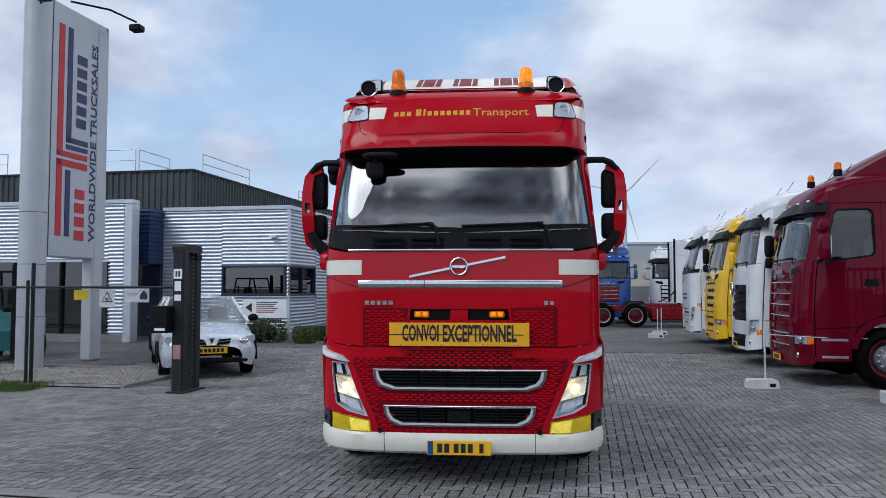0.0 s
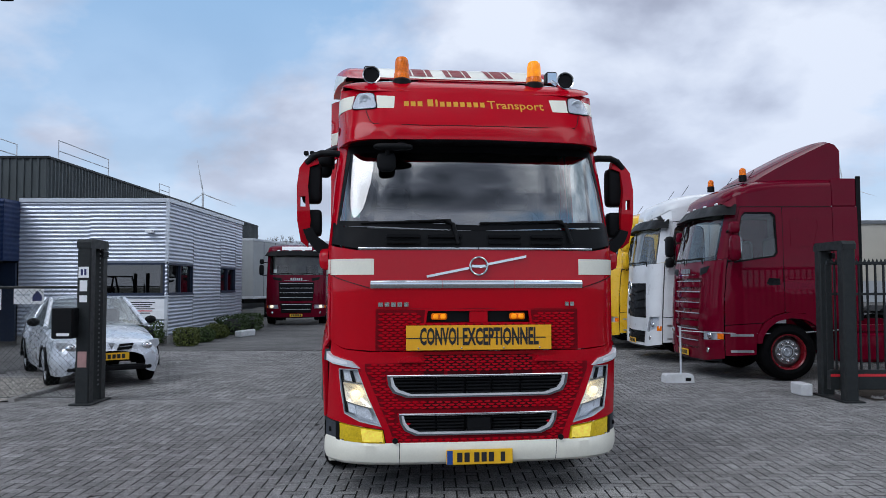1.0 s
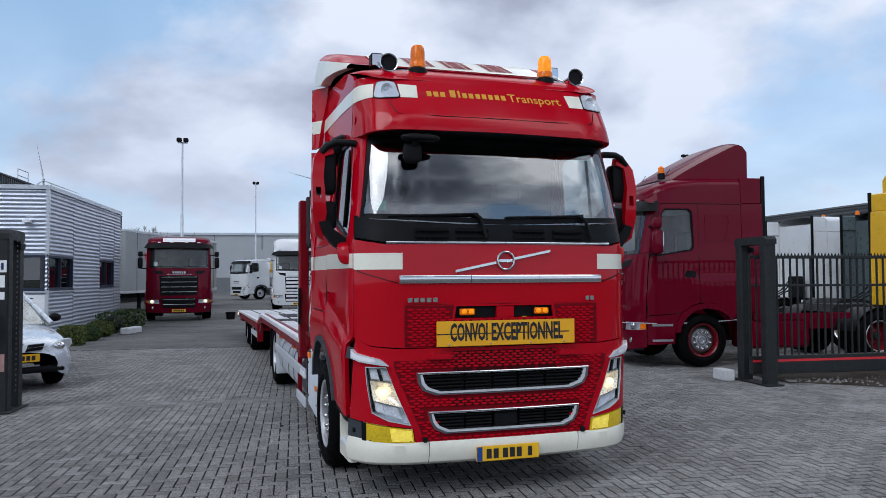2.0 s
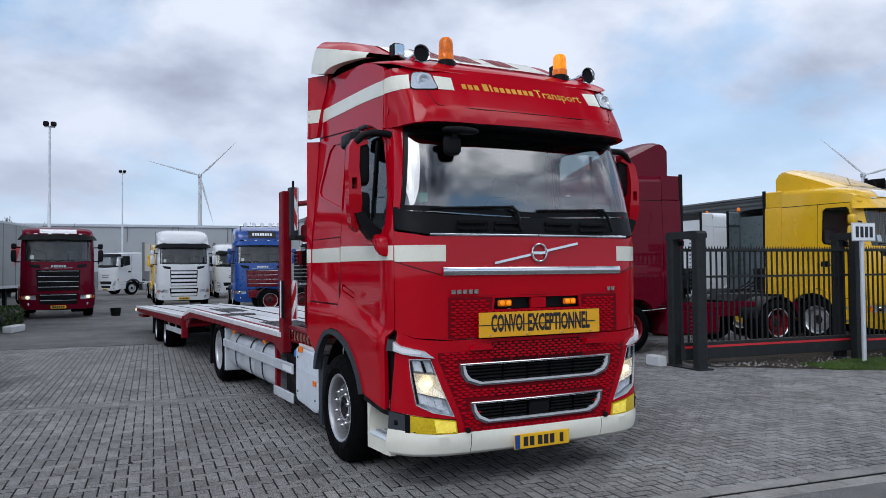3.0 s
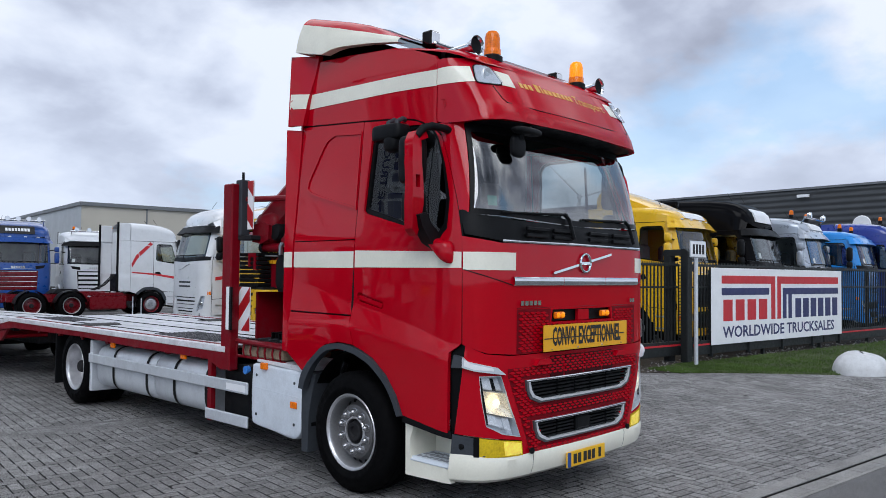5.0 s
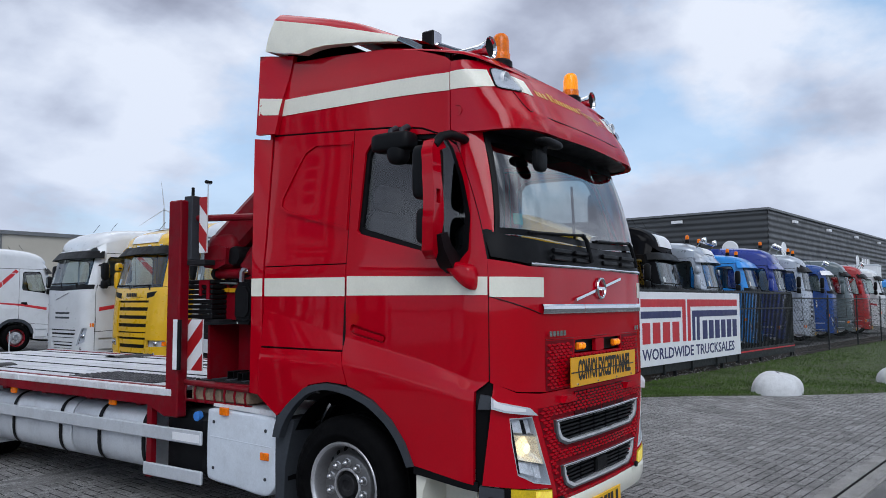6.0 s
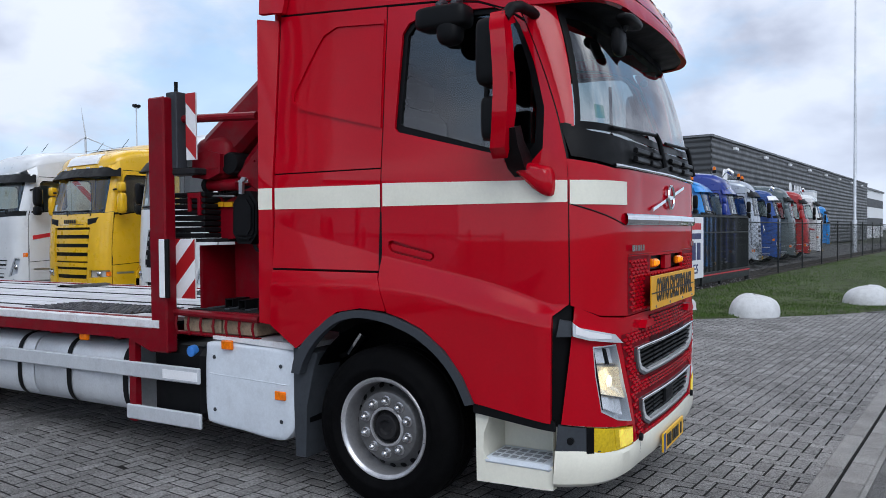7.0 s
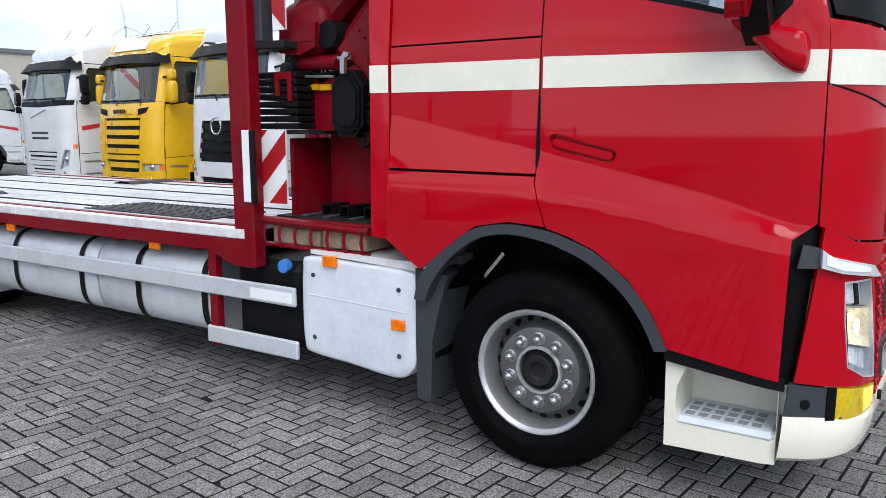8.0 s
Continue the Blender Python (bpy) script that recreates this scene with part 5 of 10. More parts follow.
    for s in (-1, 1):
        sd = M()
        fy = np.r_[1.06, 1.12, ys[3:-3], 1.83, 1.93, 2.05, 2.15, 2.24]

        def flank(y, k):
            x, _, z = spoil(s, y)
            t = k / 4
            return (x + s * (0.035 * t + 0.012 * math.sin(k * math.pi / 4)), y + 0.06 * t * smooth(1.9, 2.24, y), z + min(0.0, low_(y) - z) * t)

        sd.grid(flank, sorted(fy), range(5))
        sd.grid(lambda y, k: (flank(y, 4)[0] - s * 0.10 * k, flank(y, 4)[1], flank(y, 4)[2] + 0.01 * k), sorted(fy), (0, 1))
        sd.grid(lambda k, d: (flank(2.24, k)[0] - s * 0.25 * d, flank(2.24, k)[1], flank(2.24, k)[2]), range(5), (0, 1))
        sd.ob("spoiler_flank", CREAM, T)
    M().grid(lambda x, y: (x, y, spoil(x / 1.0, y)[2] + 0.008), np.linspace(-0.86, 0.86, 15), np.linspace(1.0, 1.7, 9)).ob("spoiler_panel", CREAM, T)
    for x in (-0.38, 0.0, 0.42):
        for dx, w in ((-0.10, 0.05), (0.0, 0.12), (0.10, 0.05)):
            M().grid(lambda a, y: (a, y, spoil(a / 1.0, y)[2] + 0.012), np.linspace(x + dx - w / 2, x + dx + w / 2, 3), np.linspace(1.1, 1.6, 5)).ob("letter_bar", RED2, T)
    M().box(-1.1, 1.1, 2.16, 2.20, 3.62, 4.08, 0.01).ob("spoiler_back", FRIT, T)
    # beacons and horns on their rail
    for s, lit in ((-1, AMBER), (1, AMBERON)):
        x = s * 0.60
        bk = M().lathe([(0.0, 3.455), (0.085, 3.46), (0.085, 3.505), (0.07, 3.52)], (x, 0.49, 0.047), "z", 24).ob("beacon", BLACK, T, "amber rotating beacon")
        M().lathe([(0.070, 3.515), (0.070, 3.565), (0.066, 3.572)], (x, 0.49, 0.047), "z", 24).ob("beacon_collar", AMBER, bk)
        M().lathe([(0.064, 3.570), (0.062, 3.66), (0.056, 3.695), (0.04, 3.715), (0.0, 3.72)], (x, 0.49, 0.047), "z", 24).ob("dome", lit, bk)
        M().lathe([(0.025, 3.57), (0.025, 3.66), (0.0, 3.665)], (x, 0.49, 0.047), "z", 12).ob("bulb", LAMPON, bk)
        h = s * 0.872
        horn = M().lathe([(0.0, 0.62), (0.028, 0.62), (0.030, 0.50), (0.038, 0.40), (0.060, 0.335), (0.074, 0.315), (0.078, 0.308), (0.070, 0.313), (0.03, 0.40), (0.0, 0.44)], (h, 0.1, 3.578), "y", 20)
        hn = horn.ob("air_horn", CHROME, T, "silver trumpet air horn")
        # Dark disc added for the shade inside the bell.
        M().lathe([(0.0, 0.0), (0.060, 0.0), (0.060, 0.004), (0.0, 0.004)], (h, 0.428, 3.578), "y", 18).ob("horn_mouth", DARKIN, hn, "dark disc for the shade inside the horn mouth")
        M().tube([(h, 0.62, 3.578), (h, 0.70, 3.605), (h, 0.90, 3.70)], 0.022, 10).ob("horn_pipe", CHROME, hn)
        M().box(h - 0.055, h + 0.055, 0.87, 0.98, 3.66, 3.79, 0.012).ob("spot_lamp", BLACK, T, "square black work lamp with a clear face")
        M().box(h - 0.045, h + 0.045, 0.862, 0.872, 3.672, 3.778, 0.004).ob("lamp_face", CHROME, T)
        M().box(h - 0.05, h + 0.05, 0.60, 0.70, 3.50, 3.56, 0.01).ob("horn_valve", BLACK, hn)
        M().tube([(h, 0.52, 3.44), (h, 0.52, 3.565)], 0.018, 8).ob("bracket", SPRAYALU, T)
        M().tube([(h, 0.78, 3.47), (h, 0.78, 3.60)], 0.018, 8).ob("bracket", SPRAYALU, T)
        M().tube([(h - s * 0.03, 0.50, 3.525), (x + s * 0.08, 0.49, 3.535)], 0.014, 8).ob("bracket", SPRAYALU, T)

    # mirrors
    for s in (-1, 1):
        prof = [(1.415, 2.07), (1.475, 2.12), (1.505, 2.30), (1.51, 2.60), (1.49, 2.76), (1.44, 2.835), (1.34, 2.87), (1.32, 2.80), (1.40, 2.77), (1.415, 2.60), (1.39, 2.30)]
        hole = [(1.435, 2.42), (1.48, 2.42), (1.48, 2.51), (1.435, 2.51)]
        shell = M().skin(lambda a, z, o: (s * a, 0.455 - o + 0.05 * ((z - 2.46) / 0.4) ** 2, z), prof, [hole], 0.0, 0.085, 0.05, 0.04)
        ms = shell.ob("mirror", RED, T, "tall red rear-view mirror housing")
        M().pill((s * 1.385, 0.59, 2.635), (0.088, 0.078, 0.178), 0.32).ob("mirror_pod", BLACK, ms)
        M().pill((s * 1.375, 0.58, 2.285), (0.08, 0.068, 0.118), 0.35).ob("mirror_pod", BLACK, ms)
        M().box(min(s * 1.325, s * 1.44), max(s * 1.325, s * 1.44), 0.663, 0.6685, 2.53, 2.74).ob("mirror_glass", CHROME, ms)
        M().box(min(s * 1.33, s * 1.42), max(s * 1.33, s * 1.42), 0.643, 0.6485, 2.22, 2.35).ob("mirror_glass", CHROME, ms)
        M().tube([(s * 1.08, 0.45, 2.86), (s * 1.18, 0.46, 2.885), (s * 1.30, 0.475, 2.888), (s * 1.37, 0.495, 2.865), (s * 1.43, 0.51, 2.80)], 0.030, 12).ob("mirror_arm", BLACK, ms)
        M().prism([(1.215, 1.97), (1.215, 2.075), (1.33, 2.16), (1.38, 2.24), (1.455, 2.22), (1.42, 2.13), (1.33, 2.02)] if s > 0 else [(-1.215, 1.97), (-1.33, 2.02), (-1.42, 2.13), (-1.455, 2.22), (-1.38, 2.24), (-1.33, 2.16), (-1.215, 2.075)], "y", 0.44, 0.54).ob("mirror_arm", BLACK, ms)
        ft = rounded([(0.315, 1.878), (0.315, 2.01), (0.40, 2.045), (0.60, 2.085), (0.50, 1.985), (0.39, 1.89)], 4)
        foot = M()
        n = len(ft)
        cy, cz = 0.40, 1.985
        for dx, k in ((1.235, 1.0), (1.265, 0.98), (1.290, 0.88), (1.306, 0.68), (1.312, 0.3)):
            foot.v += [(s * dx, cy + (y - cy) * k, cz + (z - cz) * k) for y, z in ft]
        foot.f += [(r * n + i, r * n + (i + 1) % n, (r + 1) * n + (i + 1) % n, (r + 1) * n + i) for r in range(4) for i in range(n)] + [tuple(range(4 * n, 5 * n))]
        foot.ob("mirror_foot", RED, ms)
        if s < 0:
            k1 = M().pill((-1.275, 0.955, 2.895), (0.080, 0.165, 0.066), 0.38).ob("kerb_mirror", BLACK, T, "black kerb-view mirror over the door")
            M().pill((-1.285, 0.91, 2.82), (0.068, 0.075, 0.085), 0.7).ob("mirror_head", BLACK, k1)
            for y0 in (0.90, 1.0):
                M().tube([(-1.12, y0 + 0.02, 3.01), (-1.19, y0 + 0.01, 3.02), (-1.26, y0, 2.985), (-1.275, y0 - 0.01, 2.92)], 0.020, 10).ob("mirror_arm", GREYP, k1)
    fm = M().pill((-0.755, 0.10, 2.765), (0.08, 0.032, 0.085), 0.65).ob("front_mirror", BLACK, T, "black front mirror under the visor")
    M().pill((-0.70, 0.055, 2.882), (0.165, 0.055, 0.030), 0.75).ob("mirror_arm", BLACK, fm)
    M().tube([(-0.74, 0.06, 2.88), (-0.75, 0.08, 2.82)], 0.022, 10).ob("mirror_arm", BLACK, fm)
    M().tube([(-0.66, 0.06, 2.89), (-0.60, 0.12, 2.93)], 0.026, 10).ob("mirror_arm", BLACK, fm)

    # wipers
    for x0, x1 in ((-0.17, -0.98), (0.80, 0.02)):
        wp = M().tube([C(X(x0), 2.08, 0.03), C(X(x0 - 0.04), 2.24, 0.03), C(X(x0 - 0.10), 2.275, 0.03)], 0.016, 8).ob("wiper", BLACK, T)
        M().tube([C(X(x0 - 0.06), 2.275, 0.03), C(X((x0 + x1) / 2), 2.262, 0.02), C(X(x1), 2.25, 0.012)], 0.011, 6).ob("wiper_blade", BLACK, wp)
    # interior
    cabin = M()
    cabin.box(-1.12, 1.12, 0.30, 2.30, 1.45, 1.50)
    cabin.box(-1.10, 1.10, 2.25, 2.30, 1.45, 3.10)
    cabin.box(-1.08, 1.08, 0.45, 2.28, 3.10, 3.14)
    for s in (-1, 1):
        cabin.box(min(s * 1.07, s * 1.10), max(s * 1.07, s * 1.10), 1.44, 2.28, 1.45, 3.1)
        cabin.box(min(s * 1.14, s * 1.18), max(s * 1.14, s * 1.18), 0.30, 1.40, 1.45, 2.10)
    cabin.ob("cabin_lining", DARKIN, T)
    M().prism([(0.12, 2.02), (0.2, 2.17), (0.55, 2.18), (0.72, 2.05), (0.72, 1.6), (0.3, 1.6)], "x", -1.08, 1.08).ob("dashboard", DARKIN, T)
    for x in (-0.62, 0.62):
        st = M().box(x - 0.27, x + 0.27, 1.0, 1.5, 1.62, 1.95, 0.06).box(x - 0.26, x + 0.26, 1.42, 1.58, 1.9, 2.5, 0.07).box(x - 0.16, x + 0.16, 1.47, 1.58, 2.52, 2.72, 0.05)
        st.ob("seat", SEAT, T, "grey cloth driver seat")
    cs, sn = math.cos(0.6), math.sin(0.6)
    ring = [(0.60 + 0.22 * math.cos(a), 0.72 - 0.22 * math.sin(a) * sn * -1, 2.10 + 0.22 * math.sin(a) * cs) for a in np.linspace(0, 2 * math.pi, 33)]
    M().tube(ring, 0.017, 8).ob("steering_wheel", DARKIN, T)
    M().skin(C, [(X(-1.075), 2.30), (X(-1.0), 2.30), (X(-1.0), 2.375), (X(-1.075), 2.375)], (), -0.012, 0.0).ob("sticker", STICKER, T, "round green permit sticker")

    # front wheels
    for s in (-1, 1):
        m = pose(s * 1.205, 1.425, 0.491) if s < 0 else pose(s * 1.205, 1.425, 0.491, 0, 0, 180)
        wheel(T, m)
    return T


HERO = hero()


def side_box(s, xa, xb, *rest):
    return M().box(min(s * xa, s * xb), max(s * xa, s * xb), *rest)


def hazard(parent, x, y0, y1, z0, z1, s, n=4, flip=False):
    """A board with slanting red and white stripes, facing outwards in x."""
    w, h = y1 - y0, z1 - z0
    b = side_box(s, x, x - 0.012, y0, y1, z0, z1).ob("hazard_board", SIGNWHITE, parent, "red and white striped hazard board")
    k = h / n
    for i in range(-2, n + 2):
        if i % 2:
            continue
        lo = z0 + i * k * 1.0
        pts = []
        slope = w * 1.0
        for y, d in ((y0, 0.0), (y1, slope if not flip else -slope)):
            pts.append((y, lo + d))
        poly = [(pts[0][0], pts[0][1]), (pts[1][0], pts[1][1]), (pts[1][0], pts[1][1] + k), (pts[0][0], pts[0][1] + k)]
        # clip to the board
        poly = clip(clip(poly, 1, z0, 1), 1, z1, -1)
        if len(poly) > 2:
            M().prism(poly, "x", s * (x + 0.0005), s * (x + 0.0035)).ob("hazard_stripe", REDCLOTH, b)
    return b


def clip(poly, ax, v, sign):
    out = []
    for p, q in zip(poly, poly[1:] + poly[:1]):
        a, b = sign * (p[ax] - v), sign * (q[ax] - v)
        if a >= 0:
            out.append(p)
        if (a > 0 > b) or (a < 0 < b):
            t = a / (a - b)
            out.append(tuple(p[i] + (q[i] - p[i]) * t for i in (0, 1)))
    return out


def deck_boards(T, y0, y1, z, half=1.20, n=8, cuts=2):
    w = 2 * half / n
    L = (y1 - y0) / cuts
    M().box(-half, half, y0, y1, z - 0.06, z - 0.034).ob("deck_bed", BLACK, T)
    me = M().box(-w / 2 + 0.013, w / 2 - 0.013, -L / 2 + 0.004, L / 2 - 0.004, -0.04, 0.0, 0.004).mesh("deck_board", DECK)
    for i in range(n):
        for j in range(cuts):
            put("deck_board", me, T, "", pose(-half + (i + 0.5) * w, y0 + (j + 0.5) * L, z))
    # Thin dark strips along the board seams, slightly proud of the deck.
    for i in range(1, n):
        if i % 2 or n < 6:
            M().box(-half + i * w - 0.016, -half + i * w + 0.016, y0 + 0.02, y1 - 0.02, z - 0.03, z + 0.007).ob("lashing_rail", DARKSTEEL, T)


def hero_rear(T):
    # frame and deck
    for s in (-1, 1):
        side_box(s, 0.36, 0.44, 2.3, 10.6, 0.58, 0.88, 0.01).ob("chassis_rail", DARKSTEEL, T)
    for y in np.arange(3.9, 10.6, 0.8):
        M().box(-1.22, 1.22, y - 0.04, y + 0.04, 0.88, 1.0).ob("cross_bearer", CRANE, T)
    deck_boards(T, 3.47, 9.85, 1.052)
    for s in (-1, 1):
        M().prism([(3.36, 0.905), (3.36, 0.993), (9.87, 0.993), (10.62, 0.885), (10.62, 0.80), (9.7, 0.90), (7.0, 0.93), (5.6, 0.905)], "x", s * 1.272, s * 1.235).ob("deck_beam", CRANE, T, "worn red steel side beam")
        for a, b in ((3.36, 4.32), (4.325, 5.9), (5.905, 8.2), (8.205, 9.87)):
            side_box(s, 1.278, 1.205, a, b, 0.994, 1.058, 0.006).ob("deck_edge", WORNWHITE, T, "scuffed white deck edge")
        side_box(s, 1.15, 1.20, 3.4, 9.85, 1.04, 1.062).ob("edge_rail", CRANE, T)
    # dark gratings let into the deck
    for x0, x1, a, b in ((-1.05, -0.52, 3.95, 5.35), (0.52, 1.05, 3.95, 5.35), (-0.95, -0.5, 8.4, 9.6)):
        gr = M().box(x0, x1, a, b, 1.045, 1.056).ob("grating", BLACK, T, "dark steel floor grating")
        for i in range(int((b - a) / 0.06)):
            M().box(x0, x1, a + i * 0.06, a + i * 0.06 + 0.012, 1.056, 1.062).ob("grating_bar", GRATE, gr)
        for i in range(int((x1 - x0) / 0.06)):
            M().box(x0 + i * 0.06, x0 + i * 0.06 + 0.012, a, b, 1.0561, 1.0615).ob("grating_bar", GRATE, gr)
    # headboard posts
    for s in (-1, 1):
        side_box(s, 1.275, 1.17, 3.285, 3.455, 0.82, 2.68, 0.012).ob("headboard_post", CRANE, T, "tall red headboard post")
        M().prism([(3.30, 0.83), (3.46, 0.82), (3.70, 0.90), (3.70, 0.94), (3.30, 0.94)], "x", s * 1.268, s * 1.24).ob("post_gusset", CRANE, T)
        side_box(s, 1.25, 1.20, 3.66, 3.73, 0.28, 0.92).ob("tank_bracket", CRANE, T)
        # side guards
        side_box(s, 1.262, 1.232, 2.985, 6.75, 0.615, 0.73, 0.008).ob("side_guard", SPRAYALU, T, "aluminium side guard rail")
        side_box(s, 1.262, 1.232, 2.975, 3.76, 0.295, 0.405, 0.008).ob("side_guard", SPRAYALU, T)
        side_box(s, 1.2645, 1.262, 3.0, 3.35, 0.635, 0.70).ob("guard_label", SIGNWHITE, T)
        # fuel tank with straps
        zc, yc0, yc1 = 0.575, 3.77, 6.62
        prof = []
        for i in range(40):
            a = 2 * math.pi * i / 40
            ca, sa = math.cos(a), math.sin(a)
            prof.append((0.92 + 0.285 * math.copysign(abs(ca) ** 0.55, ca), zc + 0.275 * math.copysign(abs(sa) ** 0.62, sa)))
        for a, b, lab in ((yc0, 5.0, "brushed aluminium fuel tank"), (5.02, yc1, "")):
            tk = M()
            for y, k in ((a, 0.965), (a + 0.02, 1.0), (b - 0.02, 1.0), (b, 0.965)):
                tk.v += [(s * (0.92 + (x - 0.92) * k), y, zc + (z - zc) * k) for x, z in prof]
            tk.f += [(r * 40 + i, r * 40 + (i + 1) % 40, (r + 1) * 40 + (i + 1) % 40, (r + 1) * 40 + i) for r in range(3) for i in range(40)]
            tk.f += [tuple(range(40)), tuple(range(120, 160))]
            tk.ob("fuel_tank", SPRAYALU, T, lab)
        for y in (3.83, 4.52, 5.19, 6.10):
            st = M()
            for yy in (y - 0.03, y + 0.03):
                st.v += [(s * (0.92 + (x - 0.92) * 1.022), yy, zc + (z - zc) * 1.022) for x, z in prof]
            st.f += [(i, (i + 1) % 40, 40 + (i + 1) % 40, 40 + i) for i in range(40)]
            st.ob("tank_strap", BLACK, T)
        M().lathe([(0.0, 0.90), (0.05, 0.90), (0.055, 0.84)], (s * 0.95, 4.2, 0), "z", 16).ob("filler_cap", BLACK, T)
        # additive tank and cap
        side_box(s, 1.16, 0.62, 3.02, 3.60, 0.32, 0.86, 0.06).ob("additive_tank", BLACK, T)
        M().lathe([(0.0, s * 0.045), (0.04, s * 0.04), (0.045, 0.0)], (s * 1.13, 3.16, 0.83), "x", 16).ob("additive_cap", BLUECAP, T, "blue screw cap")
        # battery cover
        out = rounded([(2.135, 0.46), (2.18, 0.345), (2.29, 0.295), (2.60, 0.322), (2.90, 0.345), (2.955, 0.40), (2.965, 0.62), (2.955, 0.86), (2.91, 0.925), (2.55, 0.915), (2.20, 0.905), (2.14, 0.84)], 3)
        cv = M()
        n = len(out)
        cy, cz = 2.55, 0.62
        for dx, k in ((0.75, 1.0), (1.195, 1.0), (1.212, 0.985), (1.222, 0.95), (1.225, 0.90)):
            cv.v += [(s * dx, cy + (y - cy) * k, cz + (z - cz) * k) for y, z in out]
        cv.f += [(r * n + i, r * n + (i + 1) % n, (r + 1) * n + (i + 1) % n, (r + 1) * n + i) for r in range(4) for i in range(n)] + [tuple(range(4 * n, 5 * n))]
        cov = cv.ob("battery_cover", BOXGREY, T, "scuffed light grey battery cover")
        for z in (0.69,):
            M().tube([(s * 1.2245, 2.19, z - 0.012), (s * 1.2245, 2.55, z), (s * 1.2245, 2.91, z + 0.012)], 0.004, 6).ob("pressed_rib", BOXGREY, cov)
        for y, z in ((2.25, 0.80), (2.25, 0.43), (2.86, 0.82), (2.86, 0.45)):
            M().prism([(y - 0.022, z + 0.02), (y + 0.02, z + 0.022), (y + 0.022, z - 0.02), (y, z - 0.03)], "x", s * 1.223, s * 1.2275).ob("screw_recess", BOXGREY, cov)
            M().lathe([(0.0, s * 0.006), (0.013, s * 0.005), (0.015, 0.0)], (s * 1.2265, y, z), "x", 10).ob("cover_screw", GREYP, cov)
        side_box(s, 1.240, 1.226, 2.205, 2.30, 0.575, 0.635, 0.006).ob("side_marker", AMBER, T, "orange side marker lamp")
        M().prism([(2.06, 0.905), (2.9, 0.94), (2.9, 0.965), (2.06, 0.955)], "x", s * 1.20, s * 0.6).ob("battery_top", WORNWHITE, T)
        for y, z in ((2.72, 0.915), (4.27, 0.885), (6.06, 0.88)):
            side_box(s, 1.255, 1.225, y - 0.05, y + 0.05, z - 0.032, z + 0.032, 0.008).ob("side_marker", AMBER, T, "orange side marker lamp")
        # rear axle
        m = pose(s * 1.16, 7.32, 0.50) if s < 0 else pose(s * 1.16, 7.32, 0.50, 0, 0, 180)
        wheel(T, m, material=STEEL, width=0.60, deep=True)
        side_box(s, 1.24, 0.7, 6.70, 6.76, 0.24, 0.90, 0.01).ob("mud_flap", SPRAYALU, T)
        side_box(s, 1.24, 0.7, 7.93, 7.96, 0.22, 0.92).ob("mud_flap", BLACK, T)
        M().lathe([(0.58, s * 1.22), (0.58, s * 0.66)], (0, 7.32, 0.50), "x", 20, 25, 155).ob("mudguard", BLACK, T)
        # tail gusset
        M().prism([(9.875, 0.994), (9.875, 1.058), (10.62, 0.95), (10.62, 0.886)], "x", s * 1.278, s * 1.205).ob("deck_edge", WORNWHITE, T)
        M().prism([(10.0, 0.86), (10.5, 0.80), (10.5, 0.66), (10.3, 0.66)], "x", s * 1.25, s * 1.21).ob("tail_gusset", CRANE, T)
    for i in range(8):
        w = 2.40 / 8
        M().prism([(9.86, 1.012), (9.86, 1.051), (10.60, 0.944), (10.60, 0.905)], "x", -1.20 + i * w + 0.01, -1.20 + (i + 1) * w - 0.01).ob("tail_board", DECK, T)
    M().box(-1.20, 1.20, 9.86, 10.58, 0.84, 0.90, 0.01).ob("tail_bed", DARKSTEEL, T)
    M().box(-1.25, 1.25, 10.56, 10.63, 0.72, 0.94, 0.01).ob("tail_beam", CRANE, T)

    # platform behind the cab with its timber basket
    M().box(-1.16, 1.16, 2.46, 3.30, 1.085, 1.125, 0.006).ob("crane_platform", CRANE, T)
    M().box(-1.10, 1.10, 2.50, 3.26, 1.125, 1.135).ob("platform_plate", DARKSTEEL, T)
    # loose black steel tubes and flat bars on the platform
    for x0, y0, ln, tn in ((-1.0, 2.58, 0.5, 4), (-1.02, 2.76, 0.42, -6), (-0.98, 2.92, 0.55, 3)):
        tb = M().prism([(0, 0), (0.075, 0), (0.075, 0.07), (0, 0.07), (0, 0.062), (0.067, 0.062), (0.067, 0.008), (0.008, 0.008), (0.008, 0.062), (0, 0.062)], "x", 0, ln)
        tb.move(pose(x0, y0, 1.136, 0, 0, tn)).ob("square_tube", BLACK, T)
    for y0 in (2.66, 2.86, 3.03):
        M().box(-1.08, -0.5, y0, y0 + 0.05, 1.135, 1.147, 0.003).ob("flat_bar", GREYP, T)
    M().tube([(-1.19, 3.30, 1.115), (-1.19, 2.47, 1.095)], 0.025, 8).ob("basket_rail", CRANE, T)
    M().tube([(-1.17, 3.30, 0.965), (-1.17, 2.48, 0.955)], 0.014, 8).ob("basket_rail", CRANE, T)
    for i in range(7):
        y = 3.27 - i * 0.125
        M().tube([(-1.19, y, 1.10), (-1.205, y, 1.03), (-1.19, y, 0.96), (-1.05, y, 0.945)], 0.010, 6).ob("basket_bar", CRANE, T)
    for a, b, dz in ((3.06, 3.24, 0.0), (2.86, 3.05, -0.006), (2.70, 2.85, 0.004), (2.52, 2.69, -0.003)):
        M().box(-1.16 + dz, -0.6, a, b, 0.972, 1.08 + dz, 0.008).ob("timber", WOOD, T, "old timber block")
    # boards on the post
    hazard(T, 1.17, 3.10, 3.30, 1.215, 1.65, -1, 3, True)
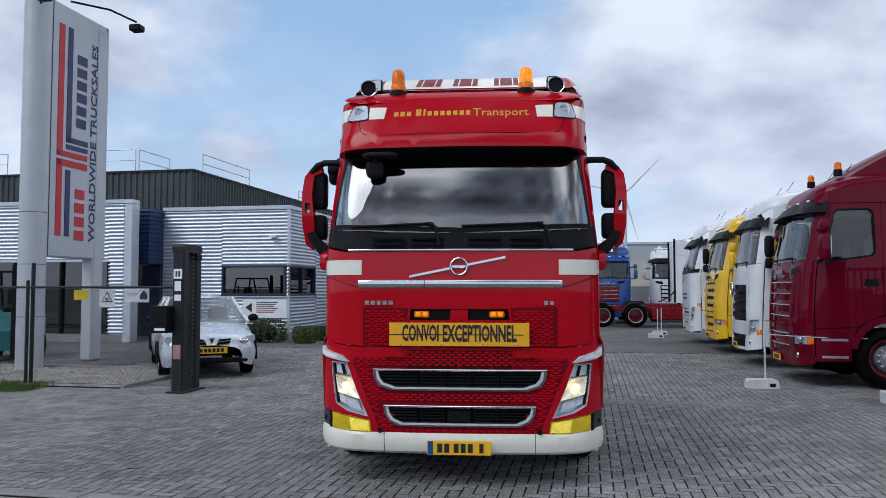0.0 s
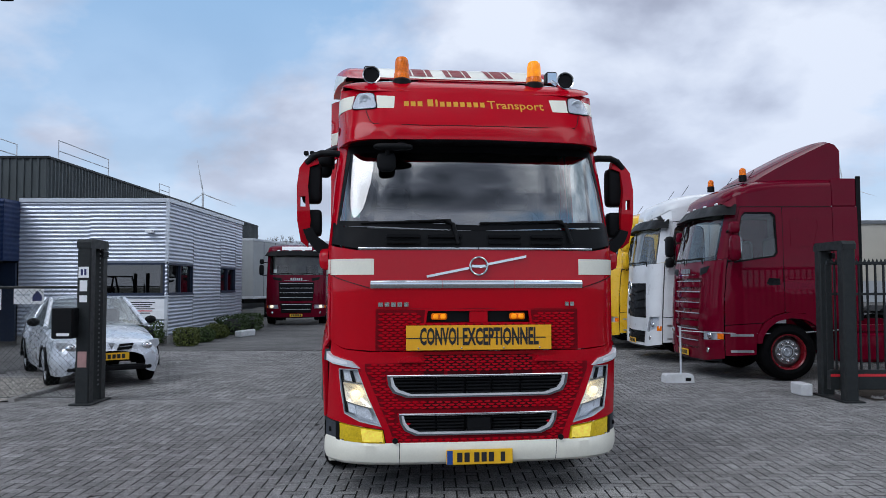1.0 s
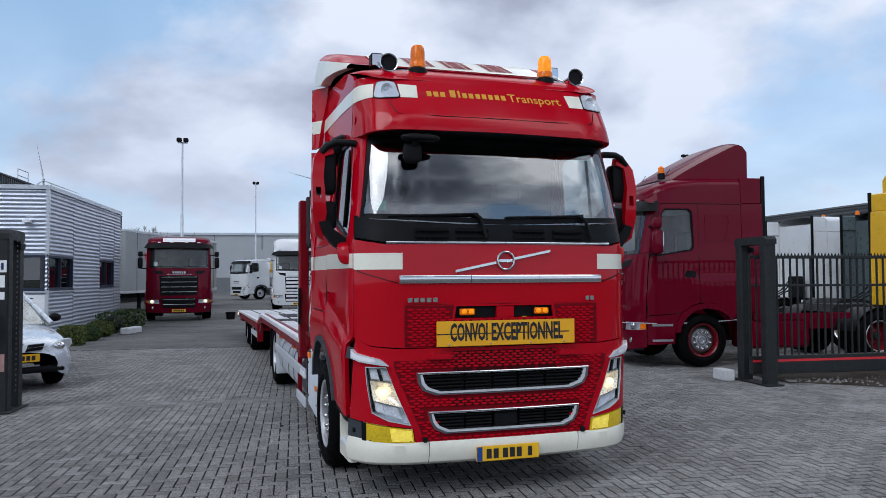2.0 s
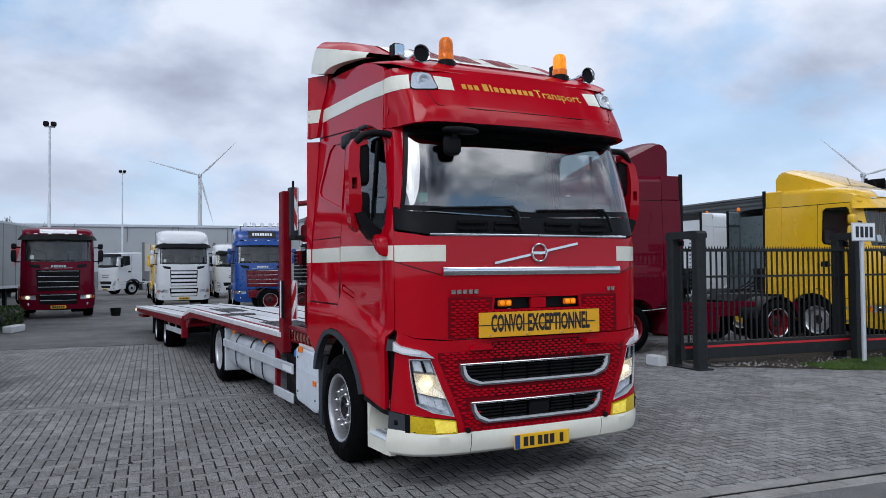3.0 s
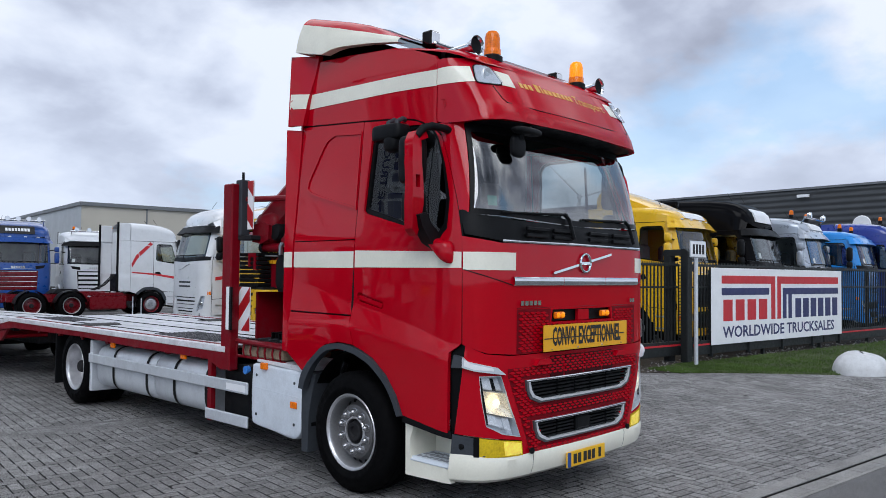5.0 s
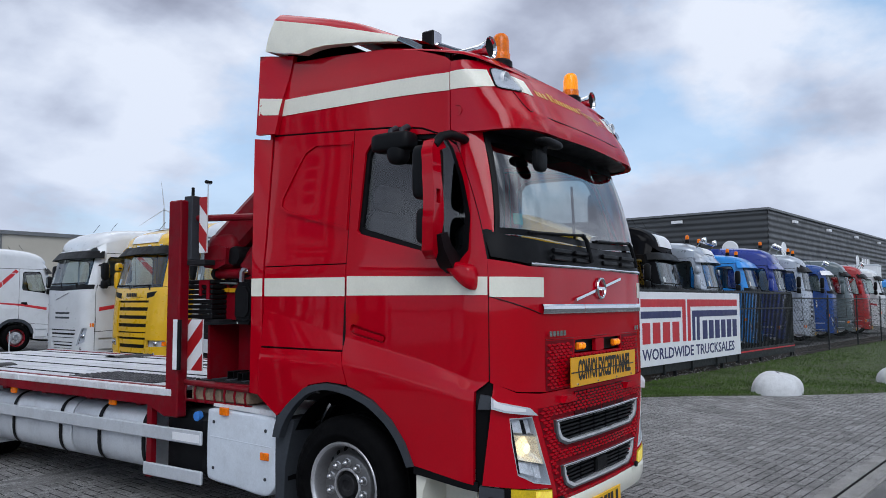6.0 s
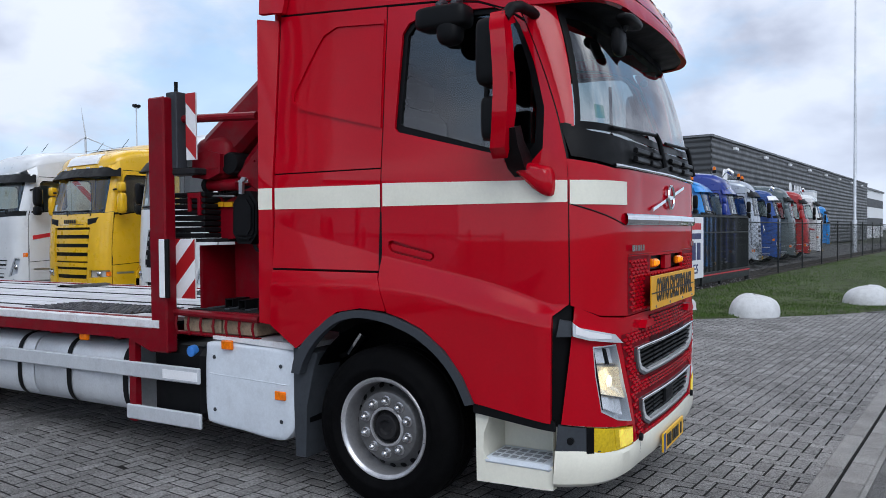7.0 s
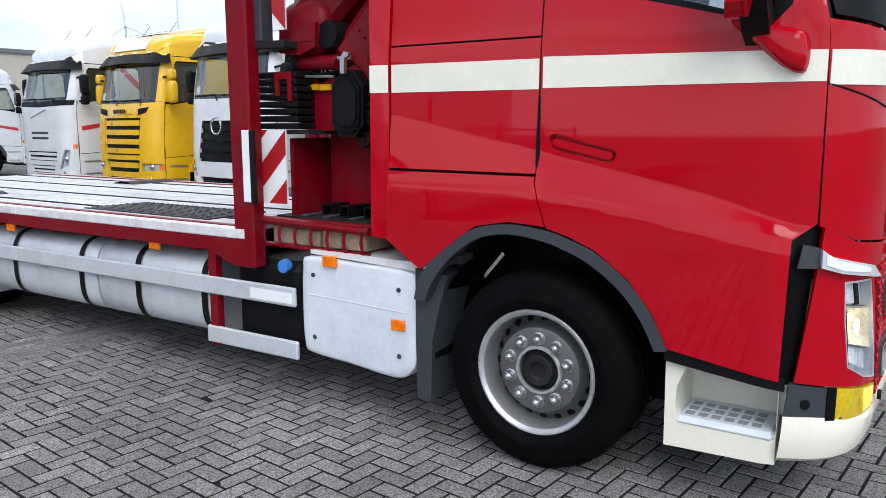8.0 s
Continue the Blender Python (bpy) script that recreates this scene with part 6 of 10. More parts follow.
    side_box(-1, 1.295, 1.275, 3.275, 3.335, 1.225, 1.65, 0.004).ob("hinge_strip", SIGNWHITE, T, "scratched aluminium hinge strip")
    side_box(-1, 1.298, 1.275, 3.235, 3.272, 1.225, 1.65, 0.004).ob("hinge_strip", BLACK, T)
    hazard(T, 1.17, 3.07, 3.17, 2.22, 2.70, -1, 3, False)
    side_box(-1, 1.20, 1.10, 3.235, 3.345, 2.16, 2.72, 0.006).ob("board_holder", GREYP, T)
    side_box(-1, 1.20, 1.05, 3.06, 3.36, 2.115, 2.16, 0.006).ob("board_bracket", DARKSTEEL, T)
    M().tube([(-1.17, 3.40, 2.60), (-1.15, 3.28, 2.585)], 0.016, 6).ob("board_bracket", SPRAYALU, T)
    M().tube([(-1.15, 3.29, 2.72), (-1.15, 3.29, 2.80)], 0.014, 8).ob("aerial_stub", BLACK, T)
    M().tube([(-1.13, 3.33, 2.53), (-1.10, 2.55, 2.50)], 0.030, 10).ob("cross_bar", CRANE, T)

    # loading crane, folded
    def beam(p, q, w, h, name, mt=CRANE, taper=1.0, label="", b=0.02):
        p, q = Vector(p), Vector(q)
        L = (q - p).length
        o = M().box(-w / 2, w / 2, 0, L, -h / 2, h / 2, b)
        if taper != 1.0:
            o.v = [(x * (1 + (taper - 1) * y / L), y, z * (1 + (taper - 1) * y / L)) for x, y, z in o.v]
        rot = (q - p).to_track_quat("Y", "Z").to_matrix().to_4x4()
        return o.move(Matrix.Translation(p) @ rot).ob(name, mt, T, label)

    beam((-0.92, 3.10, 2.26), (-0.72, 2.36, 2.98), 0.26, 0.30, "crane_boom", CRANE, 0.9, "folded red crane boom", 0.05)
    M().pill((-0.93, 3.06, 2.24), (0.14, 0.19, 0.165), 0.6).ob("boom_head", CRANE, T)
    M().prism([(3.21, 2.10), (3.20, 2.27), (3.05, 2.29), (2.92, 2.26), (2.93, 2.12), (3.05, 2.08)], "x", -1.085, -0.80).ob("boom_cheek", CRANE, T)
    M().box(-1.09, -1.084, 2.95, 3.18, 2.155, 2.165).ob("weld_seam", RED2, T)
    M().lathe([(0.0, -1.05), (0.075, -1.05), (0.085, -1.03), (0.085, -0.75)], (0, 2.87, 2.19), "x", 20).ob("crane_pin", BLACK, T)
    beam((-0.90, 2.80, 2.02), (-0.80, 2.50, 2.42), 0.22, 0.26, "crane_arm", CRANE, 1.0, "", 0.04)
    beam((-0.90, 2.74, 2.06), (-0.88, 2.56, 1.50), 0.16, 0.24, "crane_arm", CRANE, 0.9, "", 0.04)
    M().box(-0.80, 0.70, 2.58, 3.12, 1.13, 1.95, 0.05).ob("crane_base", CRANE, T, "red crane base between cab and deck")
    M().prism([(3.26, 1.72), (3.22, 1.95), (2.90, 1.96), (2.80, 1.90), (2.84, 1.66), (3.0, 1.64)], "x", -0.96, -0.82).ob("base_cheek", CRANE, T)
    beam((0.0, 2.85, 1.8), (0.0, 2.85, 2.75), 0.42, 0.40, "crane_column")
    beam((-0.85, 2.92, 2.02), (0.80, 2.90, 2.12), 0.22, 0.24, "crane_arm")
    M().tube([(-0.99, 3.14, 2.045), (-0.99, 2.83, 2.04)], 0.045, 14).ob("hydraulic_ram", CRANE, T)
    M().tube([(-0.99, 3.12, 2.045), (-0.99, 3.16, 2.045)], 0.055, 14).ob("ram_cap", DARKSTEEL, T)
    M().tube([(-1.0, 2.86, 2.055), (-1.0, 2.72, 2.06)], 0.018, 10).ob("piston_rod", CHROME, T)
    M().tube([(-1.03, 3.16, 1.965), (-1.03, 2.84, 1.955)], 0.009, 6).ob("valve_rod", ALU, T)
    # hose guard: a long eight-sided cover with stepped rims
    gd = [(2.79, 1.61), (2.67, 1.61), (2.615, 1.68), (2.61, 1.90), (2.67, 1.985), (2.76, 1.99), (2.835, 1.90), (2.84, 1.69)]
    for x0, x1, k, mt in ((-1.05, -0.95, 1.0, BLACK), (-1.062, -1.05, 0.86, FRIT), (-1.072, -1.062, 0.68, BLACK)):
        gy, gz = 2.725, 1.80
        M().prism([(gy + (y - gy) * k, gz + (z - gz) * k) for y, z in gd], "x", x0, x1).ob("hose_guard", mt, T)
    for i in range(3):
        M().tube([(-1.058, 2.64, 1.66 + 0.02 * i), (-1.062, 2.72, 1.645 + 0.02 * i), (-1.058, 2.81, 1.665 + 0.02 * i)], 0.006, 6).ob("guard_rib", BLACK, T)
    M().prism([(2.745, 1.965), (2.745, 2.05), (2.715, 2.085), (2.68, 2.075), (2.69, 2.055), (2.712, 2.05), (2.715, 1.965)], "x", -1.085, -1.06).ob("strap", ALU, T, "grey metal strap")
    for y, z, r in ((2.64, 1.66, 0.055), (2.60, 1.74, 0.03)):
        M().tube([(-1.0, y + r * math.cos(a), z + 1.8 * r * math.sin(a)) for a in np.linspace(0, 2 * math.pi, 17)], 0.014, 6).ob("hose_loop", BLACK, T)
    for k in range(5):
        M().tube([(-0.97 + 0.02 * k, 3.08 - 0.02 * k, 2.03), (-1.0 + 0.02 * k, 3.0, 1.97 - 0.02 * k), (-1.0 + 0.02 * k, 2.88, 1.98), (-0.95, 2.62, 2.06 + 0.03 * k), (-0.85, 2.50, 2.3)], 0.011, 6).ob("hose", BLACK, T)
    for k in range(3):
        M().tube([(-0.97, 2.66 - 0.03 * k, 1.66), (-1.0, 2.60 - 0.02 * k, 1.50), (-0.95, 2.55, 1.40 + 0.02 * k), (-0.8, 2.52, 1.3)], 0.012, 6).ob("hose", BLACK, T)
    for y, z in ((2.62, 2.16), (2.58, 2.24), (2.66, 2.2)):
        M().lathe([(0.0, -0.018), (0.008, -0.016), (0.009, 0.0)], (-1.01, y, z), "x", 8).ob("bolt", CRANE, T)
    M().box(-0.985, -0.965, 3.0, 3.09, 1.885, 1.92).ob("maker_plate", SIGNYEL, T, "yellow maker's plate")
    M().box(-0.985, -0.965, 2.91, 2.99, 1.882, 1.918).ob("maker_plate", SIGNYEL, T)
    for i in range(8):
        M().box(-1.12, -0.55, 3.05, 3.38, 1.655 + i * 0.043, 1.690 + i * 0.043, 0.006).ob("outrigger_pad", BLACK, T)
    M().box(-1.1, -0.5, 2.98, 3.36, 1.625, 1.65).ob("pad_tray", DARKSTEEL, T)
    M().prism([(3.08, 1.82), (3.08, 1.985), (3.21, 1.985), (3.21, 1.85), (3.18, 1.85), (3.18, 1.945), (3.11, 1.945), (3.11, 1.82)], "x", -1.13, -1.06).ob("pad_hook", CRANE, T)
    M().box(-0.5, 0.9, 3.14, 3.28, 1.13, 2.1, 0.02).ob("headboard_plate", CRANE, T)
    M().box(-1.05, -0.2, 3.15, 3.18, 1.13, 1.60).ob("headboard_plate", CRANE, T)
    M().box(-1.0, -0.60, 2.425, 2.435, 1.16, 1.24).ob("cab_back_strip", ALU, T)
    M().box(-1.135, 1.135, 2.30, 2.36, 1.05, 3.66, 0.02).ob("cab_back", RED, T)


hero_rear(HERO)


def trailer():
    """Its deck falls towards the tail; y runs back from the front edge, z from the deck's top."""
    fall = -0.95
    T = thing("low_loader_trailer", "red low flatbed trailer with scuffed white edges behind the truck", "trailer", pose(0, 10.85, 0.885, fall))
    drop = lambda y: math.tan(radians(fall)) * y
    deck_boards(T, 0.12, 9.15, -0.004, n=8, cuts=3)
    for s in (-1, 1):
        M().prism([(0.0, -0.22), (0.0, -0.062), (9.2, -0.062), (9.2, -0.15), (6.2, -0.19)], "x", s * 1.272, s * 1.23).ob("deck_beam", CRANE, T, "worn red steel side beam")
        for a, b in ((0.0, 2.9), (2.905, 6.1), (6.105, 9.2)):
            side_box(s, 1.278, 1.205, a, b, -0.060, 0.0, 0.006).ob("deck_edge", WORNWHITE, T, "scuffed white deck edge")
        side_box(s, 1.272, 1.15, -0.03, 0.09, -0.46, -0.01, 0.01).ob("end_plate", CRANE, T, "red upright end plate")
        side_box(s, 1.262, 1.232, 0.10, 2.50, -0.40, -0.29, 0.008).ob("side_guard", SPRAYALU, T, "aluminium side guard rail")
        for y in (1.2, 2.3):
            side_box(s, 1.235, 1.21, y - 0.04, y + 0.04, -0.38, -0.15).ob("guard_post", ALU, T)
        for y in (2.89, 4.55):
            zc = 0.318 - 0.885 - drop(y)
            wheel(T, pose(s * 1.17, y, zc, -fall) if s < 0 else pose(s * 1.17, y, zc, fall, 0, 180), tyre_r=0.318, rim_r=0.215, width=0.45, deep=True, nuts=0, holes=False, material=ALU)
        side_box(s, 1.30, 1.20, 9.12, 9.22, -0.16, -0.07, 0.02).ob("tail_lamp", LAMPON, T, "lit outline marker lamp")
        side_box(s, 1.262, 1.0, 5.0, 5.04, -0.62, -0.12, 0.01).ob("mud_flap", BLACK, T)
        side_box(s, 1.24, 1.05, 7.6, 8.9, -0.30, -0.24, 0.01).ob("ramp_bracket", CRANE, T)
    M().box(-1.23, 1.23, -0.02, 0.10, -0.24, -0.008, 0.02).ob("front_beam", CRANE, T)
    M().box(-0.5, 0.5, 0.0, 8.4, -0.36, -0.20, 0.02).ob("chassis", DARKSTEEL, T)
    M().box(-1.23, 1.23, 9.10, 9.20, -0.18, -0.008, 0.01).ob("rear_beam", CRANE, T)
    for y in (2.89, 4.55):
        M().box(-1.15, 1.15, y - 0.05, y + 0.05, -0.58 - drop(y), -0.36, 0.01).ob("axle", DARKSTEEL, T)
    M().tube([(0, -0.75, -0.30), (0, 0.05, -0.29)], 0.06, 10).ob("drawbar", DARKSTEEL, T)


trailer()


# ---- parked trucks ----
STYLES = {
    "square": dict(ws0=2.12, ws1=3.0, lean=((0.3, 0.02), (0.6, 0.0), (1.3, 0.0), (2.0, 0.06), (2.92, 0.26), (3.5, 0.42)), bow=0.05, depth=0.42),
    "slim": dict(ws0=2.18, ws1=2.95, lean=((0.2, 0.03), (0.45, 0.0), (2.03, 0.0), (2.95, 0.23), (3.5, 0.35)), bow=0.02, depth=0.45),
    "star": dict(ws0=2.15, ws1=3.0, lean=((0.3, 0.0), (1.2, 0.02), (2.1, 0.08), (3.0, 0.22), (3.6, 0.34)), bow=0.06, depth=0.40),
}


def lorry(paint, style, m, label, roof=3.55, spoiler=None, grille=BLACK, beacons=0, lamps_on=False, bar=0, visor=BLACK, detail=1, tail=6.2, axles=(4.9,), chassis=DARKSTEEL, brand=None, panel=None, stripes=None, rims=STEEL, fence=False, brand2=6, wide_grille=0.70, name="truck", group="parked trucks", gback=BLACK, lines=None, sleeper_window=True, low=None, collar=True, mirrors=None):
    """A parked tractor unit. Its nose stands at the origin and points to -y."""
    st = STYLES[style]
    ws0, ws1 = st["ws0"], st["ws1"]
    T = thing(name, label, "truck", m, group)
    taper = ((0.2, 0.985), (0.6, 0.99), (2.05, 0.998), (2.9, 0.978), (3.2, 0.965), (4.0, 0.92))
    C = Cab(lean=st["lean"], taper=taper, back=2.3, bow=st["bow"], depth=st["depth"])
    C.swell = lambda y, z: 0.022 * (1 - smooth(1.56, 1.70, z)) * smooth(0.28, 0.55, y)
    X, Y = C.QX, C.QY
    kw = dict(step=0.16, dens=0.11)
    low = low or paint
    ys = 0.30
    # front below the windscreen
    if style == "square":
        gw, gz0, gz1 = wide_grille, 1.02, 1.80
        hl = {s: [(s * X(0.74), 0.70), (s * X(0.76), 0.86), (s * Y(0.26), 0.86), (s * Y(0.30), 0.72)] for s in (-1, 1)}
        g_lo = [(-0.62, 0.52), (0.62, 0.52), (0.68, 0.92), (-0.68, 0.92)]
    elif style == "slim":
        gw, gz0, gz1 = 0.72, 0.80, 1.02
        hl = {s: [(s * X(1.155), 1.06), (s * X(1.03), 1.06), (s * X(0.82), 0.61), (s * X(1.105), 0.71)] for s in (-1, 1)}
        g_lo = [(-0.58, 0.52), (0.58, 0.52), (0.62, 0.70), (-0.62, 0.70)]
    else:
        gw, gz0, gz1 = 0.82, 0.95, 1.72
        hl = {s: [(s * X(0.86), 0.66), (s * X(0.98), 0.98), (s * Y(0.24), 1.0), (s * Y(0.24), 0.78), (s * X(0.98), 0.66)] for s in (-1, 1)}
        g_lo = [(-0.72, 0.40), (0.72, 0.40), (0.78, 0.66), (-0.78, 0.66)]
    g_hi = [(-gw, gz0), (gw, gz0), (gw * (1.06 if style != "star" else 0.86), gz1), (-gw * (1.06 if style != "star" else 0.86), gz1)]
    front = mirror_q([(0.0, 0.34), (X(0.9), 0.34), (Y(ys), 0.40), (Y(ys), ws0 + 0.02), (X(1.1), ws0 - 0.01), (0.0, ws0 - 0.03)])
    M().skin(C, front, [g_hi, g_lo, hl[-1], hl[1]], 0.0, 0.05, **kw).ob("front_panel", paint, T)
    for gp in (g_hi, g_lo):
        M().skin(C, gp, (), -0.05, 0.0, **kw).ob("grille_back", gback, T)
        z0, z1 = gp[0][1], gp[2][1]
        n = max(2, int((z1 - z0) / (0.16 if style != "slim" else 0.11)))
        for i in range(n):
            z = z0 + (z1 - z0) * (i + 0.5) / n
            w = gp[0][0] * -1 * 0.97
            h = (z1 - z0) / n * 0.34
            if style == "star":
                pl = [(-w, z - h + 0.03), (0, z - h - 0.04), (w, z - h + 0.03), (w, z + h * 0.6 + 0.03), (0, z + h * 0.6 - 0.04), (-w, z + h * 0.6 + 0.03)]
            else:
                pl = [(-w, z - h), (w, z - h), (w, z + h * 0.7), (-w, z + h * 0.7)]
            M().skin(C, pl, (), -0.012, 0.03, **kw).ob("grille_bar", grille, T)
            if lines:
                M().tube([C(X(x), z + h * 0.7, -0.006) for x in np.linspace(-w, w, 9)], 0.010, 6).ob("grille_line", lines, T)
    if style == "square":
        M().skin(C, [(-0.50, 1.86), (0.50, 1.86), (0.50, 1.87), (-0.50, 1.87)], (), 0.004, 0.004, **kw).ob("trim_line", CHROME, T)
        for s in (-1, 1):
            M().skin(C, [(s * X(0.60), 1.84), (s * X(0.62), 1.98), (s * X(1.0), 2.02), (s * X(0.92), 1.90)], (), 0.002, 0.02, **kw).ob("air_intake", BLACK, T)
    if style == "star":
        ring = [(0.15 * math.cos(a), -0.06, 1.62 + 0.15 * math.sin(a)) for a in np.linspace(0, 2 * math.pi, 25)]
        M().tube(ring, 0.016, 8).ob("badge", CHROME, T)
    if style == "slim":
        M().prism([(-0.40, 1.80), (-0.37, 1.79), (0.40, 1.97), (0.37, 1.98)], "y", -0.01, 0.02).ob("badge_bar", CHROME, T)
        M().skin(C, mirror_q([(0, ws0 - 0.15), (Y(0.25), ws0 - 0.11), (Y(0.26), ws0), (0, ws0 - 0.03)]), (), 0.006, 0.02, **kw).ob("scuttle_panel", BLACK, T)
        for z in (1.30, 1.42):
            M().skin(C, [(-0.42, z), (0.42, z), (0.42, z + 0.05), (-0.42, z + 0.05)], (), 0.003, 0.01, **kw).ob("air_intake", GREYP, T)
    if brand:
        put("lettering", bars(brand2, 0.085 * brand2 if style == "square" else 0.05 * brand2, 0.085 if style == "square" else 0.04).mesh("bars", brand), T, "", pose(0, -0.012 + float(np.interp(1.93, *C.lean)), 1.935 if style == "square" else 1.58))
    for s in (-1, 1):
        b = M().skin(C, hl[s], (), -0.06, 0.0, **kw).ob("headlight", SPRAYALU, T, "clear headlight")
        cx, cz = sum(p[0] for p in hl[s]) / len(hl[s]), sum(p[1] for p in hl[s]) / len(hl[s])
        M().ball(C(cx, cz, -0.03), (0.075, 0.04, 0.065), 10, 6).ob("reflector", LAMPON if lamps_on else CHROME, b)
        le = M().skin(C, hl[s], (), 0.0, 0.0, **kw).ob("lens", LENS, b)
        le.visible_shadow = False
        M().skin(C, [(s * Y(0.20), hl[s][0][1] + 0.03), (s * Y(0.20), hl[s][0][1] + 0.13), (s * Y(0.29), hl[s][0][1] + 0.13), (s * Y(0.29), hl[s][0][1] + 0.03)], (), 0.003, 0.01, **kw).ob("indicator", AMBER, T)
        M().lathe([(0.0, 0.0), (0.05, 0.004), (0.055, 0.02)], C(s * X(0.98), 0.53, 0.004), "y", 12).ob("fog_lamp", CHROME, T)
    M().skin(C, mirror_q([(0, 0.30), (Y(0.25), 0.34), (Y(0.25), 0.40), (0, 0.345)]), (), -0.01, 0.05, **kw).ob("bumper_lip", BLACK if low is paint else low, T)
    pl = M().box(-0.26, 0.26, -0.02, -0.008, 0.37, 0.48).ob("number_plate", PLATE, T)
    put("lettering", bars(6, 0.42, 0.07).mesh("bars", INK), pl, "", pose(0, -0.021, 0.425))
    # windscreen and visor
    wsx = X(1.11)
    g = M().skin(C, mirror_q([(0, ws0 - 0.02), (wsx, ws0), (wsx, ws1), (0, ws1 + 0.02)]), (), -0.004, 0.0, **kw).ob("windscreen", PARKGLASS, T)
    g.visible_shadow = False
    M().skin(C, mirror_q([(0, ws0 - 0.03), (wsx + 0.02, ws0 - 0.01), (wsx + 0.02, ws1), (0, ws1 + 0.03)]), [mirror_q([(0, ws0 + 0.05), (X(1.07), ws0 + 0.07), (X(1.07), ws1 - 0.08), (0, ws1 - 0.08)])], -0.010, 0.0, **kw).ob("windscreen_border", FRIT, T)
    for x0, x1 in ((-0.1, -0.95), (0.75, 0.0)):
        M().tube([C(X(x0), ws0 - 0.06, 0.02), C(X(x0 - 0.08), ws0 + 0.05, 0.02), C(X(x1), ws0 + 0.035, 0.015)], 0.012, 6).ob("wiper", BLACK, T)
    vz = ws1 - 0.10
    vsk = M().grid(lambda q, k: C(q, vz + 0.03 + 0.10 * k - 0.02 * abs(q), 0.15 - 0.06 * k), np.linspace(-Y(0.30), Y(0.30), 26), (0, 1, 2))
    vsk.grid(lambda q, k: C(q, vz + 0.03 + 0.004 * k - 0.02 * abs(q), 0.15 - 0.075 * k), np.linspace(-Y(0.30), Y(0.30), 26), (0, 1, 2))
    vsk.ob("sun_visor", visor, T, "dark tinted sun visor" if visor is BLACK else "")
    if style == "square" or detail > 1:
        for x in (-0.75, -0.28, 0.28, 0.75):
            p = C(X(x), vz + 0.30, 0.0)
            M().box(x - 0.06, x + 0.06, p[1] - 0.03, p[1] + 0.05, vz + 0.22, vz + 0.26, 0.01).ob("marker_lamp", SIGNWHITE, T)
    # sides
    win = [(0.44, ws0 - 0.06), (0.40, ws0 + 0.06), (0.49, ws1 - 0.10), (0.57, ws1 - 0.04), (1.18, ws1 - 0.04), (1.25, ws1 - 0.10), (1.27, ws0 + 0.12), (1.22, ws0 + 0.05)]
    arch = [(2.05, 0.93), (1.90, 1.07), (1.72, 1.17), (1.45, 1.20), (1.18, 1.14), (0.98, 1.0), (0.86, 0.80), (0.84, 0.66)]
    z2 = ws1 + 0.05
    yr = 1.36
    for s in (-1, 1):
        S = lambda poly: [(s * Y(y), z) for y, z in poly]
        M().skin(C, S([(0.31, ws0 + 0.03), (0.40, z2)]) + [(s * (wsx + 0.01), z2), (s * (wsx + 0.01), ws0)], (), 0.0, 0.03, **kw).ob("windscreen_pillar", visor if style == "square" and visor is not BLACK else paint, T)
        dr = M().skin(C, S([(0.41, z2), (0.315, ws0), (0.315, 0.98), (0.98, 1.02), (1.18, 1.15), (yr, 1.20), (yr, z2)]), [S(win)], 0.0, 0.04, **kw).ob("door", paint, T)
        cy_, cz_ = sum(p[0] for p in win) / len(win), sum(p[1] for p in win) / len(win)
        M().skin(C, S(win), [S([(cy_ + (y - cy_) * 0.93, cz_ + (z - cz_) * 0.93) for y, z in win])], -0.012, 0.0, **kw).ob("window_frame", FRIT, dr)
        gl = M().skin(C, S(win), (), -0.03, 0.0, **kw).ob("side_window", PARKGLASS, dr)
        gl.visible_shadow = False
        M().skin(C, S([(1.30, 1.68), (1.29, 1.79), (1.10, 1.80), (1.06, 1.70), (1.12, 1.67)]), (), 0.004, 0.006, **kw).ob("door_handle", BLACK, dr)
        for line in ([(yr + 0.004, 1.2), (yr + 0.004, 1.63), (yr + 0.004, z2)], [(0.312, 0.98), (0.312, ws0)], [(0.32, 0.972), (0.97, 1.012)], [(0.41, z2 + 0.004), (1.3, z2 + 0.004), (2.24, z2 + 0.004)]):
            M().tube([C(s * Y(y), z, -0.004) for y, z in line], 0.009, 6).ob("panel_gap", FRIT, T)
        M().skin(C, S([(0.315, 0.44), (0.315, 0.965), (0.96, 1.005), (0.86, 0.82), (0.84, 0.46)]), (), 0.012, 0.04, **kw).ob("step_panel", low, T)
        for z in (0.50, 0.78):
            M().skin(C, S([(0.40, z), (0.80, z), (0.80, z + 0.04), (0.40, z + 0.04)]), (), 0.018, 0.02, **kw).ob("step_edge", ALU, T)
        M().skin(C, S([(yr + 0.008, 1.205), (yr + 0.008, z2), (2.25, z2), (2.25, 1.0), (2.05, 0.94), (1.90, 1.08), (1.72, 1.18)]), (), 0.0, 0.04, **kw).ob("sleeper_side", paint, T)
        if sleeper_window:
            M().skin(C, S([(1.50, 2.35), (1.50, 2.85), (1.98, 2.85), (2.02, 2.72), (1.92, 2.35)]), [S([(1.525, 2.375), (1.525, 2.825), (1.965, 2.825), (1.99, 2.72), (1.90, 2.375)])], 0.006, 0.008, **kw).ob("pressed_contour", paint, T)
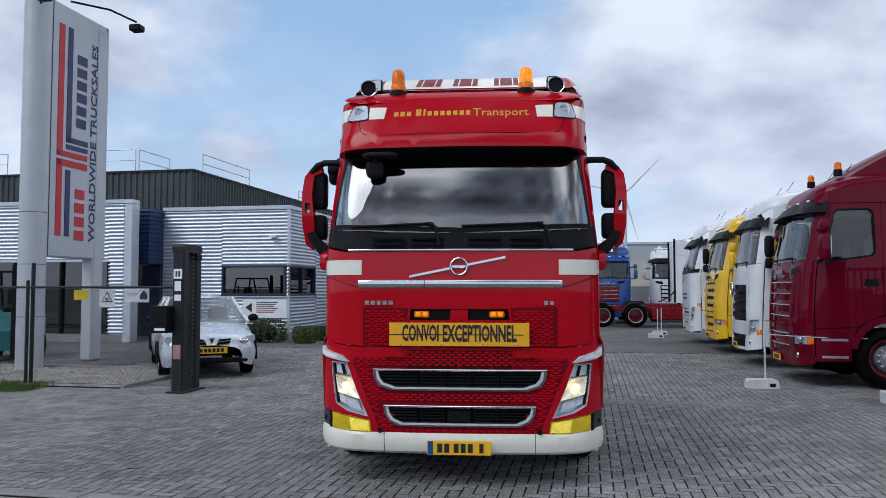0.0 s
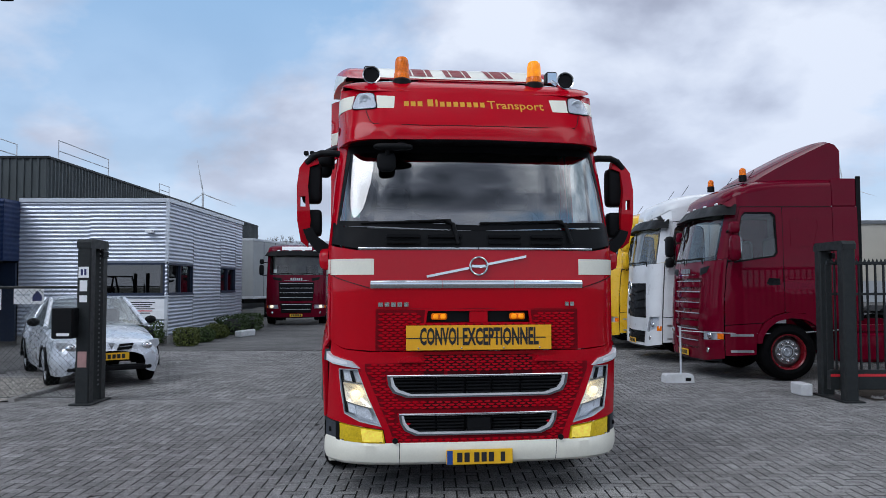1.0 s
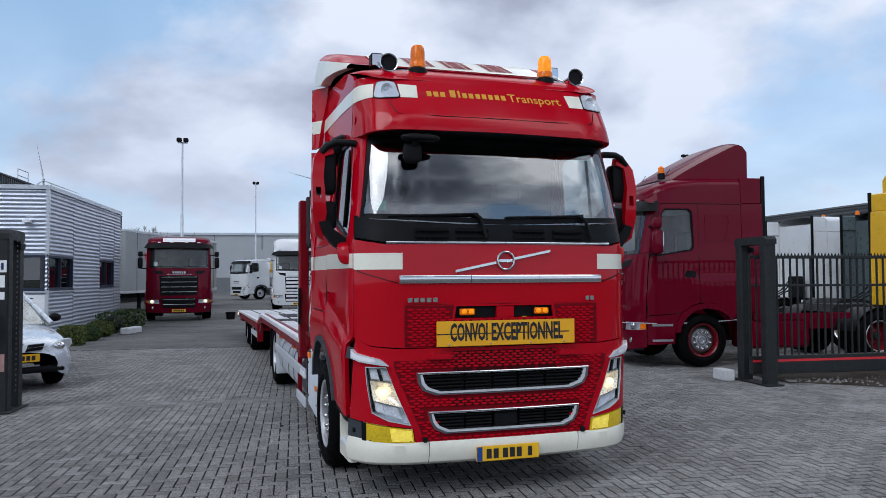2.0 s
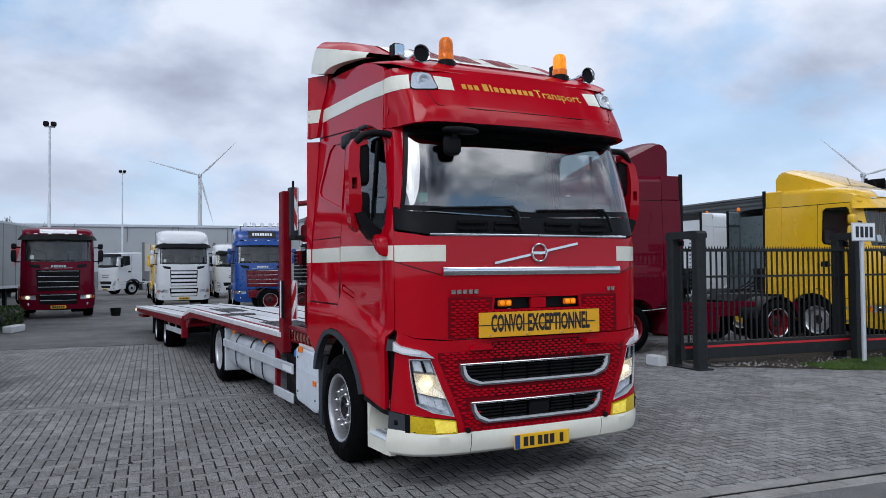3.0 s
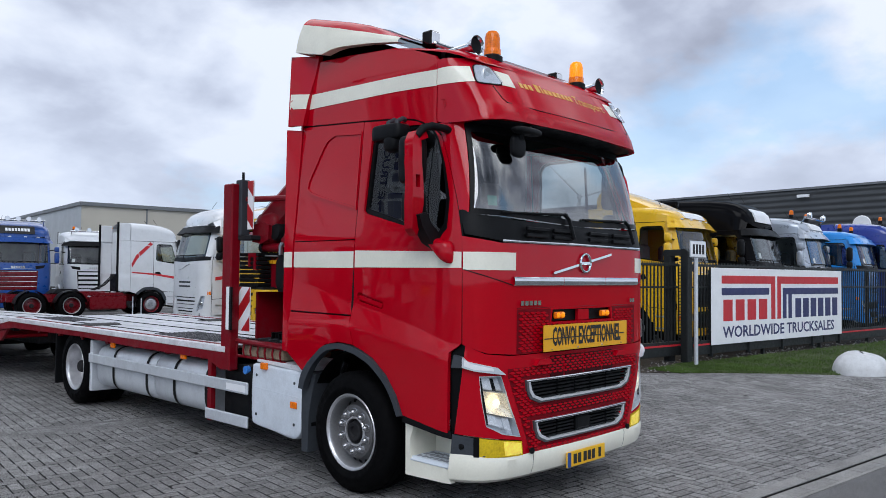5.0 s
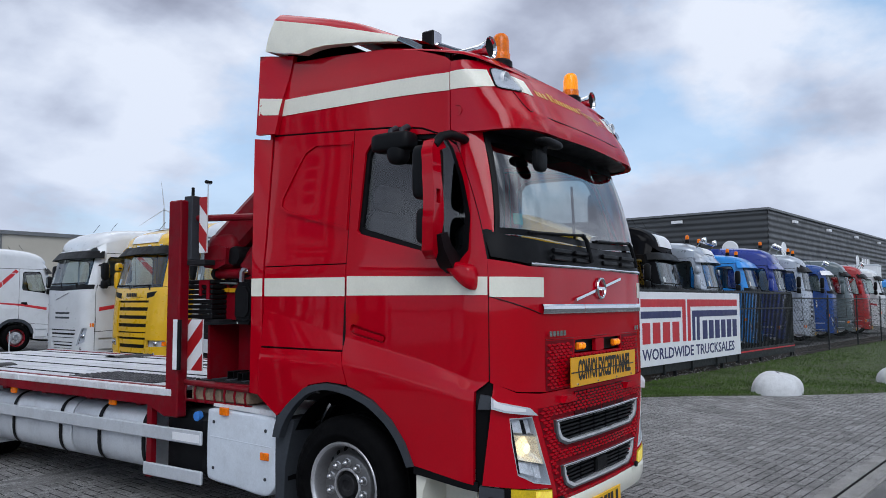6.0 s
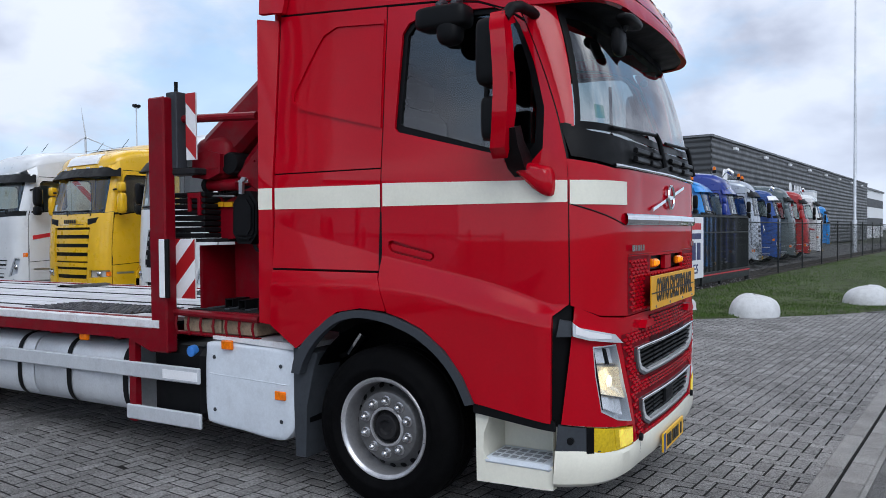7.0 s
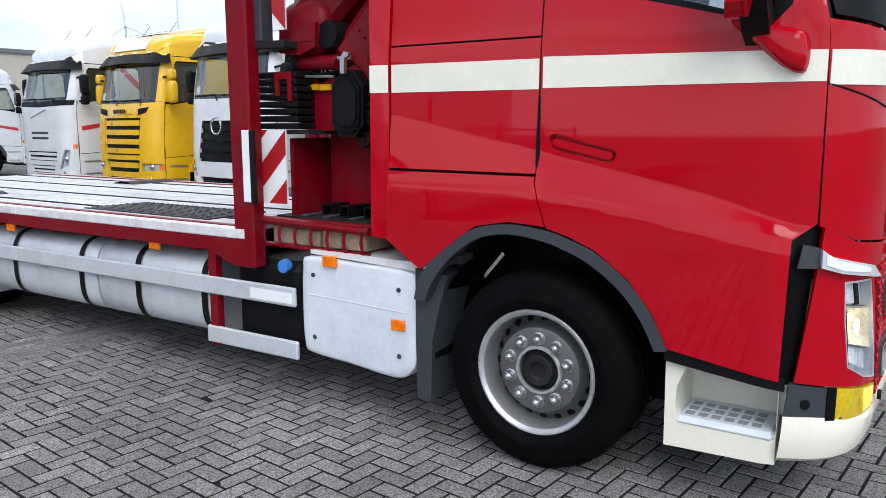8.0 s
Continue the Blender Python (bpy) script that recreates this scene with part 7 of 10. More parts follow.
        M().skin(C, S(arch + [(0.93, 0.66), (0.96, 0.78), (1.06, 0.93), (1.22, 1.05), (1.45, 1.10), (1.70, 1.07), (1.86, 0.98), (1.97, 0.88)]), (), 0.055 if style == "square" else 0.03, 0.09, 0.09, 0.08).ob("wheel_arch", paint if style == "square" else GREYP, T)
        M().lathe([(0.60, s * 1.18), (0.60, s * 0.7)], (0, 1.42, 0.52), "x", 16, 0, 180).ob("wheel_well", FRIT, T)
        wheel(T, pose(s * 1.19, 1.42, 0.505) if s < 0 else pose(s * 1.19, 1.42, 0.505, 0, 0, 180), nuts=10 if detail > 1 else 0, holes=False, lipcol=rims if rims is not STEEL else None, material=STEEL, hubcol=ALU if rims is not STEEL else None)
        # mirrors
        mm = mirrors or (paint if style == "square" else BLACK)
        big, small = (ws0 + 0.20, ws0 + 0.55) if style == "square" else (ws0 + 0.34, ws0 + 0.0)
        ms = M().pill((s * 1.46, 0.42, big), (0.095, 0.085, 0.225), 0.5, 16, 10).ob("mirror", mm, T)
        M().pill((s * 1.45, 0.42, small), (0.09, 0.08, 0.105), 0.5, 16, 10).ob("mirror_pod", mm, ms)
        M().box(min(s * 1.385, s * 1.53), max(s * 1.385, s * 1.53), 0.500, 0.509, big - 0.18, big + 0.18).ob("mirror_glass", CHROME, ms)
        M().tube([(s * 1.18, 0.40, ws0 + 0.50), (s * 1.42, 0.40, ws0 + 0.52)], 0.022, 8).ob("mirror_arm", BLACK, ms)
        M().tube([(s * 1.18, 0.40, ws0 - 0.02), (s * 1.42, 0.40, ws0 - 0.02)], 0.022, 8).ob("mirror_arm", BLACK, ms)
    # roof
    zb = z2 + 0.008
    hf = lambda y: float(np.interp(y, C.y + 0.32, C.x)) * 0.962
    y0 = C(0, zb, 0)[1]
    zs_ = lambda y: zb + (roof - zb) * float(np.interp(y, [y0, y0 + 0.25, 1.2, 2.3], [0.0, 0.34, 0.58, 0.64]))
    zt_ = lambda y: zb + (roof - zb) * float(np.interp(y, [y0, y0 + 0.15, y0 + 0.4, 1.1, 1.7, 2.3], [0.02, 0.52, 0.78, 0.93, 0.98, 1.0]))

    def rf(u, y):
        return (hf(y) * u, y, zs_(y) + (zt_(y) - zs_(y)) * (1 - abs(u) ** 5.5) ** (1 / 2.2))

    us = [-1, -0.99, -0.96, -0.9, -0.8, -0.6, -0.3, 0, 0.3, 0.6, 0.8, 0.9, 0.96, 0.99, 1]
    M().grid(rf, us, [y0, y0 + 0.04, y0 + 0.1, y0 + 0.18, y0 + 0.3, y0 + 0.5, 1.0, 1.4, 1.8, 2.25]).ob("roof", paint, T, sharp=50)
    for s in (-1, 1):
        M().grid(lambda y, k: ((s * hf(y)) if k else s * C(s * Y(min(max(y - 0.0, 0.31), 2.25)), zb, 0)[0] * s, y, zb + (zs_(y) - zb) * k), np.linspace(max(y0, 0.4), 2.25, 12), (0, 1)).ob("roof_side", paint, T)
    M().box(-1.17, 1.17, 2.20, 2.25, 1.0, zb + (roof - zb) * 0.55).ob("cab_back", paint, T)
    if panel:
        yy = [y0, y0 + 0.15, y0 + 0.4, 1.1]
        y_at = lambda z: float(np.interp(z, [zt_(y) for y in yy], yy))
        za, zc = zb + (roof - zb) * 0.26, zb + (roof - zb) * 0.66
        zz, xx = np.linspace(za, zc, 7), (-0.62, -0.3, 0.0, 0.3, 0.62)
        pn = M().grid(lambda x, z: (x, y_at(z) - 0.03, z), xx, zz)
        for x in (-0.62, 0.62):
            pn.grid(lambda d, z: (x, y_at(z) + d, z), (-0.03, 0.08), zz)
        for z in (za, zc):
            pn.grid(lambda x, d: (x, y_at(z) + d, z), xx, (-0.03, 0.08))
        sp_ = pn.ob("roof_sign", panel, T, "plain roof sign panel")
        if panel is INK:
            put("lettering", bars(8, 0.9, (zc - za) * 0.45).mesh("bars", SIGNWHITE), sp_, "", pose(0, y_at((za + zc) / 2) - 0.042, (za + zc) / 2, -math.degrees(math.atan2(y_at(zc) - y_at(za), zc - za))))
    if spoiler:
        def spl(u, y):
            t = (y - 0.9) / 1.55
            return ((0.92 + 0.22 * t) * u, y, roof - 0.07 + (spoiler - roof + 0.07) * t ** 0.85 - 0.10 * abs(u) ** 4 - 0.24 * max(0.0, (t - 0.84) / 0.16) ** 2.5)
        ysp = np.linspace(0.9, 2.45, 20)
        M().grid(lambda u, k: (spl(u, 0.9)[0] * (1 + 0.02 * k), 0.87 + 0.06 * k, roof - 0.05 + 0.02 * k), np.linspace(-1, 1, 13), (0, 1)).ob("spoiler_lip", BLACK, T)
        M().grid(spl, np.linspace(-1, 1, 13), ysp).ob("roof_spoiler", paint, T, sharp=50)
        for s in (-1, 1):
            M().grid(lambda y, k: (spl(s, y)[0], y, spl(s, y)[2] + (zs_(min(y, 2.2)) - 0.02 - spl(s, y)[2]) * k / 2), ysp, (0, 1, 2)).ob("spoiler_flank", paint, T)
    if collar:
        for s in (-1, 1):
            M().skin(C, [(s * Y(2.26), 1.05), (s * Y(2.26), zb), (s * Y(2.70), zb), (s * Y(2.70), 1.05)], (), 0.0, 0.03, **kw).ob("side_fairing", paint, T)
            side_box(s, 1.16, 1.20, 2.26, 2.70, zb, (roof - 0.06), 0.06).ob("side_fairing", paint, T)
            side_box(s, 1.205, 1.16, 2.70, 2.78, 1.05, roof - 0.02, 0.01).ob("fairing_edge", BLACK, T)
    if beacons:
        for x in np.linspace(-0.8, 0.8, beacons):
            bb = M().lathe([(0.07, roof - 0.06), (0.07, roof + 0.04), (0.06, roof + 0.05)], (x, 0.85, 0), "z", 14).ob("beacon", BLACK, T)
            M().lathe([(0.06, roof + 0.04), (0.058, roof + 0.15), (0.03, roof + 0.18), (0.0, roof + 0.18)], (x, 0.85, 0), "z", 14).ob("dome", AMBER, bb, "amber beacon")
    if bar:
        zr = roof - 0.05
        M().tube([(-1.0, 0.42, zr), (1.0, 0.42, zr)], 0.03, 8).ob("light_bar", CHROME, T, "chrome light bar")
        for x in np.linspace(-0.75, 0.75, bar):
            M().lathe([(0.0, 0.30), (0.09, 0.30), (0.10, 0.33), (0.06, 0.42)], (x, 0, zr + 0.06), "y", 14).ob("spot_lamp", CHROME, T)
        for x in (-0.95, 0.95):
            M().tube([(x, 0.42, zr), (x, 0.55, zr - 0.2)], 0.02, 6).ob("bar_bracket", CHROME, T)
    for x in (-0.5, 0.55):
        M().tube([(x, 1.0, roof - 0.05), (x + 0.06, 1.14, roof + 0.17)], 0.006, 5).ob("aerial", BLACK, T)
    if stripes:
        for s in (-1, 1):
            S = lambda poly: [(s * Y(y), z) for y, z in poly]
            M().skin(C, S([(0.40, 1.50), (1.30, 1.66), (2.2, 1.74), (2.2, 1.79), (1.25, 1.73), (0.40, 1.60)]), (), 0.004, 0.003, **kw).ob("stripe", stripes, T)
            M().skin(C, S([(1.40, 2.9), (2.0, 2.3), (2.2, 1.95), (2.22, 2.1), (2.05, 2.45), (1.50, 2.98)]), (), 0.004, 0.003, **kw).ob("stripe", stripes, T)
    # cabin inside
    cb = M().box(-1.1, 1.1, 2.12, 2.16, 1.4, z2).box(-1.1, 1.1, 0.35, 2.15, 1.40, 1.45).box(-1.05, 1.05, 0.5, 2.15, z2 - 0.04, z2)
    cb.ob("cabin_lining", PARKEDIN, T)
    M().prism([(0.22, ws0 - 0.16), (0.3, ws0 - 0.02), (0.6, ws0 - 0.02), (0.75, ws0 - 0.15), (0.75, 1.5), (0.35, 1.5)], "x", -1.05, 1.05).ob("dashboard", DARKIN, T)
    for x in (-0.62, 0.62):
        M().box(x - 0.26, x + 0.26, 1.35, 1.52, 1.8, 2.55, 0.07).ob("seat", SEAT, T)
    M().skin(C, [(X(-0.95), ws0 + 0.08), (X(-0.82), ws0 + 0.08), (X(-0.82), ws0 + 0.22), (X(-0.95), ws0 + 0.22)], (), -0.014, 0.0, **kw).ob("sticker", SIGNWHITE, T)
    # chassis
    for s in (-1, 1):
        side_box(s, 0.36, 0.44, 1.8, tail, 0.62, 0.90).ob("chassis_rail", chassis, T)
        side_box(s, 1.20, 0.62, 2.35, 3.7, 0.32, 0.85, 0.05).ob("fuel_tank", chassis if chassis is not DARKSTEEL else (ALU if low is paint and not fence else low), T)
        for y in axles:
            wheel(T, pose(s * 1.17, y, 0.505) if s < 0 else pose(s * 1.17, y, 0.505, 0, 0, 180), nuts=0, holes=False, width=0.6, material=rims, deep=True)
            M().lathe([(0.56, s * 1.22), (0.56, s * 0.62)], (0, y, 0.50), "x", 16, 10, 170).ob("mudguard", BLACK, T)
        side_box(s, 1.2, 1.16, 2.5, axles[0] - 0.6, 0.86, 0.98, 0.01).ob("side_skirt", low if chassis is DARKSTEEL else chassis, T)
    M().prism([(axles[0] - 0.5, 0.95), (axles[0] + 0.5, 0.95), (axles[0] + 0.35, 1.10), (axles[0] - 0.35, 1.10)], "x", -0.45, 0.45).ob("fifth_wheel", DARKSTEEL, T)
    M().box(-0.35, 0.35, 2.4, 2.55, 1.0, 1.7, 0.03).ob("air_coupling", BLACK, T)
    for k in range(3):
        M().tube([(-0.2 + 0.2 * k, 2.5, 1.65), (-0.2 + 0.2 * k, 2.9, 1.25), (-0.15 + 0.2 * k, 3.3, 1.05)], 0.02, 6).ob("hose", BLACK, T)
    return T


def at_site(x, y, heading, k=1.05):
    """heading: 0 looks to -y; 90 looks to +x; -90 looks to -x."""
    return pose(x, y, 0, 0, 0, heading) @ Matrix.Diagonal((k, k, k, 1))


# the row along the yard, noses towards the drive
lorry(MAROON, "square", at_site(5.51, 8.26, -96.3, 1.035), "maroon tractor unit with roof beacons and red wheel rims", roof=3.62, spoiler=4.40, grille=MAROON, gback=DEEPRED, lines=ALU, beacons=2, detail=2, brand=ALU, rims=DEEPRED, collar=True, chassis=MAROON, tail=6.6, axles=(5.2,))
lorry(WHITE, "star", at_site(5.70, 11.5, -96.3, 1.035), "white tractor unit with a black ribbed grille", roof=3.75, detail=2)
lorry(YELLOW, "square", at_site(6.0, 15.05, -96.2, 1.03), "yellow tractor unit with yellow grille bars and a white roof panel", roof=3.66, spoiler=3.90, grille=YELLOW, detail=2, brand=INK, panel=SIGNWHITE)
lorry(WHITE, "slim", at_site(6.2, 18.5, -96.2, 1.05), "white tractor unit with thin red stripes", roof=3.72, detail=2, stripes=INKRED, grille=WHITE)
# tractor units standing back to back with that row
lorry(WHITE, "square", at_site(18.6, 14.35, 83.2, 1.02), "white tractor unit with amber beacons seen from behind", roof=3.57, beacons=2, tail=4.5, axles=(3.75,), visor=WHITE, grille=WHITE)
lorry(GREYGREEN, "square", at_site(18.35, 10.9, 84, 1.01), "dark grey tractor unit seen from behind", roof=3.55, tail=4.5, axles=(3.75,), visor=GREYGREEN, grille=GREYGREEN)
# trucks further back in the yard
lorry(MAROON, "square", at_site(-3.35, 28.0, 1.6, 1.05), "dark red tractor unit with lit headlights and a white light box", roof=3.45, grille=BLACK, lines=ALU, lamps_on=True, brand=ALU, panel=SIGNWHITE, mirrors=BLACK)
lorry(WHITE, "square", at_site(2.36, 34.95, -4, 1.025), "white high-roof tractor unit with black grille bars", roof=3.85, wide_grille=0.62, grille=WHITE)
lorry(BLUE, "square", at_site(5.16, 30.2, -8.2, 1.02), "bright blue tractor unit with a chrome lamp bar", roof=3.85, grille=DEEPRED, lines=CHROME, gback=DEEPRED, brand=CHROME, bar=5, visor=BLUE, panel=INK)
lorry(WHITE, "square", at_site(8.9, 31.9, -12.2, 1.02), "white tractor unit with a lamp bar and amber beacons", roof=3.62, beacons=2, bar=4, brand=ALU, grille=WHITE)
lorry(WHITE, "slim", at_site(10.65, 27.8, 83.7, 1.02), "white tractor unit with red stripes and three axles", roof=3.75, stripes=INKRED, axles=(4.35, 5.7), tail=6.4, rims=DEEPRED, grille=WHITE, chassis=DEEPRED)
lorry(YELLOW, "square", at_site(3.25, 44.6, -2, 1.015), "yellow tractor unit at the back of the yard", roof=3.5)
lorry(WHITE, "slim", at_site(7.4, 46.8, -5, 1.015), "white tractor unit at the back of the yard", roof=3.6)
lorry(GREYGREEN, "square", at_site(4.5, 48.2, -5, 1.015), "grey tractor unit at the back of the yard", roof=3.5)
# the row behind the street fence, noses towards the road
ROW = [
    (YELLOW, "square", 3.50, 4.05, "yellow tractor unit with a tall roof spoiler behind the fence", dict(panel=SIGNWHITE, visor=YELLOW)),
    (BLACKP, "slim", 3.92, None, "black tractor unit with a white roof sign behind the fence", dict(panel=SIGNWHITE)),
    (SILVER, "square", 3.60, None, "pale silver tractor unit with a beacon bar behind the fence", dict(beacons=2, bar=2, visor=SILVER, panel=SIGNWHITE)),
    (SKYBLUE, "slim", 3.35, None, "sky blue tractor unit behind the fence", dict(beacons=2, visor=SKYBLUE)),
    (DEEPBLUE, "square", 3.78, None, "deep blue high-roof tractor unit behind the fence", dict(beacons=1, bar=4, visor=DEEPBLUE)),
    (SILVER, "star", 3.70, None, "silver blue tractor unit with a lamp bar behind the fence", dict(beacons=2, grille=SILVER)),
    (BLUE, "slim", 3.40, None, "blue tractor unit with white visor behind the fence", dict(bar=4, visor=SIGNWHITE)),
    (GREYGREEN, "square", 3.70, None, "grey green tractor unit behind the fence", dict()),
    (BRIGHTRED, "square", 3.60, None, "bright red tractor unit with lamps behind the fence", dict(bar=3)),
    (WHITE, "slim", 3.55, None, "white and red tractor unit behind the fence", dict(stripes=INKRED)),
]
for i, (paint, style, roof, spo, label, kw) in enumerate(ROW):
    p = STREET @ Vector((13.1 + 3.5 * i, 6.75, 0))
    lorry(paint, style, at_site(p.x, p.y, 3.7, 1.045), label, roof=roof, spoiler=spo, fence=True, tail=4.0 if i < 4 else 6.2, axles=(3.45,) if i < 4 else (4.9,), group="trucks behind the fence", **kw)


# ---- office building, hall and gate side ----
CLAD = mat("corrugated_silver", (0.50, 0.54, 0.62), 0.38, metal=0.5, var=0.07, scale=1.5, dirt=0.10)
DARKCLAD = mat("dark_hall_cladding", (0.055, 0.065, 0.068), 0.5, metal=0.2, var=0.12, scale=0.8)
BLUECLAD = mat("blue_cladding", (0.012, 0.03, 0.10), 0.4, metal=0.2, var=0.1)
TRIM = mat("light_metal_trim", (0.58, 0.61, 0.66), 0.35, metal=0.4, var=0.05)
NAVYFRAME = mat("navy_window_frame", (0.012, 0.022, 0.05), 0.4, var=0.1)
BLIND = mat("grey_blind", (0.13, 0.12, 0.12), 0.7, var=0.15)
# Near-black: the shade inside the rooms is put into the wall colour.
ROOMSHADE = mat("room_shade_wall", (0.05, 0.05, 0.05), 0.9, var=0.2)
GATEGREY = mat("anthracite_gate_paint", (0.016, 0.019, 0.020), 0.5, spec=0.3, var=0.15, scale=4, dirt=0.12, dirtcol=(0.09, 0.09, 0.08))
WIRE = mat("fence_wire", (0.03, 0.035, 0.035), 0.5, metal=0.4, var=0.1)
LEAF = mat("hedge_leaf", (0.045, 0.075, 0.018), 0.7, var=0.3, island=0.4)
LEAF2 = mat("yellow_green_leaf", (0.085, 0.105, 0.02), 0.7, var=0.25, island=0.35)
TEAL = mat("teal_paint", (0.012, 0.16, 0.17), 0.4, coat=0.3, var=0.1, dirt=0.2)
CARPAINT = mat("silver_car_paint", (0.66, 0.70, 0.76), 0.28, metal=0.3, coat=0.8, var=0.04)
PALEBLOCK = mat("white_concrete", (0.62, 0.63, 0.64), 0.7, var=0.1, scale=5, bump=0.2, bscale=60, dirt=0.2)
WINGLASS = glass("office_glass", (0.22, 0.24, 0.25), 2.3)
PAPERYEL = mat("yellow_notice", (0.85, 0.62, 0.02), 0.5, var=0.04)


def corrugated(u0, u1, z0, z1, F, pitch=0.12, deep=0.028, vertical=False):
    """Ribbed sheet on the plane F(u, z, out)."""
    o = M()
    if vertical:
        n = max(1, round((u1 - u0) / pitch))
        w = (u1 - u0) / n
        us = []
        for i in range(n):
            us += [(u0 + i * w, 0.0), (u0 + (i + 0.55) * w, 0.0), (u0 + (i + 0.65) * w, deep), (u0 + (i + 0.90) * w, deep)]
        us.append((u1, 0.0))
        return o.grid(lambda k, z: F(us[k][0], z, us[k][1]), range(len(us)), (z0, z1))
    n = max(1, round((z1 - z0) / pitch))
    h = (z1 - z0) / n
    zs = []
    for i in range(n):
        zs += [(z0 + i * h, 0.0), (z0 + (i + 0.16) * h, deep * 0.15), (z0 + (i + 0.34) * h, deep * 0.85), (z0 + (i + 0.5) * h, deep), (z0 + (i + 0.66) * h, deep * 0.85), (z0 + (i + 0.84) * h, deep * 0.15)]
    zs.append((z1, 0.0))
    return o.grid(lambda u, k: F(u, zs[k][0], zs[k][1]), (u0, u1), range(len(zs)))


def clad_wall(T, u0, u1, z0, z1, F, openings, material, **kw):
    """Sheet and wall core round rectangular openings (ua, ub, za, zb)."""
    cuts = sorted({u0, u1, *[o[0] for o in openings], *[o[1] for o in openings]})
    for a, b in zip(cuts, cuts[1:]):
        spans = [(z0, z1)]
        for oa, ob_, za, zb in openings:
            if oa <= a + 1e-6 and ob_ >= b - 1e-6:
                spans = [s for lo, hi in spans for s in ((lo, min(hi, za)), (max(lo, zb), hi)) if s[1] - s[0] > 0.02]
        for lo, hi in spans:
            corrugated(a, b, lo, hi, F, **kw).ob("cladding", material, T, sharp=60)
            c = M()
            c.v = [F(u, z, d) for u in (a, b) for d in (-0.20, -0.004) for z in (lo, hi)]
            c.f = [(0, 1, 3, 2), (4, 6, 7, 5), (0, 4, 5, 1), (2, 3, 7, 6), (0, 2, 6, 4), (1, 5, 7, 3)]
            c.ob("wall", ROOMSHADE, T)


def fbox(F, ua, ub, za, zb, da, db, b=0.0):
    o = M()
    o.v = [F(u, z, d) for u in (ua, ub) for d in (da, db) for z in (za, zb)]
    o.f = [(0, 1, 3, 2), (4, 6, 7, 5), (0, 4, 5, 1), (2, 3, 7, 6), (0, 2, 6, 4), (1, 5, 7, 3)]
    return o


def window(T, F, ua, ub, za, zb, panes=2, blind=0.0):
    w = fbox(F, ua, ub, za - 0.04, za, -0.18, 0.05).ob("window", NAVYFRAME, T, "dark tinted office window")
    for args in ((ua, ua + 0.06, za, zb), (ub - 0.06, ub, za, zb), (ua, ub, zb - 0.06, zb), (ua, ub, za, za + 0.05)):
        fbox(F, *args, -0.14, 0.012).ob("window_frame", NAVYFRAME, w)
    step = (ub - ua) / panes
    for i in range(panes):
        g = fbox(F, ua + i * step + 0.05, ua + (i + 1) * step - 0.05, za + 0.04, zb - 0.05, -0.09, -0.08).ob("pane", WINGLASS, w)
        g.visible_shadow = False
        if i:
            fbox(F, ua + i * step - 0.03, ua + i * step + 0.03, za, zb, -0.13, 0.0).ob("window_frame", NAVYFRAME, w)
    if blind:
        fbox(F, ua + 0.06, ub - 0.06, zb - (zb - za) * blind, zb - 0.06, -0.135, -0.125).ob("blind", BLIND, w)


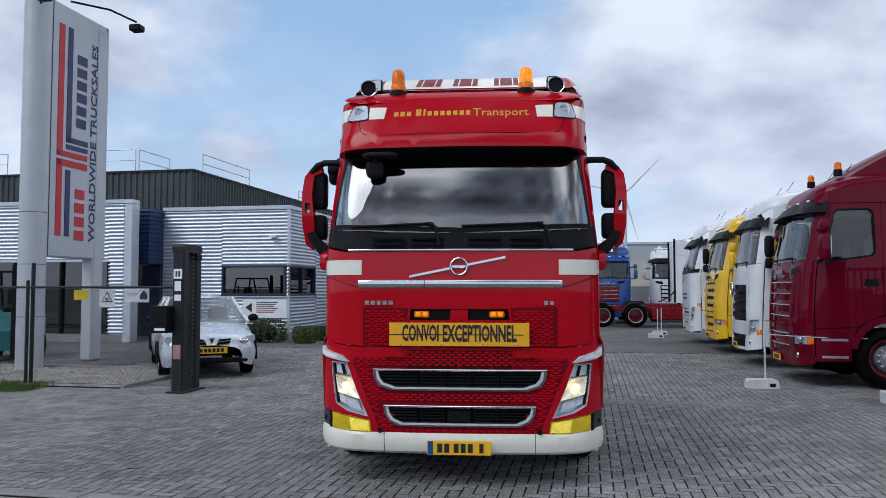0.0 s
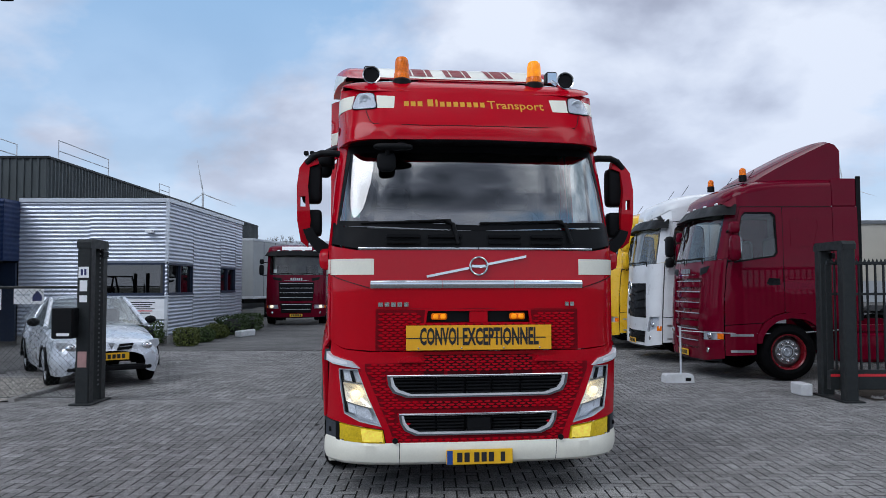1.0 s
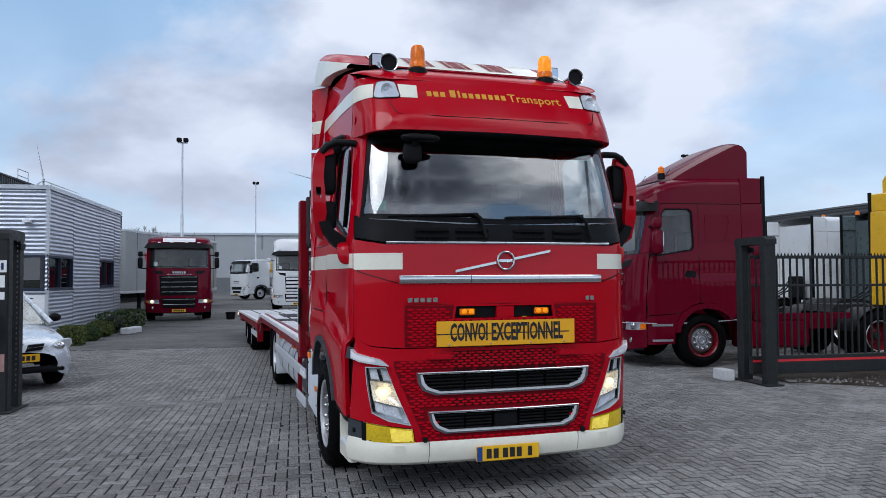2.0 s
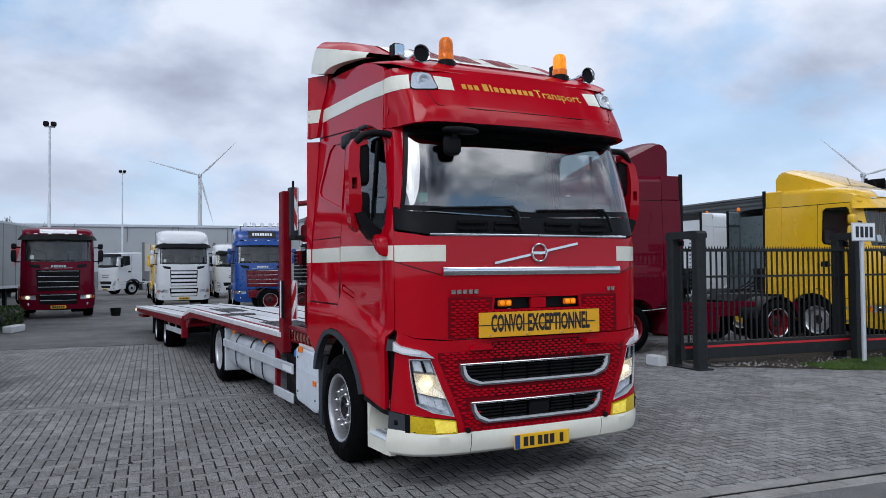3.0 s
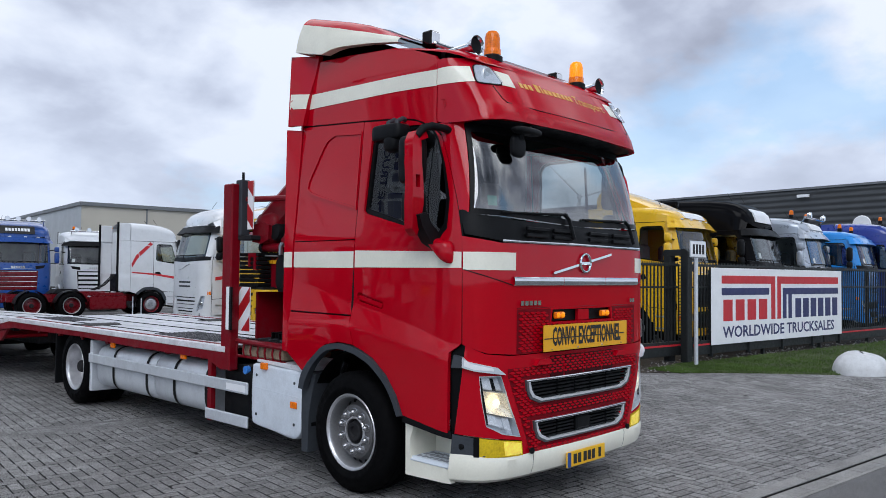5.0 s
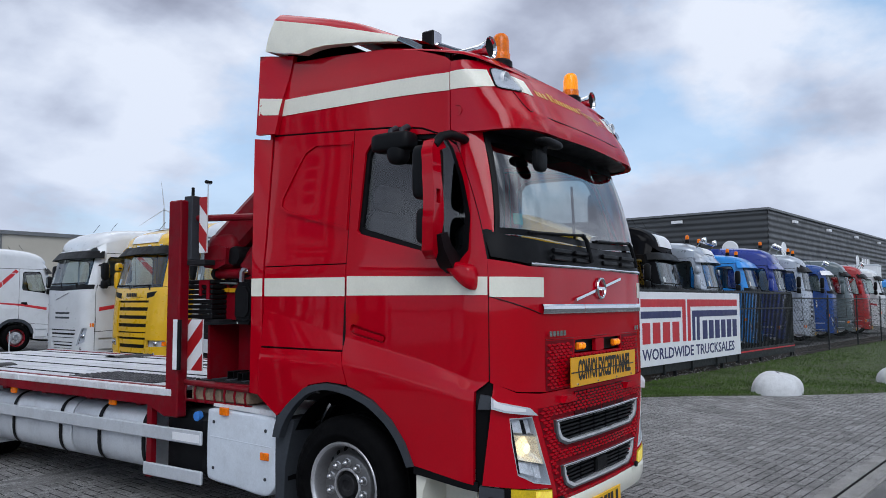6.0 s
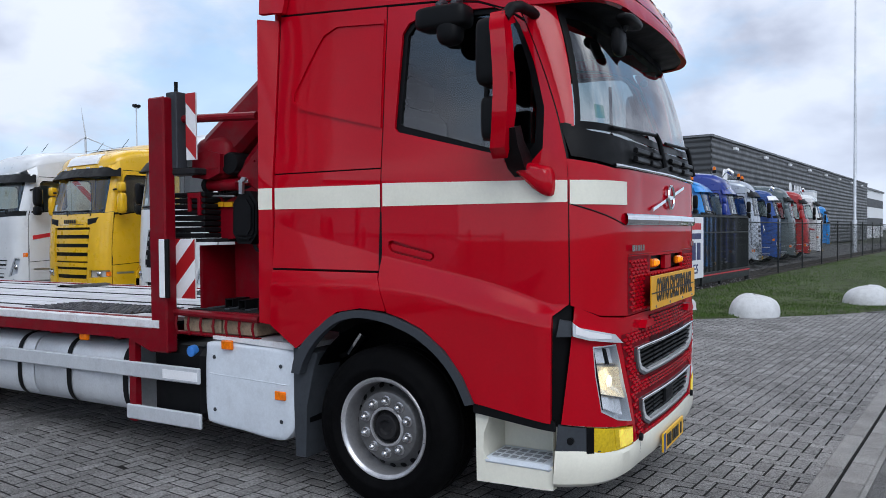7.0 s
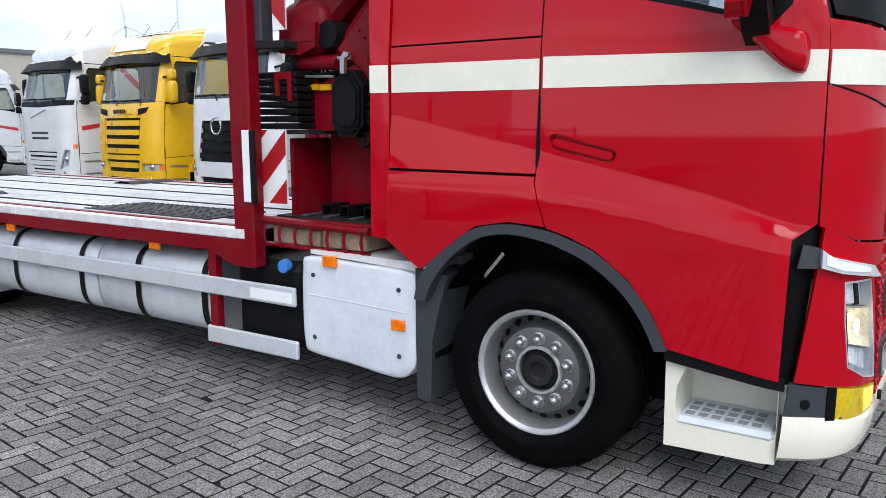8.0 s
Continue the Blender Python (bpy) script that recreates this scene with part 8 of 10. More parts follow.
def office():
    T = thing("office_building", "low office with silver corrugated cladding and dark corner windows", "building", OFFICE.copy())
    A0, B0, H = -8.84, 18.08, 4.5
    front = lambda u, z, d: (A0 + u, B0 - d, z)
    side = lambda v, z, d: (A0 + d, B0 + v, z)
    win_f = (-2.42, -0.06, 1.52, 2.50)
    win_s = [(0.06, 2.55, 1.52, 2.50), (5.9, 8.1, 1.55, 2.50)]
    clad_wall(T, -4.62, 0.0, 0.25, H - 0.12, front, [win_f], CLAD)
    clad_wall(T, 0.0, 9.2, 0.25, H - 0.12, side, win_s, CLAD)
    fbox(front, -4.62, 0.03, 0.0, 0.25, -0.2, 0.01).ob("plinth", KERB, T)
    fbox(side, -0.01, 9.2, 0.0, 0.25, -0.2, 0.012).ob("plinth", KERB, T)
    fbox(front, -4.62, 0.06, H - 0.12, H, -0.25, 0.06).ob("roof_trim", TRIM, T)
    fbox(side, -0.05, 9.26, H - 0.12, H + 0.002, -0.25, 0.062).ob("roof_trim", TRIM, T)
    M().box(A0 - 0.05, A0 + 0.05, B0 - 0.05, B0 + 0.05, 2.52, H - 0.12).ob("corner_trim", TRIM, T)
    M().box(A0 - 0.05, A0 + 0.05, B0 - 0.05, B0 + 0.05, 0.25, 1.50).ob("corner_trim", TRIM, T)
    window(T, front, *win_f, panes=1, blind=0.0)
    window(T, side, *win_s[0], panes=2, blind=0.5)
    window(T, side, *win_s[1], panes=2)
    fbox(front, -2.5, 0.0, 1.44, 1.48, -0.1, 0.09).ob("window_sill", TRIM, T)
    fbox(side, 0.0, 2.7, 1.44, 1.48, -0.1, 0.092).ob("window_sill", TRIM, T)
    fbox(side, 2.55, 2.75, 1.50, 2.52, -0.12, 0.012).ob("window_cheek", TRIM, T)
    M().box(A0 - 12, A0 - 0.2, B0 + 0.2, B0 + 9.0, H - 0.3, H - 0.15).ob("roof", DARKCLAD, T)
    # Inside wall carries the room's shade in its colour.
    M().box(A0 - 6, A0 - 0.3, B0 + 3.0, B0 + 3.1, 0.2, 4.2).ob("inner_wall", ROOMSHADE, T)
    M().box(A0 - 12, A0, B0 + 9.0, B0 + 9.2, 0.0, H).ob("wall", ROOMSHADE, T)
    # notice board under the window: unread lines as bars
    nb = fbox(front, -1.62, -0.05, 0.76, 1.38, 0.03, 0.05).ob("notice_board", SIGNWHITE, T, "white notice board with lines of small print")
    for i in range(6):
        mt = INKRED if i == 4 else INK
        fbox(front, -1.12, -0.35 - 0.07 * (i % 3), 1.26 - i * 0.065, 1.29 - i * 0.065, 0.05, 0.053).ob("print_line", mt, nb)
    M().add([front(-1.52, 1.1, 0.055), front(-1.28, 1.26, 0.055), front(-1.28, 0.94, 0.055)], [(0, 1, 2)]).ob("arrow", INK, nb)
    # camera on the wall
    fbox(front, -0.62, -0.42, 3.42, 3.50, 0.03, 0.22).ob("wall_camera", SIGNWHITE, T)
    # recess with the blue panel, column and forward wing
    W = B0 - 1.6
    fbox(front, -5.2, -4.62, 2.55, H - 0.10, -0.1, 0.9).ob("blue_bay", BLUECLAD, T, "dark blue ribbed bay")
    corrugated(B0 - 0.9, B0, 2.55, H - 0.12, lambda u, z, d: (A0 - 4.62 + 0.003 + d, u, z), pitch=0.14, deep=0.02).ob("blue_cladding", BLUECLAD, T)
    corrugated(-5.2, -4.62, 2.55, H - 0.12, lambda u, z, d: (A0 + u, B0 - 0.903 - d, z), pitch=0.14, deep=0.02).ob("blue_cladding", BLUECLAD, T)
    M().box(A0 - 5.08, A0 - 4.78, W - 0.02, W + 0.4, 0.0, H + 0.12, 0.02).ob("column", TRIM, T, "light grey metal column")
    M().box(A0 - 5.3, A0 - 4.64, B0 - 0.15, B0 - 0.05, 0.1, 2.5).ob("entrance_door", NAVYFRAME, T)
    wing = lambda u, z, d: (A0 + u, W - d, z)
    clad_wall(T, -30.0, -5.08, 0.25, H, wing, [(-10.9, -5.62, 0.25, 2.65), (-16.0, -12.0, 0.25, 2.65)], CLAD)
    fbox(wing, -30, -5.08, 0.0, 0.25, -0.2, 0.01).ob("plinth", KERB, T)
    fbox(wing, -30, -4.75, H, H + 0.12, -0.3, 0.05).ob("roof_trim", TRIM, T)
    for ua, ub in ((-10.9, -5.62), (-16.0, -12.0)):
        w = fbox(wing, ua, ub, 2.60, 2.66, -0.2, 0.03).ob("window", TRIM, T, "large dark shop window")
        for x in np.linspace(ua, ub, 4):
            fbox(wing, x - 0.04, x + 0.04, 0.25, 2.62, -0.14, 0.02).ob("window_frame", FRIT, w)
        g = fbox(wing, ua, ub, 0.25, 2.62, -0.09, -0.08).ob("pane", WINGLASS, w)
        g.visible_shadow = False
    # Dark colour on this inside wall replaces the shade of the room.
    fbox(wing, -30, -6, 0.0, 4.4, -3.2, -3.1).ob("inner_wall", DARKCLAD, T)
    # hall behind
    Hh = thing("hall", "dark grey hall with upright ribbed cladding", "building", OFFICE.copy())
    a1, b1, hh = -15.1, 22.95, 6.55
    corrugated(-55, a1, 3.0, hh, lambda u, z, d: (u, b1 - d, z), 0.28, 0.05, True).ob("cladding", DARKCLAD, Hh)
    corrugated(b1, b1 + 34, 0.0, hh, lambda u, z, d: (a1 + d, u, z), 0.28, 0.05, True).ob("cladding", DARKCLAD, Hh)
    M().box(-55, a1 - 0.05, b1 + 0.05, b1 + 34, 0.0, hh - 0.05).ob("wall", DARKCLAD, Hh)
    M().box(-55, a1 + 0.08, b1 - 0.08, b1 + 0.05, hh, hh + 0.08).ob("roof_trim", GATEGREY, Hh)
    M().box(a1 - 0.05, a1 + 0.08, b1, b1 + 34, hh, hh + 0.08).ob("roof_trim", GATEGREY, Hh)

    def rail(pts, z, h=0.9, posts=2):
        r = thing("roof_rail", "thin galvanised guard rail on the roof edge", "guard rail", OFFICE.copy())
        (xa, ya), (xb, yb) = pts
        for k in (1.0, 0.55):
            M().tube([(xa, ya, z + h * k), (xb, yb, z + h * k)], 0.02, 6).ob("rail", SPRAYALU, r)
        for i in range(posts):
            t = i / (posts - 1)
            M().tube([(xa + (xb - xa) * t, ya + (yb - ya) * t, z - 0.1), (xa + (xb - xa) * t, ya + (yb - ya) * t, z + h)], 0.022, 6).ob("rail_post", SPRAYALU, r)

    rail([(a1 - 0.2, b1 + 1.2), (a1 - 0.2, b1 + 5.8)], hh)
    rail([(a1 - 0.3, b1 + 12.5), (a1 - 0.3, b1 + 14.0)], hh, 0.7)
    rail([(-21.0, b1 + 0.1), (-17.8, b1 + 0.1)], hh, 1.0, 3)
    rail([(-29.0, b1 + 0.1), (-24.0, b1 + 0.1)], hh, 1.0, 3)
    rail([(a1 - 2.6, b1 + 0.2), (a1 - 2.6, b1 + 2.6)], hh, 1.0, 2)


office()


def bush(a, b, rx, ry, h, material, label, boxy=False, n=1500, seed=1):
    T = thing("bush", label, "bush", site(a, b, 0.0, 0.0, OFFICE), "bushes by the office")
    rnd = np.random.RandomState(seed)
    M().ball((0, 0, h * 0.45), (rx * 0.8, ry * 0.8, h * 0.42), 10, 6).ob("twig_core", DARKSTEEL, T)
    o = M()
    for _ in range(n):
        d = rnd.normal(0, 1, 3)
        d /= np.linalg.norm(d)
        p = 2.6 if not boxy else 6.0
        k = 1 / (abs(d[0]) ** p + abs(d[1]) ** p + abs(d[2]) ** p) ** (1 / p) * rnd.uniform(0.86, 1.06)
        c = np.array((d[0] * k * rx, d[1] * k * ry, h * 0.5 + d[2] * k * h * 0.5))
        if c[2] < 0.02:
            continue
        u, w = rnd.normal(0, 1, 3), rnd.normal(0, 1, 3)
        u, w = u / np.linalg.norm(u) * 0.045, w / np.linalg.norm(w) * 0.03
        o.add([c - u, c + w, c + u, c - w], [(0, 1, 2, 3)])
    lf = o.ob("leaves", material, T, flat=True)
    tagged(lf, kind="stuff")


for k, (a, b, rx, ry, h, mt, label, boxy) in enumerate((
    (-7.95, 17.3, 0.32, 0.32, 0.52, LEAF2, "small yellow-green clipped bush", True),
    (-7.95, 18.8, 0.38, 0.38, 0.45, LEAF, "small dark green bush", False),
    (-8.0, 20.6, 0.40, 0.40, 0.48, LEAF2, "round yellow-green clipped bush", False),
    (-8.05, 22.8, 0.48, 0.9, 0.66, LEAF, "clipped dark green hedge block", True),
    (-8.05, 25.2, 0.48, 0.9, 0.66, LEAF, "clipped dark green hedge block", True),
    (-9.55, 17.45, 0.78, 0.45, 0.74, LEAF, "clipped dark green hedge under the window", True),
    (-11.4, 17.45, 0.8, 0.45, 0.74, LEAF, "clipped dark green hedge under the window", True),
)):
    bush(a, b, rx, ry, h, mt, label, boxy, 1600, 10 + k)
bl = tagged(M().box(-0.55, 0.55, -0.14, 0.14, 0.0, 0.22, 0.03).ob("concrete_block", PALEBLOCK), "white concrete block on the paving", "concrete block")
bl.matrix_basis = site(-7.25, 21.6, 0, 78, OFFICE)


def gate_post_pair(a, b, label, base, far=0.42):
    T = thing("gate_post", label, "gate post", site(a, b, base=base))
    for y in (0.0, far):
        M().box(-0.10, 0.10, y - 0.09, y + 0.09, 0.0, 2.32, 0.02).ob("post", GATEGREY, T)
    cap = M().prism([(-0.10, 2.30), (-0.10, 2.38), (-0.05, 2.43), (far + 0.05, 2.43), (far + 0.10, 2.38), (far + 0.10, 2.30)], "x", -0.105, 0.105)
    cap.ob("cap", GATEGREY, T)
    M().box(-0.16, 0.16, -0.16, far + 0.16, 0.0, 0.025, 0.005).ob("base_plate", GATEGREY, T)
    M().box(0.06, 0.13, far - 0.15, far + 0.05, 2.18, 2.27, 0.01).ob("guide_roller", BLACK, T)
    for i in range(30):
        M().box(0.101, 0.107, far * 0.5 - 0.01, far * 0.5 + 0.03, 0.25 + i * 0.07, 0.275 + i * 0.07).ob("comb_tooth", GRATE, T)
    return T


GP = gate_post_pair(-5.60, 5.34, "anthracite steel gate post pair with signs and a letter box", GATE)
M().box(-0.36, -0.06, -0.30, -0.08, 0.98, 1.42, 0.015).ob("letter_box", BLACK, GP, "black letter box")
M().box(-0.28, -0.10, -0.303, -0.30, 1.02, 1.06).ob("box_label", SIGNWHITE, GP)
sgn = M().box(-0.075, 0.075, -0.097, -0.091, 1.86, 2.02).ob("number_sign", SIGNWHITE, GP)
put("lettering", bars(2, 0.10, 0.09, 0.6).mesh("bars", INKBLUE), sgn, "", pose(0, -0.099, 1.94))
M().box(-0.055, 0.055, -0.097, -0.091, 1.66, 1.82).ob("small_notice", SIGNWHITE, GP)
M().box(-0.055, 0.055, -0.097, -0.091, 1.50, 1.60).ob("small_notice", SIGNWHITE, GP)
M().box(-0.065, 0.065, -0.097, -0.091, 0.55, 0.78).ob("small_notice", mat("pink_notice", (0.45, 0.26, 0.24), 0.5, dirt=0.4), GP)


def chain_link(name, a0, a1, b, z0, z1, posts, label, base, cell=0.055, top=True, r=0.0022):
    T = thing(name, label, "fence", base.copy())
    me = M().lathe([(0.03, 0.0), (0.03, z1 + 0.12), (0.0, z1 + 0.13)], (0, 0, 0), "z", 10).mesh("fence_post", GATEGREY)
    for a in posts:
        put("fence_post", me, T, "", pose(a, b, 0))
    if top:
        M().tube([(a0, b, z1), (a1, b, z1)], 0.021, 8).ob("top_rail", GATEGREY, T)
    M().tube([(a0, b, z0), (a1, b, z0)], 0.004, 5).ob("tension_wire", WIRE, T)
    o = M()
    h = z1 - z0
    n = int((a1 - a0 + h) / (cell * 1.5))
    for s in (1, -1):
        for i in range(n):
            u = a0 - (h if s > 0 else 0) + i * cell * 1.5
            pa, pb = (u, z0), (u + h, z1)
            if s < 0:
                pa, pb = (u, z1), (u + h, z0)
            # trim to the panel
            lo, hi = max(pa[0], a0), min(pb[0], a1)
            if hi - lo < 0.02:
                continue
            f = lambda x: pa[1] + (pb[1] - pa[1]) * (x - pa[0]) / (pb[0] - pa[0])
            o.tube([(lo, b + 0.003 * s, f(lo)), (hi, b + 0.003 * s, f(hi))], r, 3)
    w = o.ob("wire_mesh", WIRE, T)
    tagged(w, kind="stuff")
    return T


cf = chain_link("chain_link_fence", -16.0, -5.68, 5.72, 0.05, 1.72, [-15.9, -13.6, -11.2, -8.75], "dark chain-link fence beside the gate", GATE)
M().lathe([(0.035, 0.0), (0.035, 2.15), (0.0, 2.16)], (-8.75, 5.85, 0), "z", 10).ob("fence_post", GATEGREY, cf)
for a, w, z0, z1, mt, lab, nm in ((-7.76, 0.28, 1.50, 1.67, PAPERYEL, "small yellow notice on the fence", "notice"), (-7.25, 0.30, 1.37, 1.69, SIGNWHITE, "white notice with a warning triangle on the fence", "warning_notice"), (-6.68, 0.46, 1.46, 1.71, SIGNWHITE, "white notice with a house drawing on the fence", "notice")):
    t = thing(nm, lab, "notice", GATE.copy())
    M().box(a - w / 2, a + w / 2, 5.80, 5.812, z0, z1, 0.003).ob("board", mt, t)
    if nm == "warning_notice":
        M().prism([(a - 0.11, z0 + 0.09), (a + 0.11, z0 + 0.09), (a, z0 + 0.28)], "y", 5.797, 5.80).ob("triangle", INK, t)
        M().prism([(a - 0.08, z0 + 0.108), (a + 0.08, z0 + 0.108), (a, z0 + 0.25)], "y", 5.795, 5.797).ob("triangle_fill", SIGNWHITE, t)
        M().box(a - 0.035, a + 0.03, 5.793, 5.795, z0 + 0.12, z0 + 0.165).ob("mark", INK, t)
    elif mt is SIGNWHITE:
        M().prism([(a + 0.06, z0 + 0.05), (a + 0.20, z0 + 0.05), (a + 0.20, z0 + 0.13), (a + 0.13, z0 + 0.21), (a + 0.06, z0 + 0.13)], "y", 5.797, 5.80).ob("house_mark", INKBLUE, t)
        M().box(a - 0.18, a + 0.02, 5.797, 5.80, z0 + 0.13, z0 + 0.16).ob("print_line", SPRAYALU, t)


def gravel_bed():
    k = M()
    k.box(-40, -6.85, 5.6, 8.4, -0.012, 0.012)
    g = k.ob("gravel_bed", JOINT)
    g.matrix_basis = GATE.copy()
    tagged(g, "bed of pale gravel behind the fence", "gravel", kind="structure")
    rnd = np.random.RandomState(5)
    base = [(1, 0, 0), (-1, 0, 0), (0, 1, 0), (0, -1, 0), (0, 0, 1), (0, 0, -1)]
    faces = [(0, 2, 4), (2, 1, 4), (1, 3, 4), (3, 0, 4), (2, 0, 5), (1, 2, 5), (3, 1, 5), (0, 3, 5)]
    vs, fs = [], []
    for _ in range(11000):
        a, b = -6.9 - 9 * rnd.rand() ** 1.3, 5.62 + 2.75 * rnd.rand()
        r = rnd.uniform(0.015, 0.038)
        n = len(vs)
        vs += [(a + p[0] * r * rnd.uniform(0.7, 1.3), b + p[1] * r * rnd.uniform(0.7, 1.3), 0.018 + p[2] * r * rnd.uniform(0.5, 0.9)) for p in base]
        fs += [tuple(n + i for i in f) for f in faces]
    me = bpy.data.meshes.new("gravel")
    me.from_pydata(vs, [], fs)
    me.materials.append(GRAVEL)
    o = put("gravel", me)
    o.matrix_basis = GATE.copy()
    tagged(o, "pale round gravel stones", "gravel", kind="stuff")
    e = M()
    e.box(-40, -6.75, 8.4, 8.52, -0.012, 0.06, 0.01)
    e.box(-6.85, -6.75, 5.6, 8.4, -0.012, 0.06, 0.01)
    e = e.ob("gravel_edging", KERB)
    e.matrix_basis = GATE.copy()
    tagged(e, "concrete edging round the gravel", "edging", kind="structure")


gravel_bed()


def pylon():
    T = thing("sign_pylon", "tall grey advertising pylon with upright lettering and floodlights", "sign pylon", site(-10.55, 8.05, base=GATE))
    M().lathe([(0.27, 0.0), (0.27, 8.1), (0.0, 8.12)], (0, 0, 0), "z", 32).ob("column", SIGNGREY, T)
    M().box(-0.10, 0.22, 1.75, 2.15, 0.0, 7.9, 0.05).ob("column", SIGNGREY, T)
    for z in (1.1, 2.2, 3.3):
        M().lathe([(0.273, z), (0.273, z + 0.012)], (0, 0, 0), "z", 32).ob("joint", GREYP, T)
    x = 0.20
    M().box(-0.16, x, 0.12, 2.22, 2.38, 8.0, 0.03).ob("panel", SIGNGREY, T)
    M().box(x, x + 0.006, 0.20, 0.225, 2.40, 7.98).ob("panel_joint", GREYP, T)
    M().box(x, x + 0.004, 2.10, 2.12, 2.40, 7.98).ob("panel_joint", GREYP, T)
    # lettering runs upwards: along z, with its foot towards +y

    def up(me, y, z, name="lettering"):
        m = Matrix.Translation((x + 0.008, y, z)) @ Matrix(((0, -1, 0, 0), (0, 0, -1, 0), (1, 0, 0, 0), (0, 0, 0, 1)))
        return put(name, me, T, "", m)

    up(text_mesh("WORLDWIDE TRUCKSALES", 0.30, INKBLUE, 0.004, 0.004, 0, 4.65), 1.68, 5.10)
    up(bars(4, 1.25, 0.34, 0.72).mesh("bars", INKRED), 1.22, 3.36)
    up(bars(6, 1.75, 0.34, 0.72).mesh("bars", INKBLUE), 1.22, 6.18)
    b = M()
    b.box(x, x + 0.012, 0.42, 0.60, 2.85, 4.55)
    b.box(x, x + 0.012, 0.42, 0.60, 4.62, 7.55)
    b.box(x, x + 0.012, 0.42, 1.46, 4.40, 4.55)
    b.box(x, x + 0.012, 0.42, 1.46, 4.62, 4.74)
    b.ob("logo_band", INKRED, T)
    c = M()
    c.box(x, x + 0.012, 0.72, 0.88, 2.85, 4.33)
    c.box(x, x + 0.012, 0.72, 0.88, 4.95, 7.55)
    c.box(x, x + 0.012, 0.72, 1.46, 4.95, 5.07)
    c.box(x, x + 0.012, 0.72, 1.46, 4.80, 4.90)
    c.ob("logo_band", INKBLUE, T)
    for y0, y1, z in ((-0.1, -0.85, 7.75), (0.9, 2.45, 8.2)):
        arm = M().tube([(0.1, y0, z), (0.55, (y0 + y1) / 2, z + 0.06), (0.75, y1, z + 0.02)], 0.025, 8).ob("lamp_arm", BLACK, T)
        M().box(0.62, 0.92, y1 - 0.13, y1 + 0.13, z - 0.22, z - 0.06, 0.03).ob("floodlight", BLACK, arm, "black floodlight")


pylon()


def forklift():
    T = thing("forklift", "teal forklift parked behind the gravel", "forklift", site(-12.8, 10.2, 0, 25, GATE))
    M().prism([(-0.9, 0.25), (0.9, 0.25), (1.05, 0.5), (1.05, 1.0), (0.85, 1.12), (-0.2, 1.12), (-0.35, 0.75), (-0.9, 0.7)], "x", -0.5, 0.5).ob("body", TEAL, T)
    M().prism([(0.55, 0.2), (1.12, 0.3), (1.15, 0.95), (0.9, 1.14), (0.55, 1.14)], "x", -0.52, 0.52).ob("counterweight", TEAL, T)
    for sx in (-0.45, 0.45):
        M().tube([(sx, -0.45, 0.75), (sx, -0.3, 1.6), (sx, -0.15, 2.1), (sx, 0.75, 2.1), (sx, 0.95, 1.1)], 0.035, 8).ob("overhead_guard", BLACK, T)
        M().box(sx * 0.75 - 0.05, sx * 0.75 + 0.05, -1.12, -1.0, 0.1, 2.25, 0.01).ob("mast", BLACK, T)
        M().box(sx * 0.6 - 0.06, sx * 0.6 + 0.06, -2.1, -1.1, 0.08, 0.12).ob("fork", DARKSTEEL, T)
    for y in np.linspace(-0.1, 0.7, 6):
        M().box(-0.44, 0.44, y - 0.02, y + 0.02, 2.09, 2.13).ob("guard_bar", BLACK, T)
    M().box(-0.25, 0.25, 0.1, 0.5, 1.12, 1.28, 0.05).box(-0.25, 0.25, 0.45, 0.58, 1.2, 1.7, 0.05).ob("seat", BLACK, T)
    for y, r in ((-0.65, 0.33), (0.75, 0.27)):
        for sx in (-0.42, 0.42):
            M().lathe([(0.0, -0.1), (r * 0.5, -0.1), (r * 0.55, -0.11), (r, -0.09), (r, 0.09), (r * 0.5, 0.1), (0.0, 0.1)], (sx * 1.15, y, r), "x", 20).ob("wheel", RUBBER, T)
    M().box(0.3, 0.42, 1.10, 1.13, 0.75, 0.82).ob("tail_lamp", AMBER, T)


forklift()


